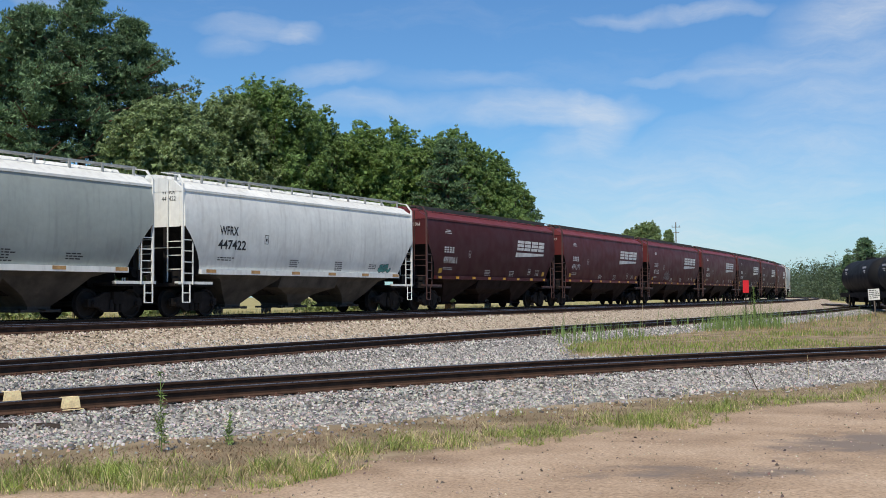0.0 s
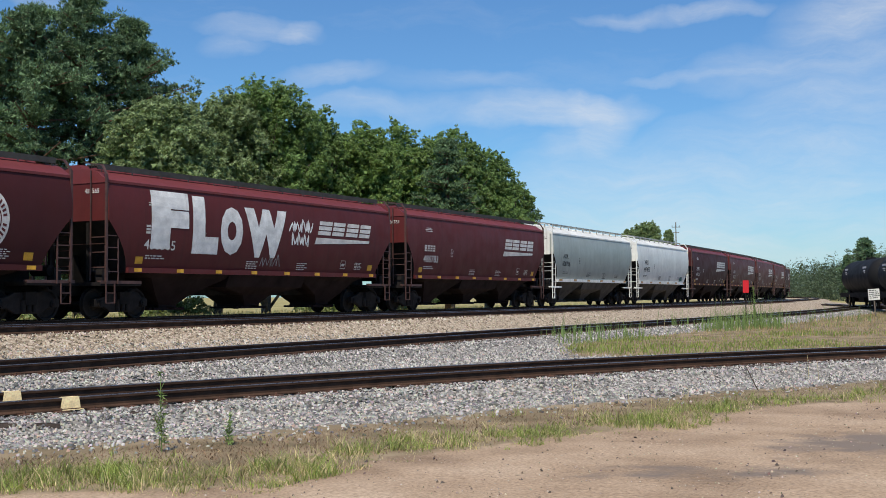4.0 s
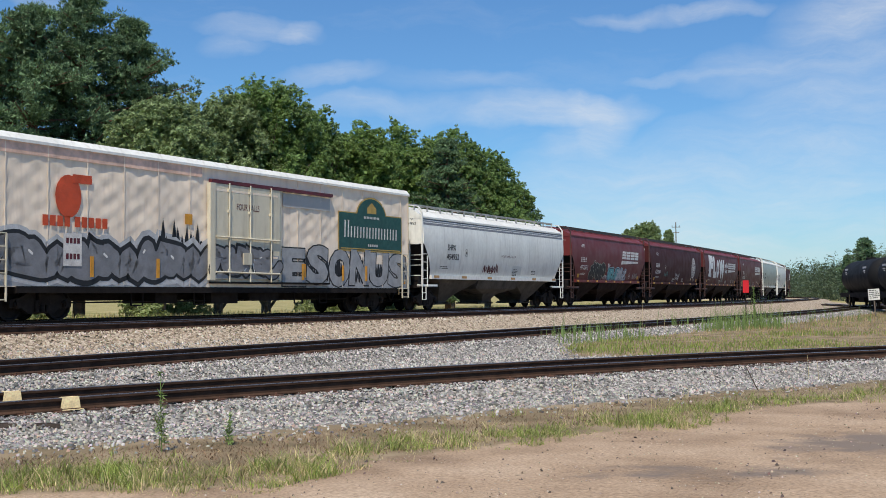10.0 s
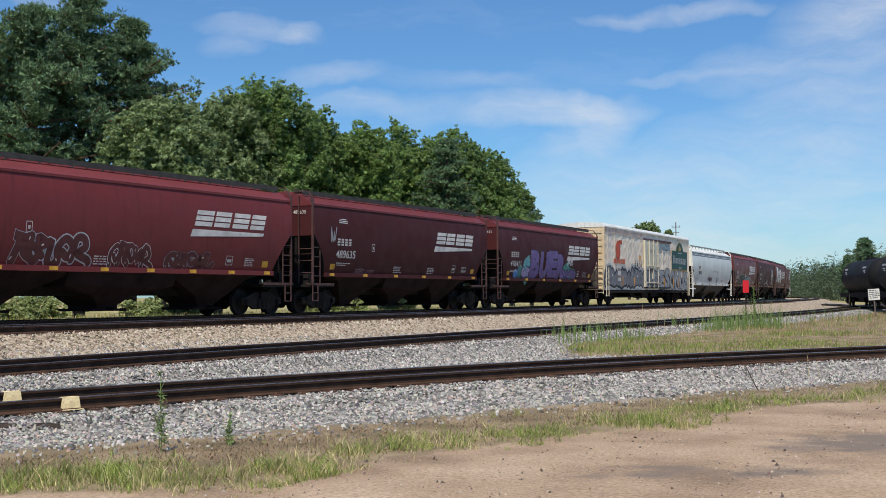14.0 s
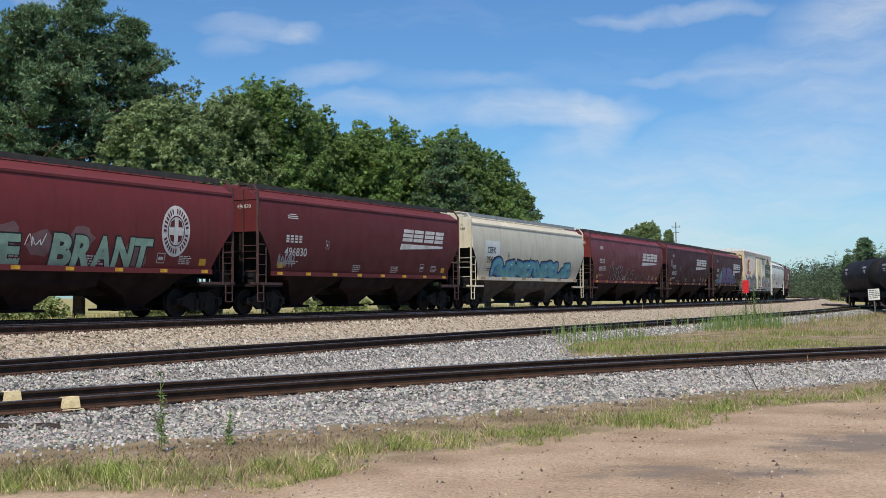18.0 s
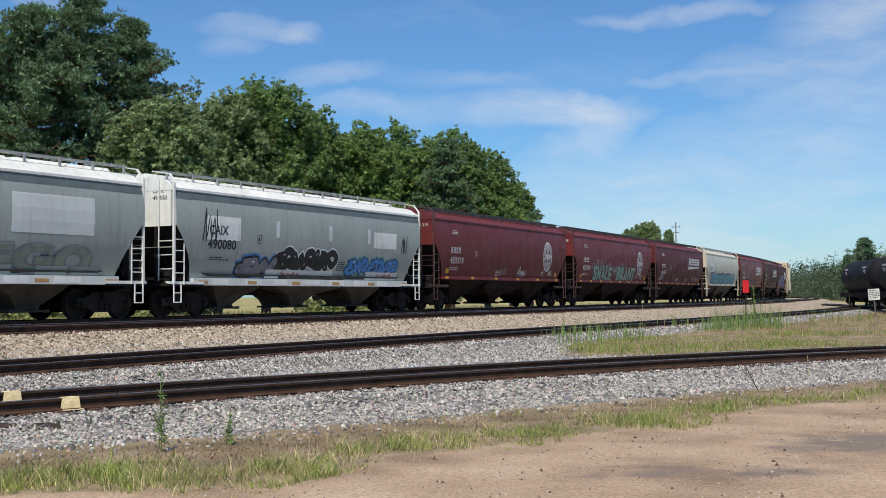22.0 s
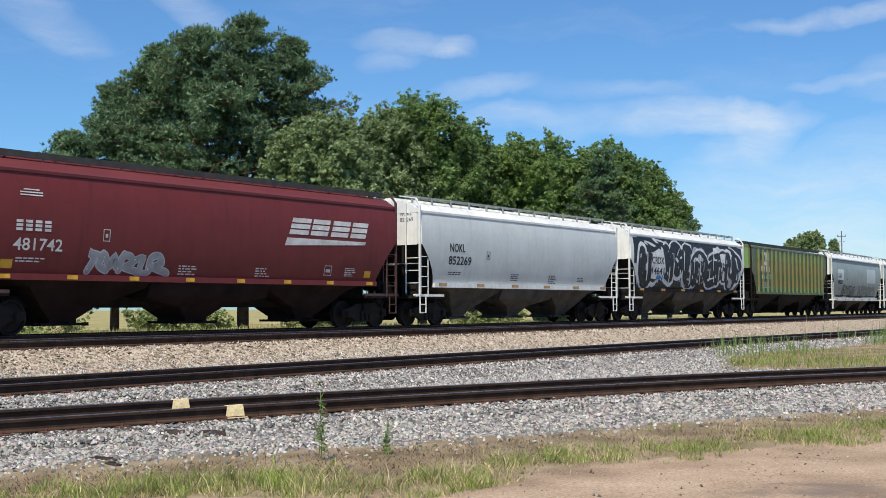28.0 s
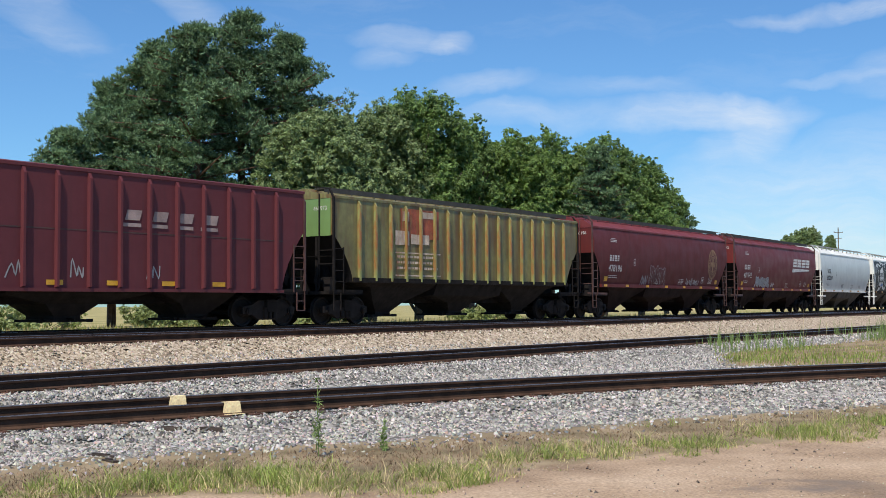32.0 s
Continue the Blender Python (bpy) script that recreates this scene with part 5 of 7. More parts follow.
    tag_scrawl(c, ROUND_SIDE, -Lb / 2 + 1.1, 2.75, .5, .7, "grey", 23, .06)
    graffiti(c, ROUND_SIDE, -4.4, -3.0, 1.42, 1.75, 5, "maroon", "grey", 24, .25)
    c, Lb = add_car(carrier_car(length(19), "480580", 31), "red covered hopper car with pale outline graffiti")
    graffiti(c, ROUND_SIDE, -4.35, -1.7, 1.45, 2.55, 5, "plum", "silver", 25, .46)
    graffiti(c, ROUND_SIDE, -.75, 1.0, 1.45, 2.35, 5, "plum", "white", 26, .42)
    graffiti(c, ROUND_SIDE, 1.75, 3.9, 1.45, 2.2, 5, "plum", "slate", 27, .42)
    c, Lb = add_car(leased_car(length(20), CREAM, CREAM, "CEFX", "356188", 32, posts=False, trim=CREAM, patch=WHITE), "cream covered hopper car with blue graffiti")
    graffiti(c, ROUND_SIDE, -5.2, 5.4, 1.5, 2.55, 9, "cyan", "blue", 28, .28, "black")
    c, Lb = add_car(carrier_car(length(21), "496830", 33), "dark red covered hopper car with a slanted pale mark")
    tag_scrawl(c, ROUND_SIDE, -6.5, 1.75, 1.1, .6, "grey", 29, .06)
    c, Lb = add_car(carrier_car(length(22), "450308", 34, "wheel"), "red covered hopper car with a round herald and green graffiti")
    for k, (x_, z_, r_) in enumerate(((-4.3, 2.2, .45), (-3.0, 2.5, .4), (-1.4, 2.3, .5), (-.1, 2.2, .45), (1.4, 2.4, .4), (3.6, 1.9, .5))):
        splash(c, ROUND_SIDE, x_, z_, r_, "dusk", 80 + k, .003 + .0008 * k)
    sprayed_word(c, ROUND_SIDE, "SNALE", -4.5, -.8, 1.45, 2.55, "mint", "black", None, .05, 30)
    sprayed_word(c, ROUND_SIDE, "BRANT", .2, 4.2, 1.45, 2.55, "mint", "black", None, .05, 33)
    tag_scrawl(c, ROUND_SIDE, -.7, 2.1, .8, .35, "white", 34, .03)
    c, Lb = add_car(carrier_car(length(23), "450319", 35, "wheel"), "red covered hopper car with a round white herald")
    tag_scrawl(c, ROUND_SIDE, -1.0, 1.7, 1.0, .4, "grey", 31)
    tag_scrawl(c, ROUND_SIDE, 1.4, 1.7, 1.2, .45, "white", 32)
    dark = mat("green_grey_stripe", (.10, .125, .13), vary=.15)
    c, Lb = add_car(leased_car(length(24), GREY, WHITE, "CAIX", "490080", 36, band=dark, patch=WHITE, shift=-.12, profile=LOW_SIDE, sill=PALE, sill_z=(1.03, 1.28)), "grey covered hopper car with dark graffiti and a dark stripe")
    graffiti(c, LOW_SIDE, -4.6, -2.7, 1.30, 2.15, 2, "slate", "black", 33, .34, "blue")
    graffiti(c, LOW_SIDE, -2.6, 1.4, 1.50, 2.45, 6, "black", "black", 34, .30, "white")
    graffiti(c, LOW_SIDE, 2.2, 6.1, 1.45, 2.25, 7, "blue", "black", 35, .30, "cyan")
    tag_scrawl(c, LOW_SIDE, -6.6, 2.5, .8, 1.2, "black", 36, .05)
    tag_scrawl(c, LOW_SIDE, 6.3, 2.4, .6, .8, "black", 37, .05)
    for x_, w_ in ((-3.0, 4.3), (3.7, 2.5)):
        lay_on_side(c, "panel", [rect(x_, x_ + w_, 1.30, 1.62)], LOW_SIDE, PALE, .034, "repainted pale panel")
        tag_scrawl(c, [(z_, y_ + .03) for z_, y_ in LOW_SIDE], x_ + .9, 1.36, 1.2, .2, "red", 38 + int(w_), .04)
    lay_on_side(c, "panel", [rect(4.1, 5.9, 2.6, 3.25)], LOW_SIDE, WHITE, .005)
    for x_ in (-2.6, .8, 3.6):
        lay_on_side(c, "panel", [rect(x_, x_ + .22, 2.75, 3.35)], LOW_SIDE, PALE, .005)
    c, Lb = add_car(leased_car(length(25), GREY, WHITE, "CAIX", "490830", 37, band=dark, patch=WHITE, shift=-.12, profile=LOW_SIDE, sill=PALE, sill_z=(1.03, 1.28)), "grey covered hopper car with white patches and pale graffiti")
    graffiti(c, LOW_SIDE, -4.7, -1.0, 1.26, 2.2, 6, "sage", "black", 37, .34, "slate")
    sprayed_word(c, LOW_SIDE, "HEGO", .2, 5.9, 1.26, 2.25, "sage", "slate", "black", .05, 38)
    for x_ in (-4.3, -1.0, 1.9, 3.9, 5.2):
        lay_on_side(c, "panel", [rect(x_, x_ + 1.15, 1.27, 1.55)], LOW_SIDE, GREY, .034, "repainted grey panel")
    lay_on_side(c, "panel", [rect(2.9, 5.9, 2.45, 3.55)], LOW_SIDE, PALE, .005)
    for car_, seed in ((CARS[-2], 71), (CARS[-1], 72)):
        rnd = random.Random(seed)
        for k in range(7):
            x_ = -6.0 + k * 1.75
            part("notice", Build().box(x_, x_ + rnd.uniform(.7, 1.1), -1.4800, -1.476, 1.06, 1.25), WHITE, car_, "white notice panel on the sill")
    # green car with outside posts
    c, Lb = add_car(hopper(length(26), GREEN, GREEN, profile=FLAT_SIDE, ribs=17, flat=True, trim=UNDER, board=DARK_GRATE, bay_paint=UNDER, sill=GREEN, post=GREEN_POST, end_plate=LIGHT_GREEN), "olive green ribbed covered hopper car")
    for a in ((-6.2, -5.6, 3.75, 3.95), (-5.5, -4.75, 3.45, 3.95), (-6.0, -5.2, 3.15, 3.40), (-6.3, -5.6, 2.78, 3.10), (-5.4, -4.7, 2.75, 3.10)):
        lay_on_side(c, "logo", [rect(*a)], FLAT_SIDE, LETTER, .02, "faded white block of the carrier's mark")
    for a in ((-6.3, -4.6, 2.25, 2.65), (-6.3, -4.6, 1.6, 2.15)):
        lay_on_side(c, "panel", [rect(*a)], FLAT_SIDE, mat("teal_green_patch", (.02, .13, .09), vary=.25), .016)
    tagged(lay_on_side(c, "small_print", [rect(-6.25, -5.98, 2.32, 2.58), rect(-5.92, -5.70, 2.32, 2.58)] + bars(-6.2, 2.05, 1.4, 3, random.Random(7), .05, .13), FLAT_SIDE, LETTER, .024), kind="stuff")
    lay_on_side(c, "car_number", text_polys("467", -5.55, 2.32, .27, .62, .015) + text_polys("735", -4.83, 2.32, .27, .62, .015), FLAT_SIDE, LETTER, .03, "white painted car number")
    tag_scrawl(c, FLAT_SIDE, -7.0, 3.4, .9, .6, "black", 48, .04)
    tag_scrawl(c, FLAT_SIDE, .1, 2.2, .4, 1.0, "slate", 49, .03)
    lay_on_side(c, "panel", [rect(-7.0, 7.0, 1.58, 1.66)], FLAT_SIDE, mat("teal_edge", (.035, .15, .11), vary=.5, scale=2.0), .012, "teal remains of older paint")
    # white car wholly covered by lettering
    c, Lb = add_car(leased_car(length(27), WHITE, WHITE, "", "", 38, posts=True, sill=UNDER), "white covered hopper car wholly covered in black and white graffiti")
    lay_on_side(c, "graffiti_ground", [rect(-Lb / 2 + .9, Lb / 2 - .9, 1.5, 4.05), rect(-Lb / 2 + .35, -Lb / 2 + .9, 2.75, 4.0), rect(Lb / 2 - .9, Lb / 2 - .35, 2.75, 4.0)], ROUND_SIDE, graf_paint("black", SPRAY["black"]), .005, "black painted ground")
    rnd = random.Random(39)
    for k in range(20):
        splash(c, ROUND_SIDE, -Lb / 2 + 1.6 + (Lb - 3.2) * (k + .5) / 20, rnd.uniform(2.0, 3.5), rnd.uniform(.4, .75), rnd.choice(("white", "white", "silver")), 90 + k, .007 + .0004 * k)
    graffiti(c, [(z_, y_ + .010) for z_, y_ in ROUND_SIDE], -Lb / 2 + 1.3, Lb / 2 - 1.0, 1.55, 4.05, 8, "black", "white", 39, .46)
    rnd = random.Random(40)
    for k in range(9):
        x_, z_ = -Lb / 2 + 1.8 + k * (Lb - 3.2) / 9, rnd.uniform(1.7, 2.2)
        lay_on_side(c, "graffiti_drip", [rect(x_, x_ + .10, z_, z_ + rnd.uniform(.6, 1.5)), rect(x_ + .5, x_ + .57, z_ + .6, z_ + rnd.uniform(1.0, 1.7))], ROUND_SIDE, graf_paint("white", SPRAY["white"]), .036, "white dripping stroke")
    over = [(z_, y_ + .035) for z_, y_ in ROUND_SIDE]
    lay_on_side(c, "graffiti_patch", [[(-5.4, 2.05), (-3.9, 1.95), (-3.7, 2.6), (-3.95, 3.35), (-4.5, 3.55), (-5.3, 3.3)]], over, graf_paint("white", SPRAY["white"]), .004, "white sprayed patch")
    lay_on_side(c, "reporting_mark", text_polys("CRDX", -5.35, 2.78, .34, 1.45, .02), over, LETTER_DARK, .010, "dark painted reporting mark")
    lay_on_side(c, "car_number", text_polys("14641", -5.35, 2.26, .34, 1.5, .02), over, LETTER_DARK, .010, "dark painted car number")
    tag_scrawl(c, over, .4, 1.65, 1.2, .5, "black", 45, .06)
    tag_scrawl(c, over, -4.8, 2.0, .9, .25, "blue", 46, .10)
    tag_scrawl(c, ROUND_SIDE, Lb / 2 - 1.6, 1.8, 1.1, .5, "black", 47, .05)
    add_car(leased_car(length(28), PALE, WHITE, "NOKL", "852269", 39), "pale grey covered hopper car with a white roof walk")
    c, Lb = add_car(carrier_car(length(29), "481742", 40), "red covered hopper car with a grey sprayed tag")
    graffiti(c, ROUND_SIDE, -4.4, -1.9, 1.55, 2.25, 5, "grey", "silver", 40, .3)
    c, Lb = add_car(carrier_car(length(30), "478196", 41, "faded"), "weathered red covered hopper car with a faded round herald")
    graffiti(c, ROUND_SIDE, -2.0, -.2, 1.5, 2.5, 5, "plum", "silver", 41, .40)
    tag_scrawl(c, ROUND_SIDE, -3.0, 1.55, .8, .5, "grey", 43, .06)
    tag_scrawl(c, ROUND_SIDE, 2.6, 1.6, 1.8, .4, "silver", 42, .04)
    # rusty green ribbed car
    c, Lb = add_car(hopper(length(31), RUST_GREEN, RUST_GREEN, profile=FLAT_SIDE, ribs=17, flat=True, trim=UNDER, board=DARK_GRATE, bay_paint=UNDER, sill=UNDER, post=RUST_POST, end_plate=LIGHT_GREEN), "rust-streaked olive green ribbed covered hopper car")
    rust = mat("red_brown_patch", (.30, .07, .035), vary=.4, streak=.8, streak_colour=(.24, .20, .06))
    lay_on_side(c, "mark", [rect(-4.6, -2.3, 3.0, 4.05)], FLAT_SIDE, rust, .02, "rust-red square painted mark")
    worn = mat("worn_white_mark", (.50, .40, .31), vary=.35, streak=.9, streak_colour=(.30, .10, .05))
    for a in ((-4.9, -4.1, 2.75, 3.25), (-4.0, -2.9, 2.8, 3.15), (-4.5, -4.1, 3.6, 3.95), (-3.5, -2.6, 3.75, 3.98), (-4.9, -2.2, 2.45, 2.50), (-4.9, -2.2, 1.65, 1.70)):
        lay_on_side(c, "mark", [rect(*a)], FLAT_SIDE, worn, .026)
    tagged(lay_on_side(c, "small_print", bars(-4.8, 2.3, 2.4, 3, random.Random(6), .08, .2), FLAT_SIDE, worn, .026), kind="stuff")
    end_panel(c, Lb, LIGHT_GREEN, ("", "468973"), LETTER)
    # tall red car with outside posts
    tall = [(1.10, 1.50), (1.6, 1.502), (2.4, 1.505), (3.2, 1.507), (3.9, 1.508), (4.22, 1.509)]
    TALL.extend(tall)
    c, Lb = add_car(hopper(length(32), DUSTY_RED, DUSTY_RED, profile=TALL, ribs=15, flat=True, trim=RED_TRIM, board=RED, bay_paint=UNDER, drop=0.24, sill_z=(1.03, 1.12)), "tall dark red ribbed covered hopper car")
    worn_red = mat("worn_pale_mark", (.30, .22, .20), vary=.3)
    lay_on_side(c, "seam", [rect(-7.2, 7.2, 2.62, 2.655)], TALL, RED_TRIM, .006, "weld seam along the side")
    for k in range(4):
        x = 1.15 + k * 0.93
        lay_on_side(c, "logo", [rect(x, x + .5, 2.98, 3.26, .3)], TALL, worn_red, .02, "pale slanted carrier mark")
        lay_on_side(c, "logo", [rect(x - .1, x + .55, 2.80, 2.90)], TALL, worn_red, .02)
    for k in range(6):
        x = -5.0 + k * 1.86
        lay_on_side(c, "panel", [rect(x, x + .5, 1.2, 1.33)], TALL, YELLOW, .02)
    for k, x in enumerate((-4.2, -2.4, -.6, 1.9)):
        tag_scrawl(c, TALL, x, 1.4, .6, .5, "grey", 50 + k, .04)


TALL = []
build_train()


def train_pose(i, t):
    """Where car i stands at t: on the two points of the line above its trucks."""
    mid = (GAPS[i] + GAPS[i + 1]) / 2 + run(t)
    half = length(i) / 2 - 1.80
    x0, y0, _ = on_main(mid - half)
    x1, y1, _ = on_main(mid + half)
    return Matrix.Translation(((x0 + x1) / 2, (y0 + y1) / 2, RAIL_MAIN)) @ Matrix.Rotation(math.atan2(y1 - y0, x1 - x0), 4, "Z")


def motions():
    for i, car in enumerate(CARS):
        walk(car, [(t, train_pose(i, t)) for t in range(0, 33)])

# ---------------------------------------------------------------- trees and plants
LEAF = mat("broad_leaves", (0.180, 0.286, 0.094), 0.5, vary=0.2, scale=0.35, fine=2.0, island=0.4, translucent=0.42, spec=0.4)
LEAF_B = mat("grey_green_leaves", (0.245, 0.330, 0.150), 0.5, vary=0.2, scale=0.35, fine=2.0, island=0.38, translucent=0.42, spec=0.4)
LEAF_C = mat("bright_leaves", (0.20, 0.308, 0.092), 0.5, vary=0.2, scale=0.35, fine=2.0, island=0.38, translucent=0.42, spec=0.4)
NEEDLE = mat("pine_needles", (0.122, 0.204, 0.103), 0.6, vary=0.25, scale=0.5, fine=2.0, island=0.5, translucent=0.2, spec=0.3)
LEAF_FAR = mat("far_leaves", (0.090, 0.135, 0.074), 0.6, vary=0.3, scale=0.08, fine=0.5, island=0.5, translucent=0.3)
BUSH_LEAF = mat("pale_bush_leaves", (0.30, 0.36, 0.15), 0.5, vary=0.2, scale=0.6, fine=3.0, island=0.35, translucent=0.42, spec=0.4)
BARK = mat("bark", (0.10, 0.075, 0.055), 0.9, vary=0.4, scale=4, fine=30, bump=0.03)
PINE_BARK = mat("pine_bark", (0.13, 0.070, 0.045), 0.9, vary=0.4, scale=4, fine=30, bump=0.03)


def leaf_cloud(name, centres, radii, n, size, rs, flat=1.0, up=0.6, long=1.6, twigs=14, needle=False):
    """n leaves in small sprays on the shells of many clumps."""
    m = len(centres) * twigs
    k = rs.choice(len(centres), m, p=(radii ** 2 / (radii ** 2).sum()))
    d = rs.normal(size=(m, 3))
    d /= np.linalg.norm(d, axis=1)[:, None]
    spray = centres[k] + d * (radii[k] * rs.uniform(0.35, 1.12, m))[:, None] * np.array([1, 1, flat])
    sr = radii[k] * rs.uniform(0.16, 0.34, m)
    j = rs.choice(m, n)
    e = rs.normal(size=(n, 3))
    e /= np.linalg.norm(e, axis=1)[:, None]
    p = spray[j] + e * (sr[j] * rs.uniform(0.2, 1.1, n))[:, None] * np.array([1, 1, 0.7 + 0.3 * flat])
    nrm = d[j] * 0.6 + e * 0.5 + rs.normal(size=(n, 3)) * 0.5 + np.array([0, 0, up])
    nrm /= np.linalg.norm(nrm, axis=1)[:, None]
    if needle:
        t = d[j] * 0.5 + e * 0.9 + np.array([0, 0, 0.5]) + rs.normal(size=(n, 3)) * 0.3
    else:
        t = np.cross(nrm, rs.normal(size=(n, 3)))
    t /= np.linalg.norm(t, axis=1)[:, None]
    b = np.cross(nrm, t)
    b /= np.linalg.norm(b, axis=1)[:, None]
    s = size * rs.uniform(0.6, 1.35, n)[:, None]
    v = np.stack((p - t * s * long / 2 - b * s * 0.5, p + t * s * long / 2 + nrm * s * .1, p - t * s * long / 2 * rs.uniform(.3, 1, (n, 1)) + b * s * 0.5), 1).reshape(-1, 3)
    return quick_mesh(name, v, np.arange(3 * n).reshape(n, 3))


def limb(b, pts, r0, r1, n=7):
    for i, (p, q) in enumerate(zip(pts[:-1], pts[1:])):
        m = len(pts) - 1
        b.tube(p, q, r0 + (r1 - r0) * i / m, n, r0 + (r1 - r0) * (i + 1) / m)


def broad_tree(x, y, height, spread, seed, leaf, n=45000, label="", size=0.15, low=0.12, category="tree"):
    rs = np.random.RandomState(seed)
    z0 = 0.3
    ob = thing("tree", None, None, label or "leafy deciduous tree with a rounded crown", category, "trees beyond the tracks", m=Matrix.Translation((x, y, z0)))
    b = Build()
    limb(b, [(0, 0, -.2), (.1, .05, height * .2), (.0, .2, height * .45), (.1, .1, height * .75)], height * .022, height * .006)
    C, R = [], []
    bumps = rs.normal(size=(14, 3))
    bumps /= np.linalg.norm(bumps, axis=1)[:, None]
    for i in range(480):
        d = rs.normal(size=3)
        d /= np.linalg.norm(d)
        if d[2] < -0.6:
            d[2] = -d[2]
        hull = 0.86 + 0.14 * max(0.0, float((bumps @ d).max()) - 0.45) / 0.55
        f = hull * rs.uniform(0.78, 1.0) if i < 400 else rs.uniform(0.2, 0.7)
        mid, up_ = height * (0.5 + low / 2), height * (0.5 - low / 2)
        c = (spread / 2 * d[0] * f, spread / 2 * d[1] * f, mid + up_ * d[2] * f)
        C.append(c)
        R.append(spread * rs.uniform(0.032, 0.08))
        if i % 32 == 0:
            s = max(.3, c[2] - height * .3)
            limb(b, [(0, .1, s), (c[0] * .5, c[1] * .5, (s + c[2]) * .52), c], height * .008, height * .002, 5)
    for i in range(7):
        a = rs.uniform(0, math.tau)
        q = spread * .3 * rs.uniform(0.2, 1)
        C.append((q * math.cos(a), q * math.sin(a), height * rs.uniform(.88, .955)))
        R.append(spread * .05)
    part("trunk", b, BARK, ob)
    part("crown", leaf_cloud("crown", np.array(C), np.array(R), int(n * 1.65), size * .62, rs, .85, .6, 2.2, 9), leaf, ob)
    inner = np.array(C[:480])
    inner = (inner - (0, 0, mid)) * rs.uniform(0.45, 0.86, (480, 1)) + (0, 0, mid)
    part("inner_foliage", leaf_cloud("inner_foliage", inner, np.full(480, spread * .07), int(n * .28), size * 1.45, rs, .9, .3, 1.6, 10), leaf, ob, "shaded leaves within the crown")
    return ob


def pine_tree(x, y, height, spread, seed, n=44000, low=0.2, size=0.082):
    rs = np.random.RandomState(seed)
    ob = thing("pine_tree", None, None, "tall dark pine with tiered needle sprays", "tree", "trees beyond the tracks", m=Matrix.Translation((x, y, 0.3)))
    b = Build()
    limb(b, [(0, 0, -.2), (.1, 0, height * .5), (0, .1, height * .97)], height * .020, height * .004)
    C, R = [], []
    tiers = 15
    for i in range(tiers):
        zz = low + (0.99 - low) * i / (tiers - 1)
        reach = spread / 2 * (math.sin(math.pi * min(1, .26 + .74 * (zz - low) / (1 - low))) ** .7 * .93 + .07)
        for k in range(int(rs.randint(8, 12))):
            a = rs.uniform(0, math.tau)
            l = reach * rs.uniform(.5, 1.15)
            root = height * min(.96, zz * .97 + rs.uniform(-.025, .025))
            tip = (l * math.cos(a), l * math.sin(a), root + l * rs.uniform(-.02, .28))
            limb(b, [(0, 0, root), tip], height * .005, .02, 4)
            for f in (.35, .58, .8, 1.0):
                side = rs.normal(0, .16 * l * f + .1)
                C.append((tip[0] * f - math.sin(a) * side, tip[1] * f + math.cos(a) * side, root + (tip[2] - root) * f + rs.uniform(0, .3)))
                R.append(spread * rs.uniform(.05, .095) * (1.2 - .35 * f))
    part("trunk", b, PINE_BARK, ob)
    part("crown", leaf_cloud("crown", np.array(C), np.array(R), int(n * 2.3), size * .72, rs, .42, .7, 3.4, 14, True), NEEDLE, ob)
    inner = np.array(C) * (0.72, 0.72, 0.98)
    part("inner_foliage", leaf_cloud("inner_foliage", inner, np.array(R), int(n * .30), size * 1.6, rs, .5, .5, 2.4, 8), NEEDLE, ob, "shaded needles within the crown")
    return ob


def toward(px, dist):
    """Plan point at that depth on the sight line through a picture column of the first view."""
    return ((px - 784) / 2080 * dist, dist)


def build_trees():
    # pines
    for px, d, h, w, s in ((-195, 62, 11.2, 6.5, 5), (-105, 66, 14.4, 8.5, 4), (-25, 66, 17.0, 8.5, 6), (55, 65, 17.9, 9.0, 1), (140, 68, 18.9, 9.6, 2), (232, 71, 18.2, 8.2, 3)):
        x, y = toward(px, d)
        pine_tree(x, y, h * 1.012, w * 1.08, s, low=0.14)
    # broad-leaved row
    for px, d, h, w, s, leaf, n in ((285, 64, 12.4, 7.6, 11, LEAF_B, 50000), (385, 73, 14.4, 8.0, 12, LEAF_B, 50000), (470, 76, 15.3, 8.6, 13, LEAF, 54000), (562, 80, 14.6, 4.6, 14, LEAF, 22000),
                                    (630, 83, 13.6, 7.6, 15, LEAF_C, 48000), (705, 92, 15.0, 8.0, 16, LEAF_C, 48000), (798, 98, 15.4, 7.6, 17, LEAF, 46000), (862, 104, 14.6, 7.0, 18, LEAF, 42000), (905, 112, 12.6, 5.0, 19, LEAF, 22000)):
        x, y = toward(px, d)
        broad_tree(x, y, h * 1.012, w * 1.04, s, leaf, n, low=0.02)
    x, y = toward(940, 118)
    pine_tree(x, y, 11.4, 3.6, 41, 16000, 0.1)
    x, y = toward(792, 86)
    pine_tree(x, y, 12.9, 5.6, 43, 26000, 0.08)
    # far trees behind the train's curve
    for px, d, h, w, s in ((1148, 300, 20.5, 9.0, 31), (1128, 310, 20.0, 7, 32), (1184, 330, 20.0, 4, 33), (1113, 305, 19.0, 5, 34)):
        x, y = toward(px, d)
        # grey-green chosen here to put the haze of distance into the leaf colour
        broad_tree(x, y, h, w, s, LEAF_B, 16000, "distant leafy tree above the train", 0.34)


build_trees()

# ---------------------------------------------------------------- ballast, grass and weeds


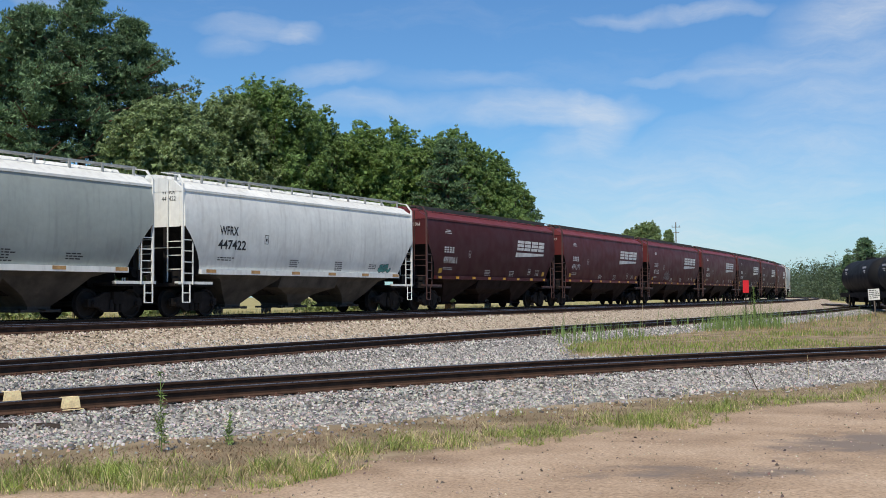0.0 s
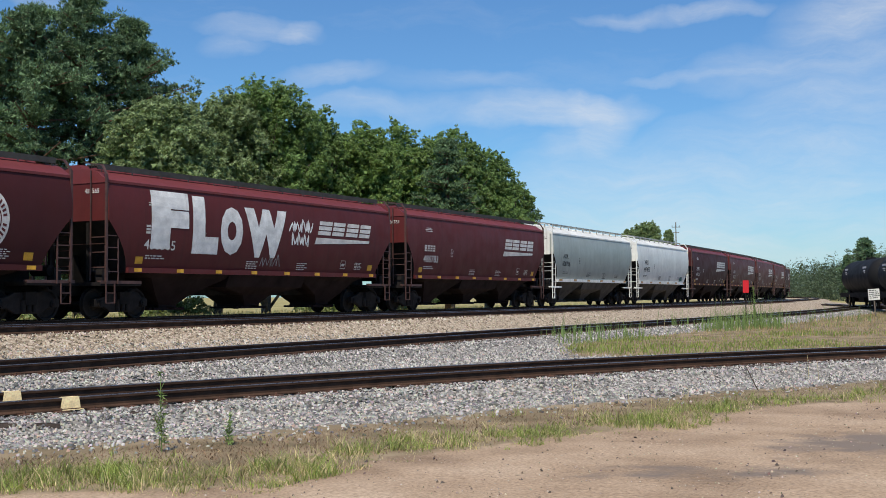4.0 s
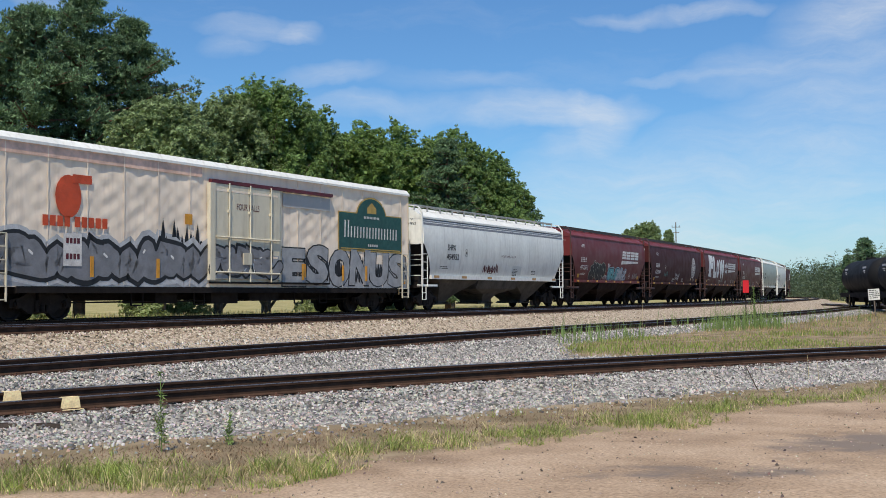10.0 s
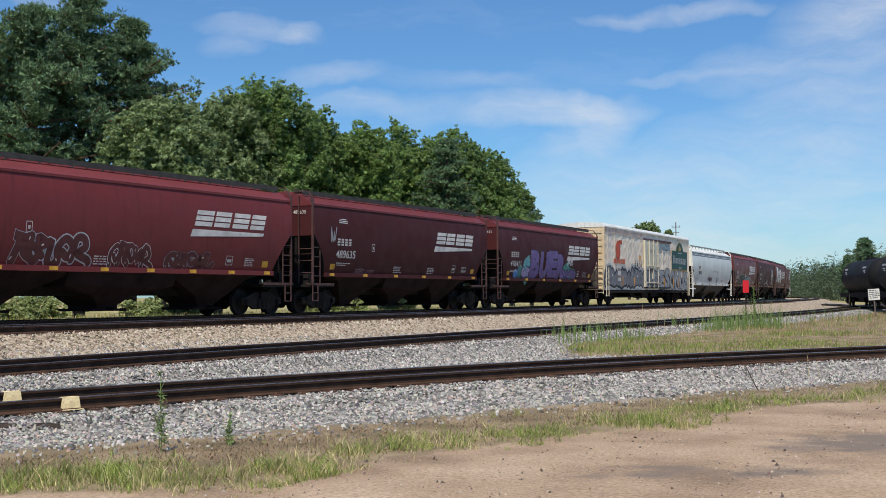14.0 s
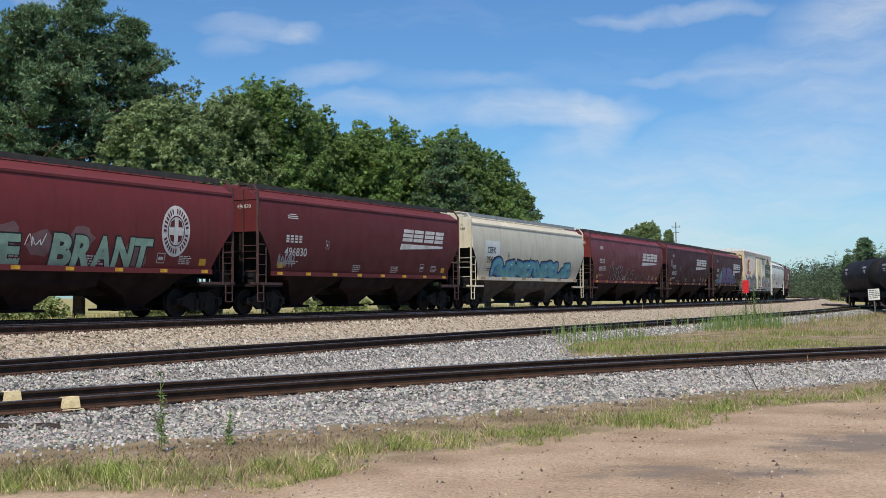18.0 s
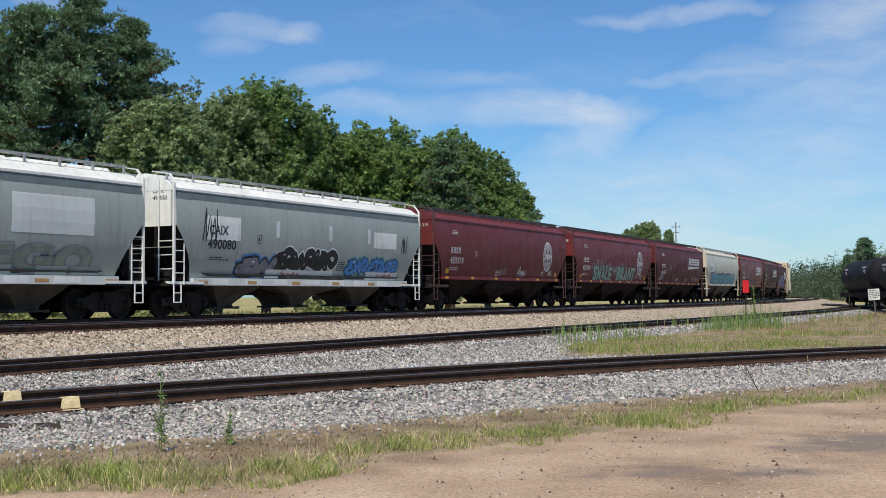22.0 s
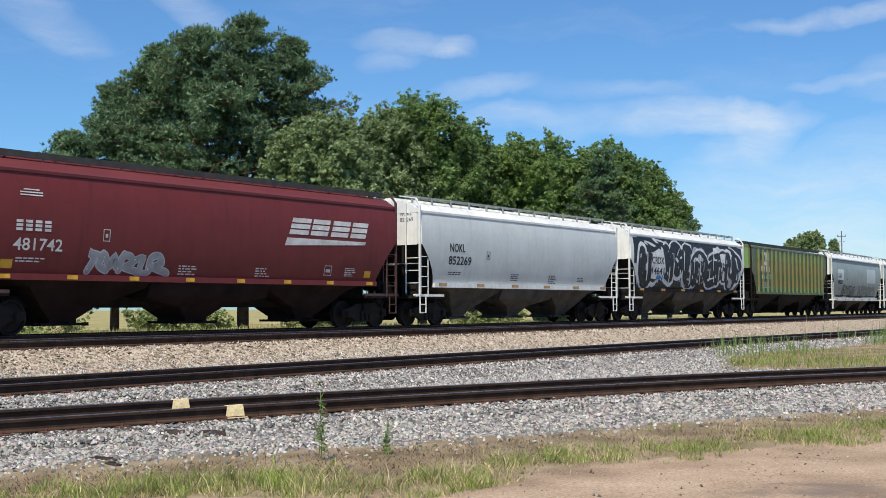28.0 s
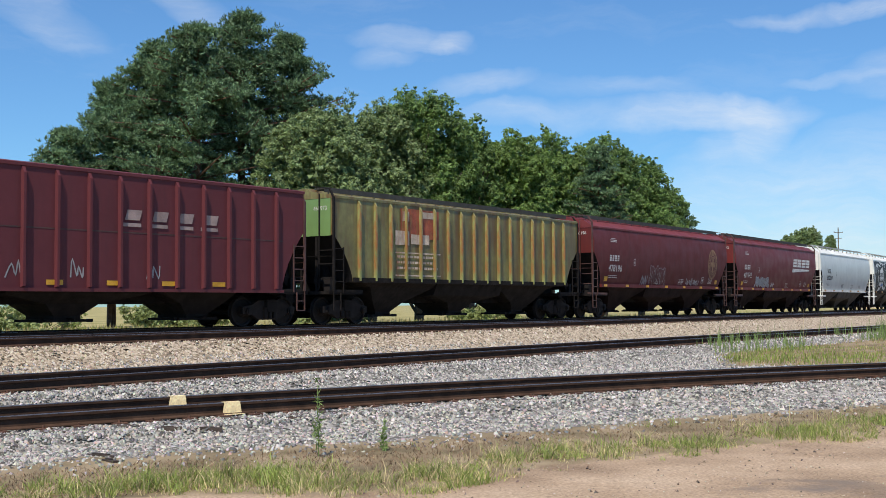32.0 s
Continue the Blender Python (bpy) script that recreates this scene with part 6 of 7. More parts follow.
def by_piece(name, stops, rough=0.9):
    """Stone colours that change from piece to piece."""
    m = bpy.data.materials.new(name)
    m.use_nodes = True
    N, L = m.node_tree.nodes, m.node_tree.links
    b = N["Principled BSDF"]
    b.inputs["Roughness"].default_value = rough
    b.inputs["Specular IOR Level"].default_value = 0.25
    g, r = N.new("ShaderNodeNewGeometry"), N.new("ShaderNodeValToRGB")
    e = r.color_ramp.elements
    while len(e) < len(stops):
        e.new(0.5)
    for el, (p, c) in zip(e, stops):
        el.position, el.color = p, (*c, 1)
    L.new(g.outputs["Random Per Island"], r.inputs[0])
    t, x, c = N.new("ShaderNodeTexNoise"), N.new("ShaderNodeMix"), N.new("ShaderNodeTexCoord")
    L.new(c.outputs["Object"], t.inputs["Vector"])
    t.inputs["Scale"].default_value = 25.0
    x.data_type, x.blend_type = "RGBA", "MULTIPLY"
    x.inputs["Factor"].default_value = 0.6
    L.new(r.outputs[0], x.inputs["A"])
    L.new(t.outputs["Color"], x.inputs["B"])
    mul = N.new("ShaderNodeMix")
    mul.data_type, mul.blend_type = "RGBA", "MULTIPLY"
    mul.inputs["Factor"].default_value = 1.0
    L.new(x.outputs["Result"], mul.inputs["A"])
    mul.inputs["B"].default_value = (1.35, 1.35, 1.35, 1)
    L.new(mul.outputs["Result"], b.inputs["Base Color"])
    return m


STONE_GREY = by_piece("grey_ballast_stone", [(0.0, (0.07, 0.067, 0.062)), (0.25, (0.17, 0.172, 0.172)), (0.55, (0.31, 0.298, 0.278)), (0.85, (0.46, 0.44, 0.41)), (0.93, (0.62, 0.59, 0.55)), (1.0, (0.38, 0.27, 0.22))])
STONE_TAN = by_piece("tan_ballast_stone", [(0.0, (0.11, 0.083, 0.058)), (0.4, (0.29, 0.235, 0.172)), (0.75, (0.43, 0.36, 0.28)), (1.0, (0.58, 0.52, 0.44))])
STONE_DARK = by_piece("pebble", [(0.0, (0.06, 0.05, 0.045)), (0.7, (0.16, 0.12, 0.10)), (1.0, (0.34, 0.29, 0.25))])
CHIP = np.array([(math.cos(a), math.sin(a), -0.5) for a in (math.tau * i / 5 for i in range(5))] + [(0.1, 0.05, 0.75)])
CHIP_F = np.array([(i, (i + 1) % 5, 5) for i in range(5)])
BLOCK = np.array([(math.cos(a) * r, math.sin(a) * r, z) for r, z in ((1.0, -0.5), (0.72, 0.5)) for a in (math.tau * i / 4 for i in range(4))])
BLOCK_F = np.array([(i, (i + 1) % 4, 4 + (i + 1) % 4, 4 + i) for i in range(4)] + [(4, 5, 6, 7)])


def stones(name, X, Y, Z, size, rs, material, label, shape=None):
    """Crushed stones: rough blocks or peaked chips, each one turned, stretched and tilted its own way."""
    n = len(X)
    pts, faces = (CHIP, CHIP_F) if shape is None else (BLOCK, BLOCK_F)
    k = len(pts)
    v = np.repeat(pts[None], n, 0) * rs.uniform(0.7, 1.3, (n, 1, 3)) + rs.uniform(-0.30, 0.30, (n, k, 3))
    v *= (size * rs.uniform(0.6, 1.5, n))[:, None, None]
    a = rs.uniform(0, math.tau, n)
    c, s_ = np.cos(a)[:, None], np.sin(a)[:, None]
    x, y = v[..., 0] * c - v[..., 1] * s_, v[..., 0] * s_ + v[..., 1] * c
    z = v[..., 2] + x * rs.uniform(-.5, .5, (n, 1)) + y * rs.uniform(-.5, .5, (n, 1))
    v = np.stack((x + X[:, None], y + Y[:, None], z + (Z + size * 0.3)[:, None]), 2)
    f = faces[None] + (np.arange(n) * k)[:, None, None]
    return thing(name, quick_mesh(name, v.reshape(-1, 3), f.reshape(-1, faces.shape[1])), material, label, "ballast", kind="stuff")


def spread_points(rs, n, lo, hi, az0=-30.0, az1=22.5, power=1.0):
    """Random plan points in the wedge before the camera, evenly by area, between two depths."""
    a = np.radians(rs.uniform(az0, az1, n))
    r = np.sqrt(rs.uniform(lo ** 2, hi ** 2, n)) if power == 1.0 else lo * (hi / lo) ** rs.uniform(0, 1, n)
    return r * np.tan(a), r


def blades(name, X, Y, Z, height, width, rs, material, label, lean=0.35):
    """Grass: one bent three-cornered blade for each point."""
    n = len(X)
    a = rs.uniform(0, math.tau, n)
    h = height * rs.uniform(0.5, 1.3, n)
    w = width * rs.uniform(0.7, 1.3, n)
    dx, dy = np.cos(a), np.sin(a)
    l = h * rs.uniform(0.05, 1.0, n) * lean
    b = rs.uniform(0, math.tau, n)
    base = np.stack((X, Y, Z - 0.02), 1)
    s = np.stack((dx * w / 2, dy * w / 2, np.zeros(n)), 1)
    mid = base + np.stack((np.cos(b) * l * .35, np.sin(b) * l * .35, h * 0.6), 1)
    tip = base + np.stack((np.cos(b) * l, np.sin(b) * l, h), 1)
    v = np.stack((base - s, base + s, mid + s * .7, mid - s * .7, tip + s * .08, tip - s * .08), 1).reshape(-1, 3)
    i = (np.arange(n) * 6)[:, None]
    f = np.concatenate((i + np.array([0, 1, 2, 3]), i + np.array([3, 2, 4, 5])))
    return thing(name, quick_mesh(name, v, f), material, label, "grass", kind="stuff")


GRASS_GREEN = mat("green_grass", (0.255, 0.315, 0.075), 0.6, vary=0.25, scale=1.2, fine=5, island=0.4, translucent=0.3)
GRASS_DRY = mat("dry_grass", (0.52, 0.43, 0.23), 0.7, vary=0.25, scale=1.2, fine=5, island=0.35, translucent=0.25)
LITTER = mat("dead_litter", (0.20, 0.13, 0.08), 0.9, vary=0.3, island=0.5)
MEADOW_DRY = mat("dry_meadow_grass", (0.42, 0.32, 0.18), 0.7, vary=0.25, scale=1.2, fine=5, island=0.35, translucent=0.25)
WEED_GREEN = mat("weed_leaves", (0.20, 0.29, 0.09), 0.6, vary=0.2, island=0.4, translucent=0.3)


def patchy(X, Y, s, seed):
    return np.array([noise.noise(Vector((x * s + seed, y * s, seed * 1.7))) for x, y in zip(X, Y)])


def build_cover():
    rs = np.random.RandomState(7)
    # grey ballast: shoulder of the near track and the bed between it and the siding
    X, Y = spread_points(rs, 205000, 10.5, 42, power=0)
    Z, d = ground_at(X, Y)
    edge = np.interp(X, (-6, -4.6, -1.9, 7), (3.0, 3.1, 3.7, 4.0)) + rs.exponential(0.32, len(X)) - 0.45
    k = ((d[0] < edge) & (d[1] > -2.8) & (meadow(X, Y, d) < rs.uniform(0.02, 0.98, len(X))))
    k &= ~((np.abs(d[0]) < 0.7) & (rs.uniform(size=len(X)) < 0.5))
    X, Y, Z = X[k], Y[k], Z[k]
    size = (0.0135 + 0.0005 * Y) * rs.uniform(0.55, 1.3, len(X))
    close = Y < 21
    stones("grey_ballast", X[close], Y[close], Z[close], size[close], rs, STONE_GREY, "loose grey crushed-stone ballast beside the rails", "block")
    stones("grey_ballast", X[~close], Y[~close], Z[~close], size[~close], rs, STONE_GREY, "loose grey crushed-stone ballast between the tracks")
    X, Y = spread_points(rs, 90000, 41, 95, 0, 23, power=0)
    Z, d = ground_at(X, Y)
    k = (np.abs(d[1]) < 2.7) & (rs.uniform(size=len(X)) < 0.8)
    stones("grey_ballast", X[k], Y[k], Z[k], 0.036 * rs.uniform(0.6, 1.3, k.sum()), rs, STONE_GREY, "loose grey crushed-stone ballast under the siding")
    # tan ballast of the main lines
    X, Y = spread_points(rs, 130000, 20, 85, power=0)
    Z, d = ground_at(X, Y)
    k = (d[2] < 4.2 + rs.normal(0, .3, len(X))) & (d[3] > -3.2) & (d[1] < -2.0)
    X, Y, Z = X[k], Y[k], Z[k]
    stones("tan_ballast", X, Y, Z, (0.019 + 0.0004 * Y) * rs.uniform(0.6, 1.3, len(X)) * np.clip((90 - Y) / 40, .3, 1), rs, STONE_TAN, "tan crushed-stone ballast on the raised main line bed")
    # pebbles on the road
    X, Y = spread_points(rs, 16000, 9, 26, -18, 23)
    Z, d = ground_at(X, Y)
    k = road_edge(X, Y) < 0.2
    X, Y, Z = X[k], Y[k], Z[k]
    n = len(X) // 9
    stones("road_pebbles", X[:n], Y[:n], Z[:n], 0.010 * rs.uniform(0.4, 1.7, n), rs, STONE_DARK, "small dark pebbles scattered on the dirt road")
    stones("road_grit", X[n:], Y[n:], Z[n:], 0.0055 * rs.uniform(0.4, 1.6, len(X) - n), rs, STONE_TAN, "tan grit scattered on the dirt road")
    # verge between road and ballast: tufts of grass over bare litter
    X, Y = spread_points(rs, 60000, 9, 30, power=0)
    Z, d = ground_at(X, Y)
    e = d[0] - np.interp(X, (-6, -4.6, -1.9, 7), (4.3, 4.4, 4.9, 4.9))
    r = road_edge(X, Y)
    k = (e > -0.7) & (r > -0.45)
    X, Y, Z, r, e = X[k], Y[k], Z[k], r[k], e[k]
    p = patchy(X, Y, 0.7, 3.0) + 0.6 * patchy(X, Y, 2.4, 9.0)
    strip = np.clip(1 - np.abs(r - 0.55) / 0.75, 0, 1)
    thick = np.clip(0.04 + 0.9 * p + 0.85 * strip, 0.02, 1) * np.clip((e + 0.05) / 1.0, 0.05, 1)
    k = rs.uniform(size=len(X)) < thick
    X, Y, Z, r, p, e, strip = X[k], Y[k], Z[k], r[k], p[k], e[k], strip[k]
    m = 9
    j = np.repeat(np.arange(len(X)), m)
    tall = (0.030 + 0.15 * rs.uniform(size=len(X)) ** 4 + 0.045 * np.clip(p, 0, 1) + 0.02 * strip)[j]
    is_green = (rs.uniform(size=len(X)) < np.clip(0.24 + 0.8 * p + 0.6 * strip, 0.10, 0.92))[j]
    ox, oy = rs.normal(0, 0.03, len(j)), rs.normal(0, 0.03, len(j))
    is_green = is_green ^ (rs.uniform(size=len(j)) < 0.12)
    gx, gy, gz = X[j] + ox, Y[j] + oy, Z[j]
    g = is_green
    blades("verge_grass", gx[g], gy[g], gz[g], tall[g], 0.009, rs, GRASS_GREEN, "tufts of short green grass along the dirt road", 1.3)
    blades("dry_verge_grass", gx[~g], gy[~g], gz[~g], tall[~g] * 0.95, 0.008, rs, GRASS_DRY, "tufts of straw-coloured dry grass along the dirt road", 1.4)
    # dead litter lying on the soil between grass and ballast
    X, Y = spread_points(rs, 60000, 9.5, 28, power=0)
    Z, d = ground_at(X, Y)
    e = d[0] - np.interp(X, (-6, -4.6, -1.9, 7), (4.3, 4.4, 4.9, 4.9))
    k = (e > -0.7) & (road_edge(X, Y) > 0.1) & (rs.uniform(size=len(X)) < np.clip(1.2 - 0.6 * e, 0.25, 1))
    blades("dead_litter", X[k], Y[k], Z[k] + 0.02, 0.035, 0.010, rs, LITTER, "brown dead weed litter between ballast and grass", 3.0)
    # patch between the near track and the siding
    X, Y = spread_points(rs, 60000, 30, 110, 0, 23, power=0)
    Z, d = ground_at(X, Y)
    k = meadow(X, Y, d) > rs.uniform(0.05, 0.95, len(X))
    X, Y, Z = X[k], Y[k], Z[k]
    p = patchy(X, Y, 0.25, 5.0)
    green = rs.uniform(size=len(X)) < np.where(Y < 46, np.clip(0.6 + p, .2, .9), 0.2)
    h = np.where(Y < 42, 0.10, 0.15) * (1 + 0.9 * p)
    keep = rs.uniform(size=len(X)) < np.clip((Y - 24) / 12, 0.3, 1) * np.clip(.9 + 1.2 * p, .3, 1)
    X, Y, Z, h, green = X[keep], Y[keep], Z[keep], h[keep], green[keep]
    blades("meadow_grass", X[green], Y[green], Z[green], h[green], 0.026, rs, GRASS_GREEN, "tall green grass between two tracks")
    blades("dry_meadow_grass", X[~green], Y[~green], Z[~green], h[~green], 0.026, rs, MEADOW_DRY, "tall straw-coloured grass between two tracks")
    # field behind the train
    X, Y = spread_points(rs, 70000, 30, 150, -32, 12, power=0)
    Z, d = ground_at(X, Y)
    k = (d[3] < -3.4) & (d[3] > -22)
    X, Y, Z = X[k], Y[k], Z[k]
    green = rs.uniform(size=len(X)) < 0.35
    blades("field_grass", X[green], Y[green], Z[green], 0.42, 0.035, rs, GRASS_GREEN, "uncut green grass behind the train")
    blades("dry_field_grass", X[~green], Y[~green], Z[~green], 0.42, 0.035, rs, GRASS_DRY, "uncut straw-coloured grass behind the train")


build_cover()


def plane_point(px, depth, c=None):
    x, y = toward(px, depth)
    z, _ = ground_at(np.array([x]), np.array([y]))
    return x, y, float(z[0])


def weed(px, depth, height, seed, thin=False):
    rs = np.random.RandomState(seed)
    x, y, z = plane_point(px, depth)
    ob = thing("weed", None, None, "single tall green weed with narrow leaves" if not thin else "thin dry weed stalk", "plant", "weeds by the tracks", m=Matrix.Translation((x, y, z)))
    b = Build()
    tipx = rs.uniform(-.06, .06) * height
    pts = [(0, 0, -.03), (tipx * .3, 0, height * .4), (tipx, 0.01, height)]
    limb(b, pts, 0.007 if not thin else .005, 0.003, 5)
    part("stem", b, GRASS_DRY if thin else WEED_GREEN, ob)
    if not thin:
        n = int(40 * height) + 18
        t = rs.uniform(0.15, 1.0, n)
        C = np.stack((tipx * t ** 1.5, np.zeros(n), t * height), 1)
        R = 0.07 * (1.25 - t) * min(1.0, height) ** .5 + 0.01
        part("leaves", leaf_cloud("leaves", C, R, n * 3, 0.011 + 0.0004 * depth, rs, .9, .3, 5.0, 4, True), WEED_GREEN, ob)


for i, (px, depth, h, thin) in enumerate(((287, 12.6, 0.86, False), (405, 13.2, 0.36, False), (1014, 16.0, 0.50, True), (1110, 16.2, 0.34, True), (1150, 16.6, 0.2, True),
                                           (1428, 22.5, 0.5, True), (1445, 22.8, .36, True), (1136, 43, 1.3, True), (1175, 45, 1.0, True), (1365, 56, 1.2, True), (1500, 60, 1.5, True), (1335, 54, 1.9, False))):
    weed(px, depth, h, 60 + i, thin)


def tall_weeds():
    """Stands of thin upright stalks with narrow leaves between the near track and the siding."""
    rs = np.random.RandomState(21)
    X, Y, H = [], [], []
    for px, depth, n, spread, h in ((1010, 38, 40, .9, .75), (1060, 40, 45, 1.0, .7), (1120, 42, 30, 1.0, .8), (1275, 50, 60, .8, 1.1), (1300, 52, 60, .8, 1.2), (1335, 53, 90, .9, 1.45), (1352, 52, 40, .6, 1.1), (1240, 49, 25, 1.0, .8), (1400, 60, 25, 1.6, .9), (1480, 66, 25, 2.0, 1.0), (1545, 70, 25, 2, 1.0)):
        x, y = toward(px, depth)
        for k in range(n):
            sx, sy, hh = x + rs.normal(0, spread * .6), y + rs.normal(0, spread), h * rs.uniform(.5, 1.2)
            for q in range(4):
                X.append(sx + rs.normal(0, .02))
                Y.append(sy + rs.normal(0, .02))
                H.append(hh * rs.uniform(.35, 1.0))
    X, Y, H = np.array(X), np.array(Y), np.array(H)
    Z, _ = ground_at(X, Y)
    blades("tall_weeds", X, Y, Z, H, 0.018, rs, WEED_GREEN, "stand of tall thin green weeds between the tracks", 0.3)


tall_weeds()


def bush(px, depth, height, width, seed):
    x, y, z = plane_point(px, depth)
    rs = np.random.RandomState(seed)
    ob = thing("bush", None, None, "low rounded green bush in dry grass", "bush", "bushes behind the train", m=Matrix.Translation((x, y, z)))
    C = np.stack((rs.uniform(-.4, .4, 30) * width, rs.uniform(-.4, .4, 30) * width, rs.uniform(.15, .75, 30) * height), 1)
    part("foliage", leaf_cloud("foliage", C, rs.uniform(.14, .24, 30) * height * 1.3, 7000, 0.09, rs, .9), BUSH_LEAF, ob)
    b = Build()
    for i in range(6):
        limb(b, [(0, 0, -.1), tuple(C[i])], 0.03, 0.01, 5)
    part("stem", b, BARK, ob)


for i, (px, d, h, w) in enumerate(((20, 58, 1.5, 3.4), (70, 60, 1.6, 3.0), (-30, 57, 1.5, 3.0), (255, 62, 1.4, 2.6), (330, 70, 1.5, 2.8), (560, 75, 1.4, 3.5), (620, 80, 1.4, 3.0), (-260, 50, 1.8, 4.0), (700, 88, 1.5, 3.5))):
    bush(px, d, h, w, 90 + i)


# ---------------------------------------------------------------- far things
def far_woods():
    rs = np.random.RandomState(12)
    C, R = [], []
    for i in range(240):
        px = rs.uniform(1345, 1760)
        d = rs.uniform(240, 330)
        h = (9.6 + 1.3 * math.sin(px * 0.021) + rs.uniform(-1.5, 2.0)) * (0.85 if px < 1420 else 1.0)
        x, y = toward(px, d)
        for k in range(6):
            C.append((x + rs.normal(0, 2.2), y + rs.normal(0, 2.0), h * rs.uniform(0.08, 0.88)))
            R.append(rs.uniform(1.2, 2.3))
    thing("far_woods", leaf_cloud("far_woods", np.array(C), np.array(R), 120000, 0.22, rs, .9, twigs=20), LEAF_FAR, "belt of mixed green woodland along the horizon", "woods", kind="stuff")


far_woods()
x, y = toward(1530, 255)
pine_tree(x, y, 13.4, 8.0, 51, 9000, 0.25, 0.2)
x, y = toward(1500, 250)
pine_tree(x, y, 9.4, 4.5, 52, 4000, 0.1, 0.2)

WOOD_GREY = mat("weathered_pole_wood", (0.14, 0.12, 0.10), 0.9, vary=0.3)
x, y = toward(1197, 220)
pole = thing("utility_pole", None, None, "distant wooden utility pole with two crossarms", "utility pole", m=Matrix.Translation((x, y, 0)))
part("post", Build().tube((0, 0, -0.5), (0, 0, 15.2), 0.14, 8, 0.09), WOOD_GREY, pole)
part("crossarm", Build().box(-.8, .8, -.05, .05, 14.2, 14.32), WOOD_GREY, pole)
part("crossarm", Build().box(-.6, .6, -.05, .05, 13.2, 13.3), WOOD_GREY, pole)
for k in (-.7, .7):
    part("insulator", Build().tube((k, 0, 14.35), (k, 0, 14.55), 0.05, 6), WOOD_GREY, pole)

FLAG_RED = mat("red_flag_board", (0.62, 0.012, 0.02), 0.5, vary=0.1)
x, y, z = plane_point(1319, 55)
flag = thing("track_sign", None, None, "small red board on a thin steel post in the weeds", "sign", m=Matrix.Translation((x, y, z)))
top = 1.99 - z
part("post", Build().tube((0, 0, -0.1), (0, 0, top), 0.025, 8), STEEL, flag)
part("board", Build().box(-.14, .14, -.035, -.028, top - .28, top + .30), FLAG_RED, flag, "bright red board")

x, y, z = plane_point(1548, 76)
sign = thing("notice_sign", None, None, "small white notice board on a post before the tank cars", "sign", m=Matrix.Translation((x, y, z)) @ Matrix.Rotation(radians(-4), 4, "Y"))
top = 1.58 - z
part("post", Build().box(-.04, .04, -.03, .03, -.1, top), WOOD_GREY, sign)
part("board", Build().box(-.37, .37, -.06, -.035, top - .36, top + .36), WHITE, sign, "white board")
bb = Build()
for i, r in enumerate(bars(-.3, .24, .6, 5, random.Random(3), .05, .12)):
    bb.box(r[0][0], r[1][0], -.068, -.062, top + r[0][1], top + r[2][1])
tagged(part("small_print", bb, LETTER_DARK, sign), kind="stuff")

TANK_BLACK = sheet("black_tank_paint", (0.010, 0.0105, 0.0115), rough=0.75, streak=0.2, spec=0.25)


def tank_car(m):
    car = thing("tank_car", None, None, "black tank car standing on the yard track", "tank car", "parked tank cars", m=m)
    b = Build()
    prof = [(0, -7.4), (0.8, -7.3), (1.3, -7.0), (1.5, -6.6), (1.52, -6.2)]
    prof = prof + [(r, -x) for r, x in prof[::-1]]
    n = 28
    v = [(x, r * math.cos(a), 2.62 + r * math.sin(a)) for a in (math.tau * i / n for i in range(n)) for r, x in prof]
    k = len(prof)
    b.add(v, [(i * k + j, i * k + j + 1, ((i + 1) % n) * k + j + 1, ((i + 1) % n) * k + j) for i in range(n) for j in range(k - 1)])
    part("tank", b.mesh("tank", 40), TANK_BLACK, car)
    part("dome", Build().tube((0, 0, 4.05), (0, 0, 4.32), 0.45, 16), TANK_BLACK, car)
    for sx in (-1, 1):
        part("end_platform", Build().box(min(sx * 6.0, sx * 8.0), max(sx * 6.0, sx * 8.0), -1.45, 1.45, 1.02, 1.12), UNDER, car)
        part("saddle", Build().box(min(sx * 5.2, sx * 6.2), max(sx * 5.2, sx * 6.2), -1.0, 1.0, .9, 1.7), UNDER, car)
        truck_parts(car, sx * 6.0)
        part("coupler", coupler_mesh(17.6, sx), STEEL, car)
        lad = Build()
        for x_ in (7.4, 7.85):
            lad.bar((sx * x_, -1.45, .6), (sx * x_, -1.45, 2.1), .045)
        for q in range(4):
            lad.bar((sx * 7.4, -1.45, .7 + q * .38), (sx * 7.85, -1.45, .7 + q * .38), .03)
        part("ladder", lad, UNDER, car)
    part("centre_sill", Build().box(-7.9, 7.9, -.6, .6, .70, 1.3), UNDER, car)
    for sy in (-1, 1):
        part("side_sill", Build().box(-7.6, 7.6, min(sy * 1.3, sy * 1.48), max(sy * 1.3, sy * 1.48), .82, 1.22), UNDER, car)
    part("outlet_box", Build().box(-1.4, 1.4, -.9, .9, .38, .95), UNDER, car)
    hr = Build().tube((-7.4, -1.56, 2.2), (7.4, -1.56, 2.2), .025, 6)
    part("grab_rail", hr, UNDER, car)
    pr = Build()
    for row, (z, w, h) in enumerate(((3.25, 1.6, .16), (3.0, 1.0, .09), (2.85, .6, .08))):
        for side in (-1, 1):
            yy = math.sqrt(1.53 ** 2 - (z - 2.62) ** 2)
            for x0 in (-5.4, 3.6):
                for i in range(int(w / .2)):
                    pr.box(x0 + i * .2, x0 + i * .2 + .15, min(side * yy, side * (yy + .02)), max(side * yy, side * (yy + .02)), z, z + h)
    tagged(part("small_print", pr, LETTER, car), kind="stuff")
    return car


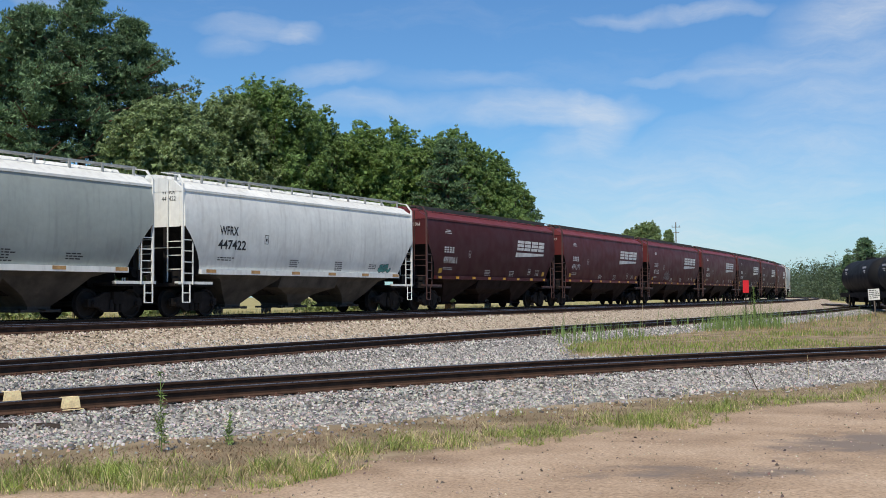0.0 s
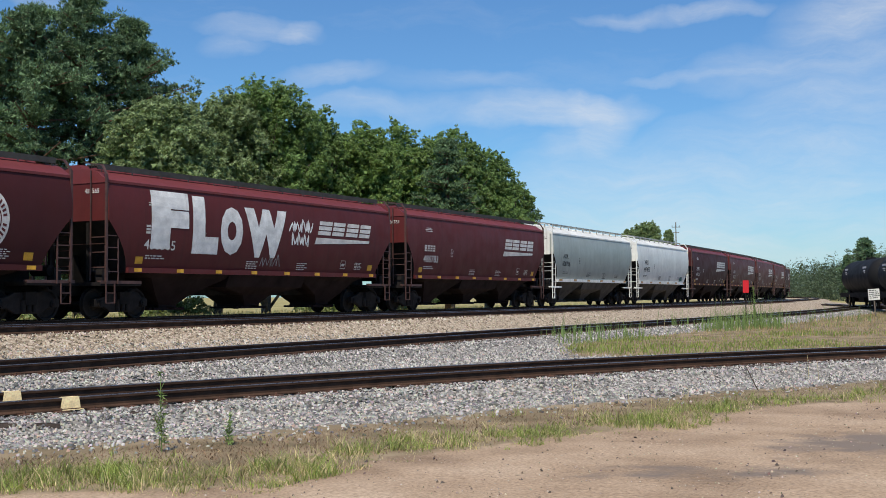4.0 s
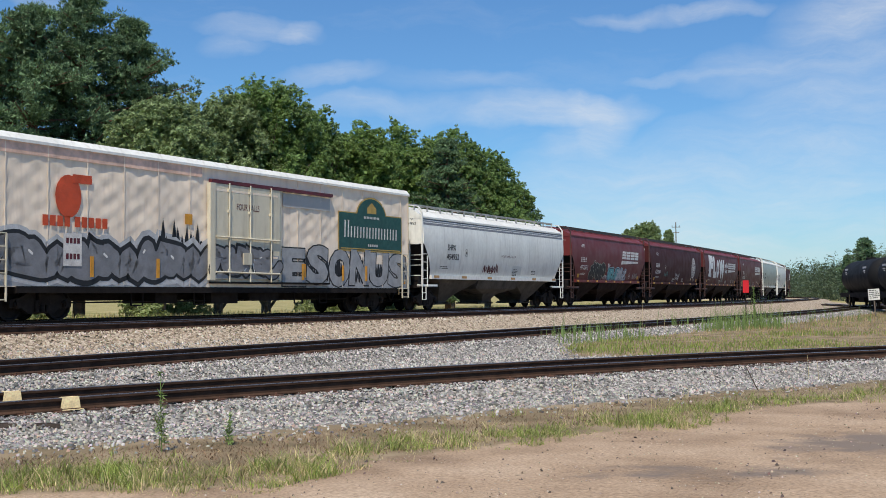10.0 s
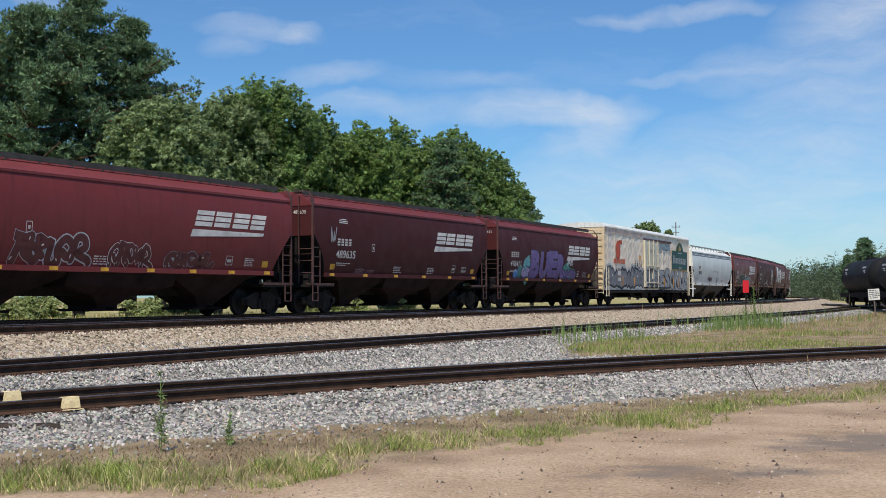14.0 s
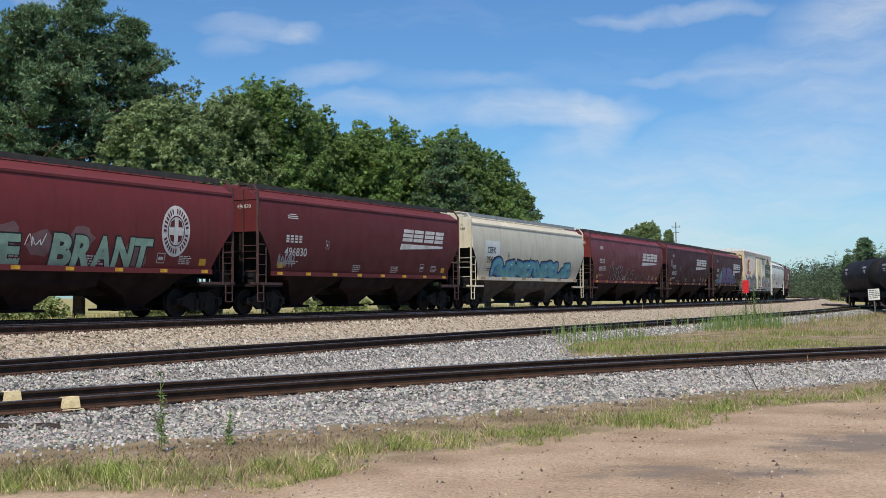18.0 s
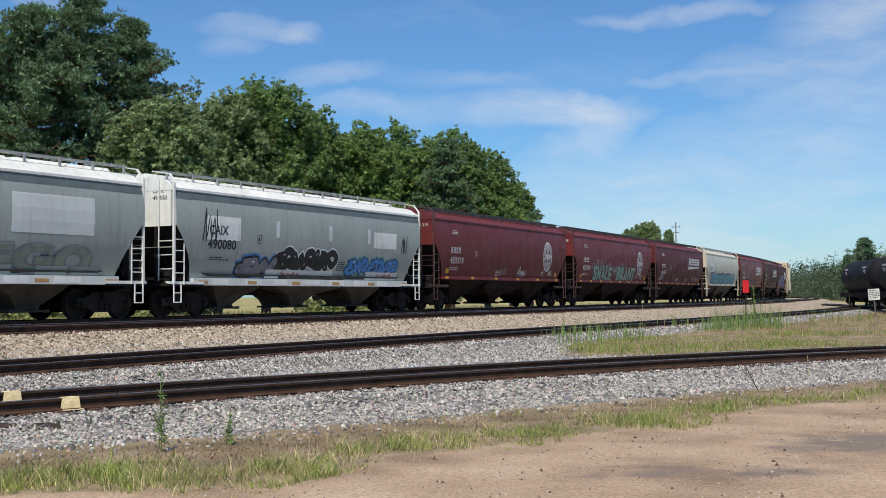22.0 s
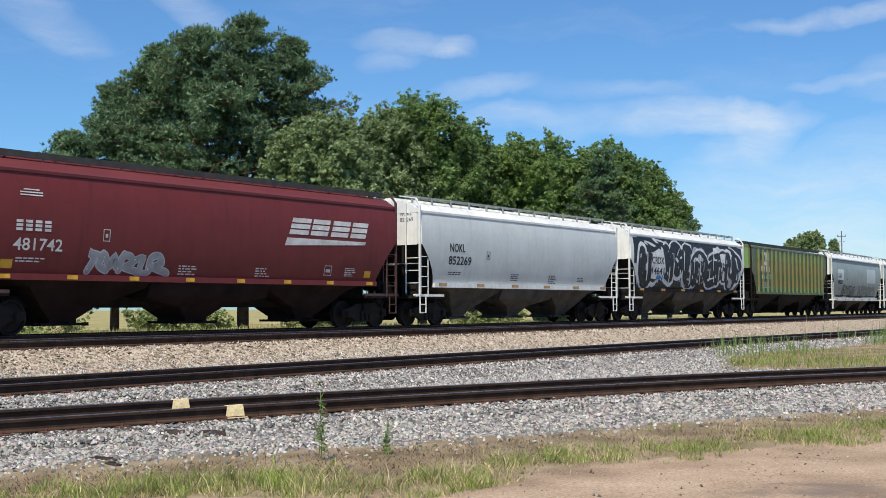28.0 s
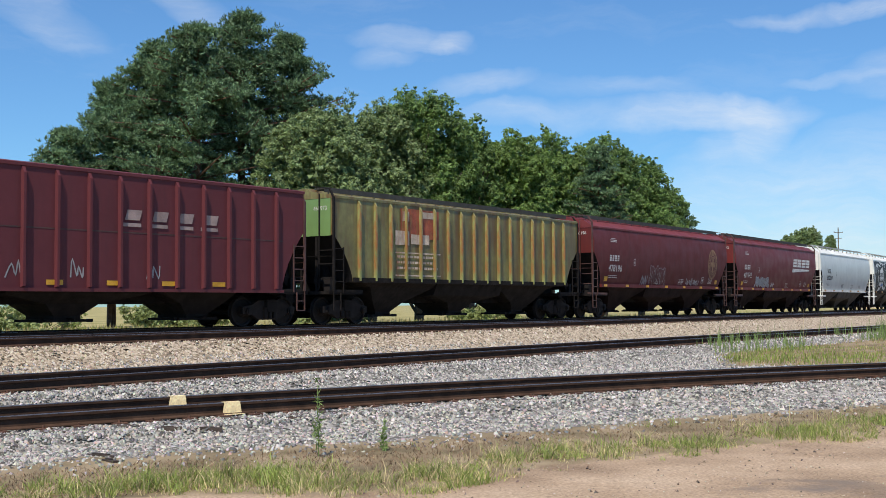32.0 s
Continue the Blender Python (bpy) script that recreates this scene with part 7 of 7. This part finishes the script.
u = Vector((0.17, 0.985, 0)).normalized()
for far_end in ((39.2, 112.0), (36.0, 94.2), (32.8, 76.4)):
    c = Vector((*far_end, RAIL_SIDING)) - u * 8.6
    tank_car(Matrix.Translation(c) @ Matrix.Rotation(math.atan2(u.y, u.x), 4, "Z"))
yard = thing("track_yard", None, None, "dark rails under the parked tank cars", "railway track", kind="structure")
line = np.array([(39.6 + u.x * s, 112 + u.y * s, math.atan2(u.y, u.x)) for s in range(-75, 60)])
for side in (-.7525, .7525):
    part("rail", rail_mesh(line, RAIL_SIDING, side, lambda p: True, None), None, yard)

# yellow paint on the near track
PAINT_YELLOW = mat("faded_yellow_paint", (0.95, 0.76, 0.42), 0.6, vary=0.3, scale=8)


def rail_paint(px, side, lo):
    """A paint mark on the near track's rail, where the sight line of a picture column meets it."""
    ln = shifted(LINE_1, side)
    i = np.arange(len(ln))
    f = np.arange(0, len(ln) - 1, 0.02)
    x, y, a = (np.interp(f, i, ln[:, c]) for c in range(3))
    ok = (y > 6) & (y < 60)
    k = np.where(ok, np.abs(x / np.maximum(y, 1) - (px - 784) / 2080), 9).argmin()
    n = Matrix.Translation((x[k], y[k], RAIL_NEAR)) @ Matrix.Rotation(a[k], 4, "Z")
    b = Build().prism([(-.15, lo), (.15, lo), (.12, .004), (-.12, .004)], -.041, -.038)
    b.box(-.13, .13, -.041, .04, .002, .005)
    b.box(-.17, .17, -.085, -.041, lo, lo + .012)
    thing("rail_paint_mark", b, PAINT_YELLOW, "faded yellow paint mark across a rail", "paint mark", "yellow marks on the near track", m=n)


rail_paint(125, .7525, -.17)
rail_paint(22, -.7525, -.17)

# loose things on the ballast
rs_ = random.Random(8)
for px, depth, l, turn in ((82, 14.5, 0.34, 20), (8, 14.2, 0.3, 28), (240, 15.6, 0.2, 15), (-120, 12.4, 0.4, -25), (-105, 12.0, 0.25, -40)):
    x, y, z = plane_point(px, depth)
    b = Build().box(-l / 2, l / 2, -0.035, 0.035, -0.03, 0.025).box(-l / 2 + .05, l / 2 - .1, -0.02, 0.02, 0.025, 0.04)
    thing("wood_scrap", b, TIE_WOOD, "splintered dark piece of old tie on the ballast", "wood scrap", "wood scraps by the near track", m=Matrix.Translation((x, y, z)) @ Matrix.Rotation(radians(turn), 4, "Z"))
x, y, z = plane_point(185, 31.5)
thing("stick", Build().tube((-.8, .1, .03), (.75, -.1, .05), .035, 6, .02), BARK, "dark fallen stick on the tan ballast slope", "stick", m=Matrix.Translation((x, y, z + .03)))
x, y, z = plane_point(1330, 20.6)
thing("dead_stalk", Build().tube((.1, 0, -.05), (-.13, 0, .42), .012, 6, .006), BARK, "leaning dead brown stalk in the verge", "plant", m=Matrix.Translation((x, y, z)))


motions()
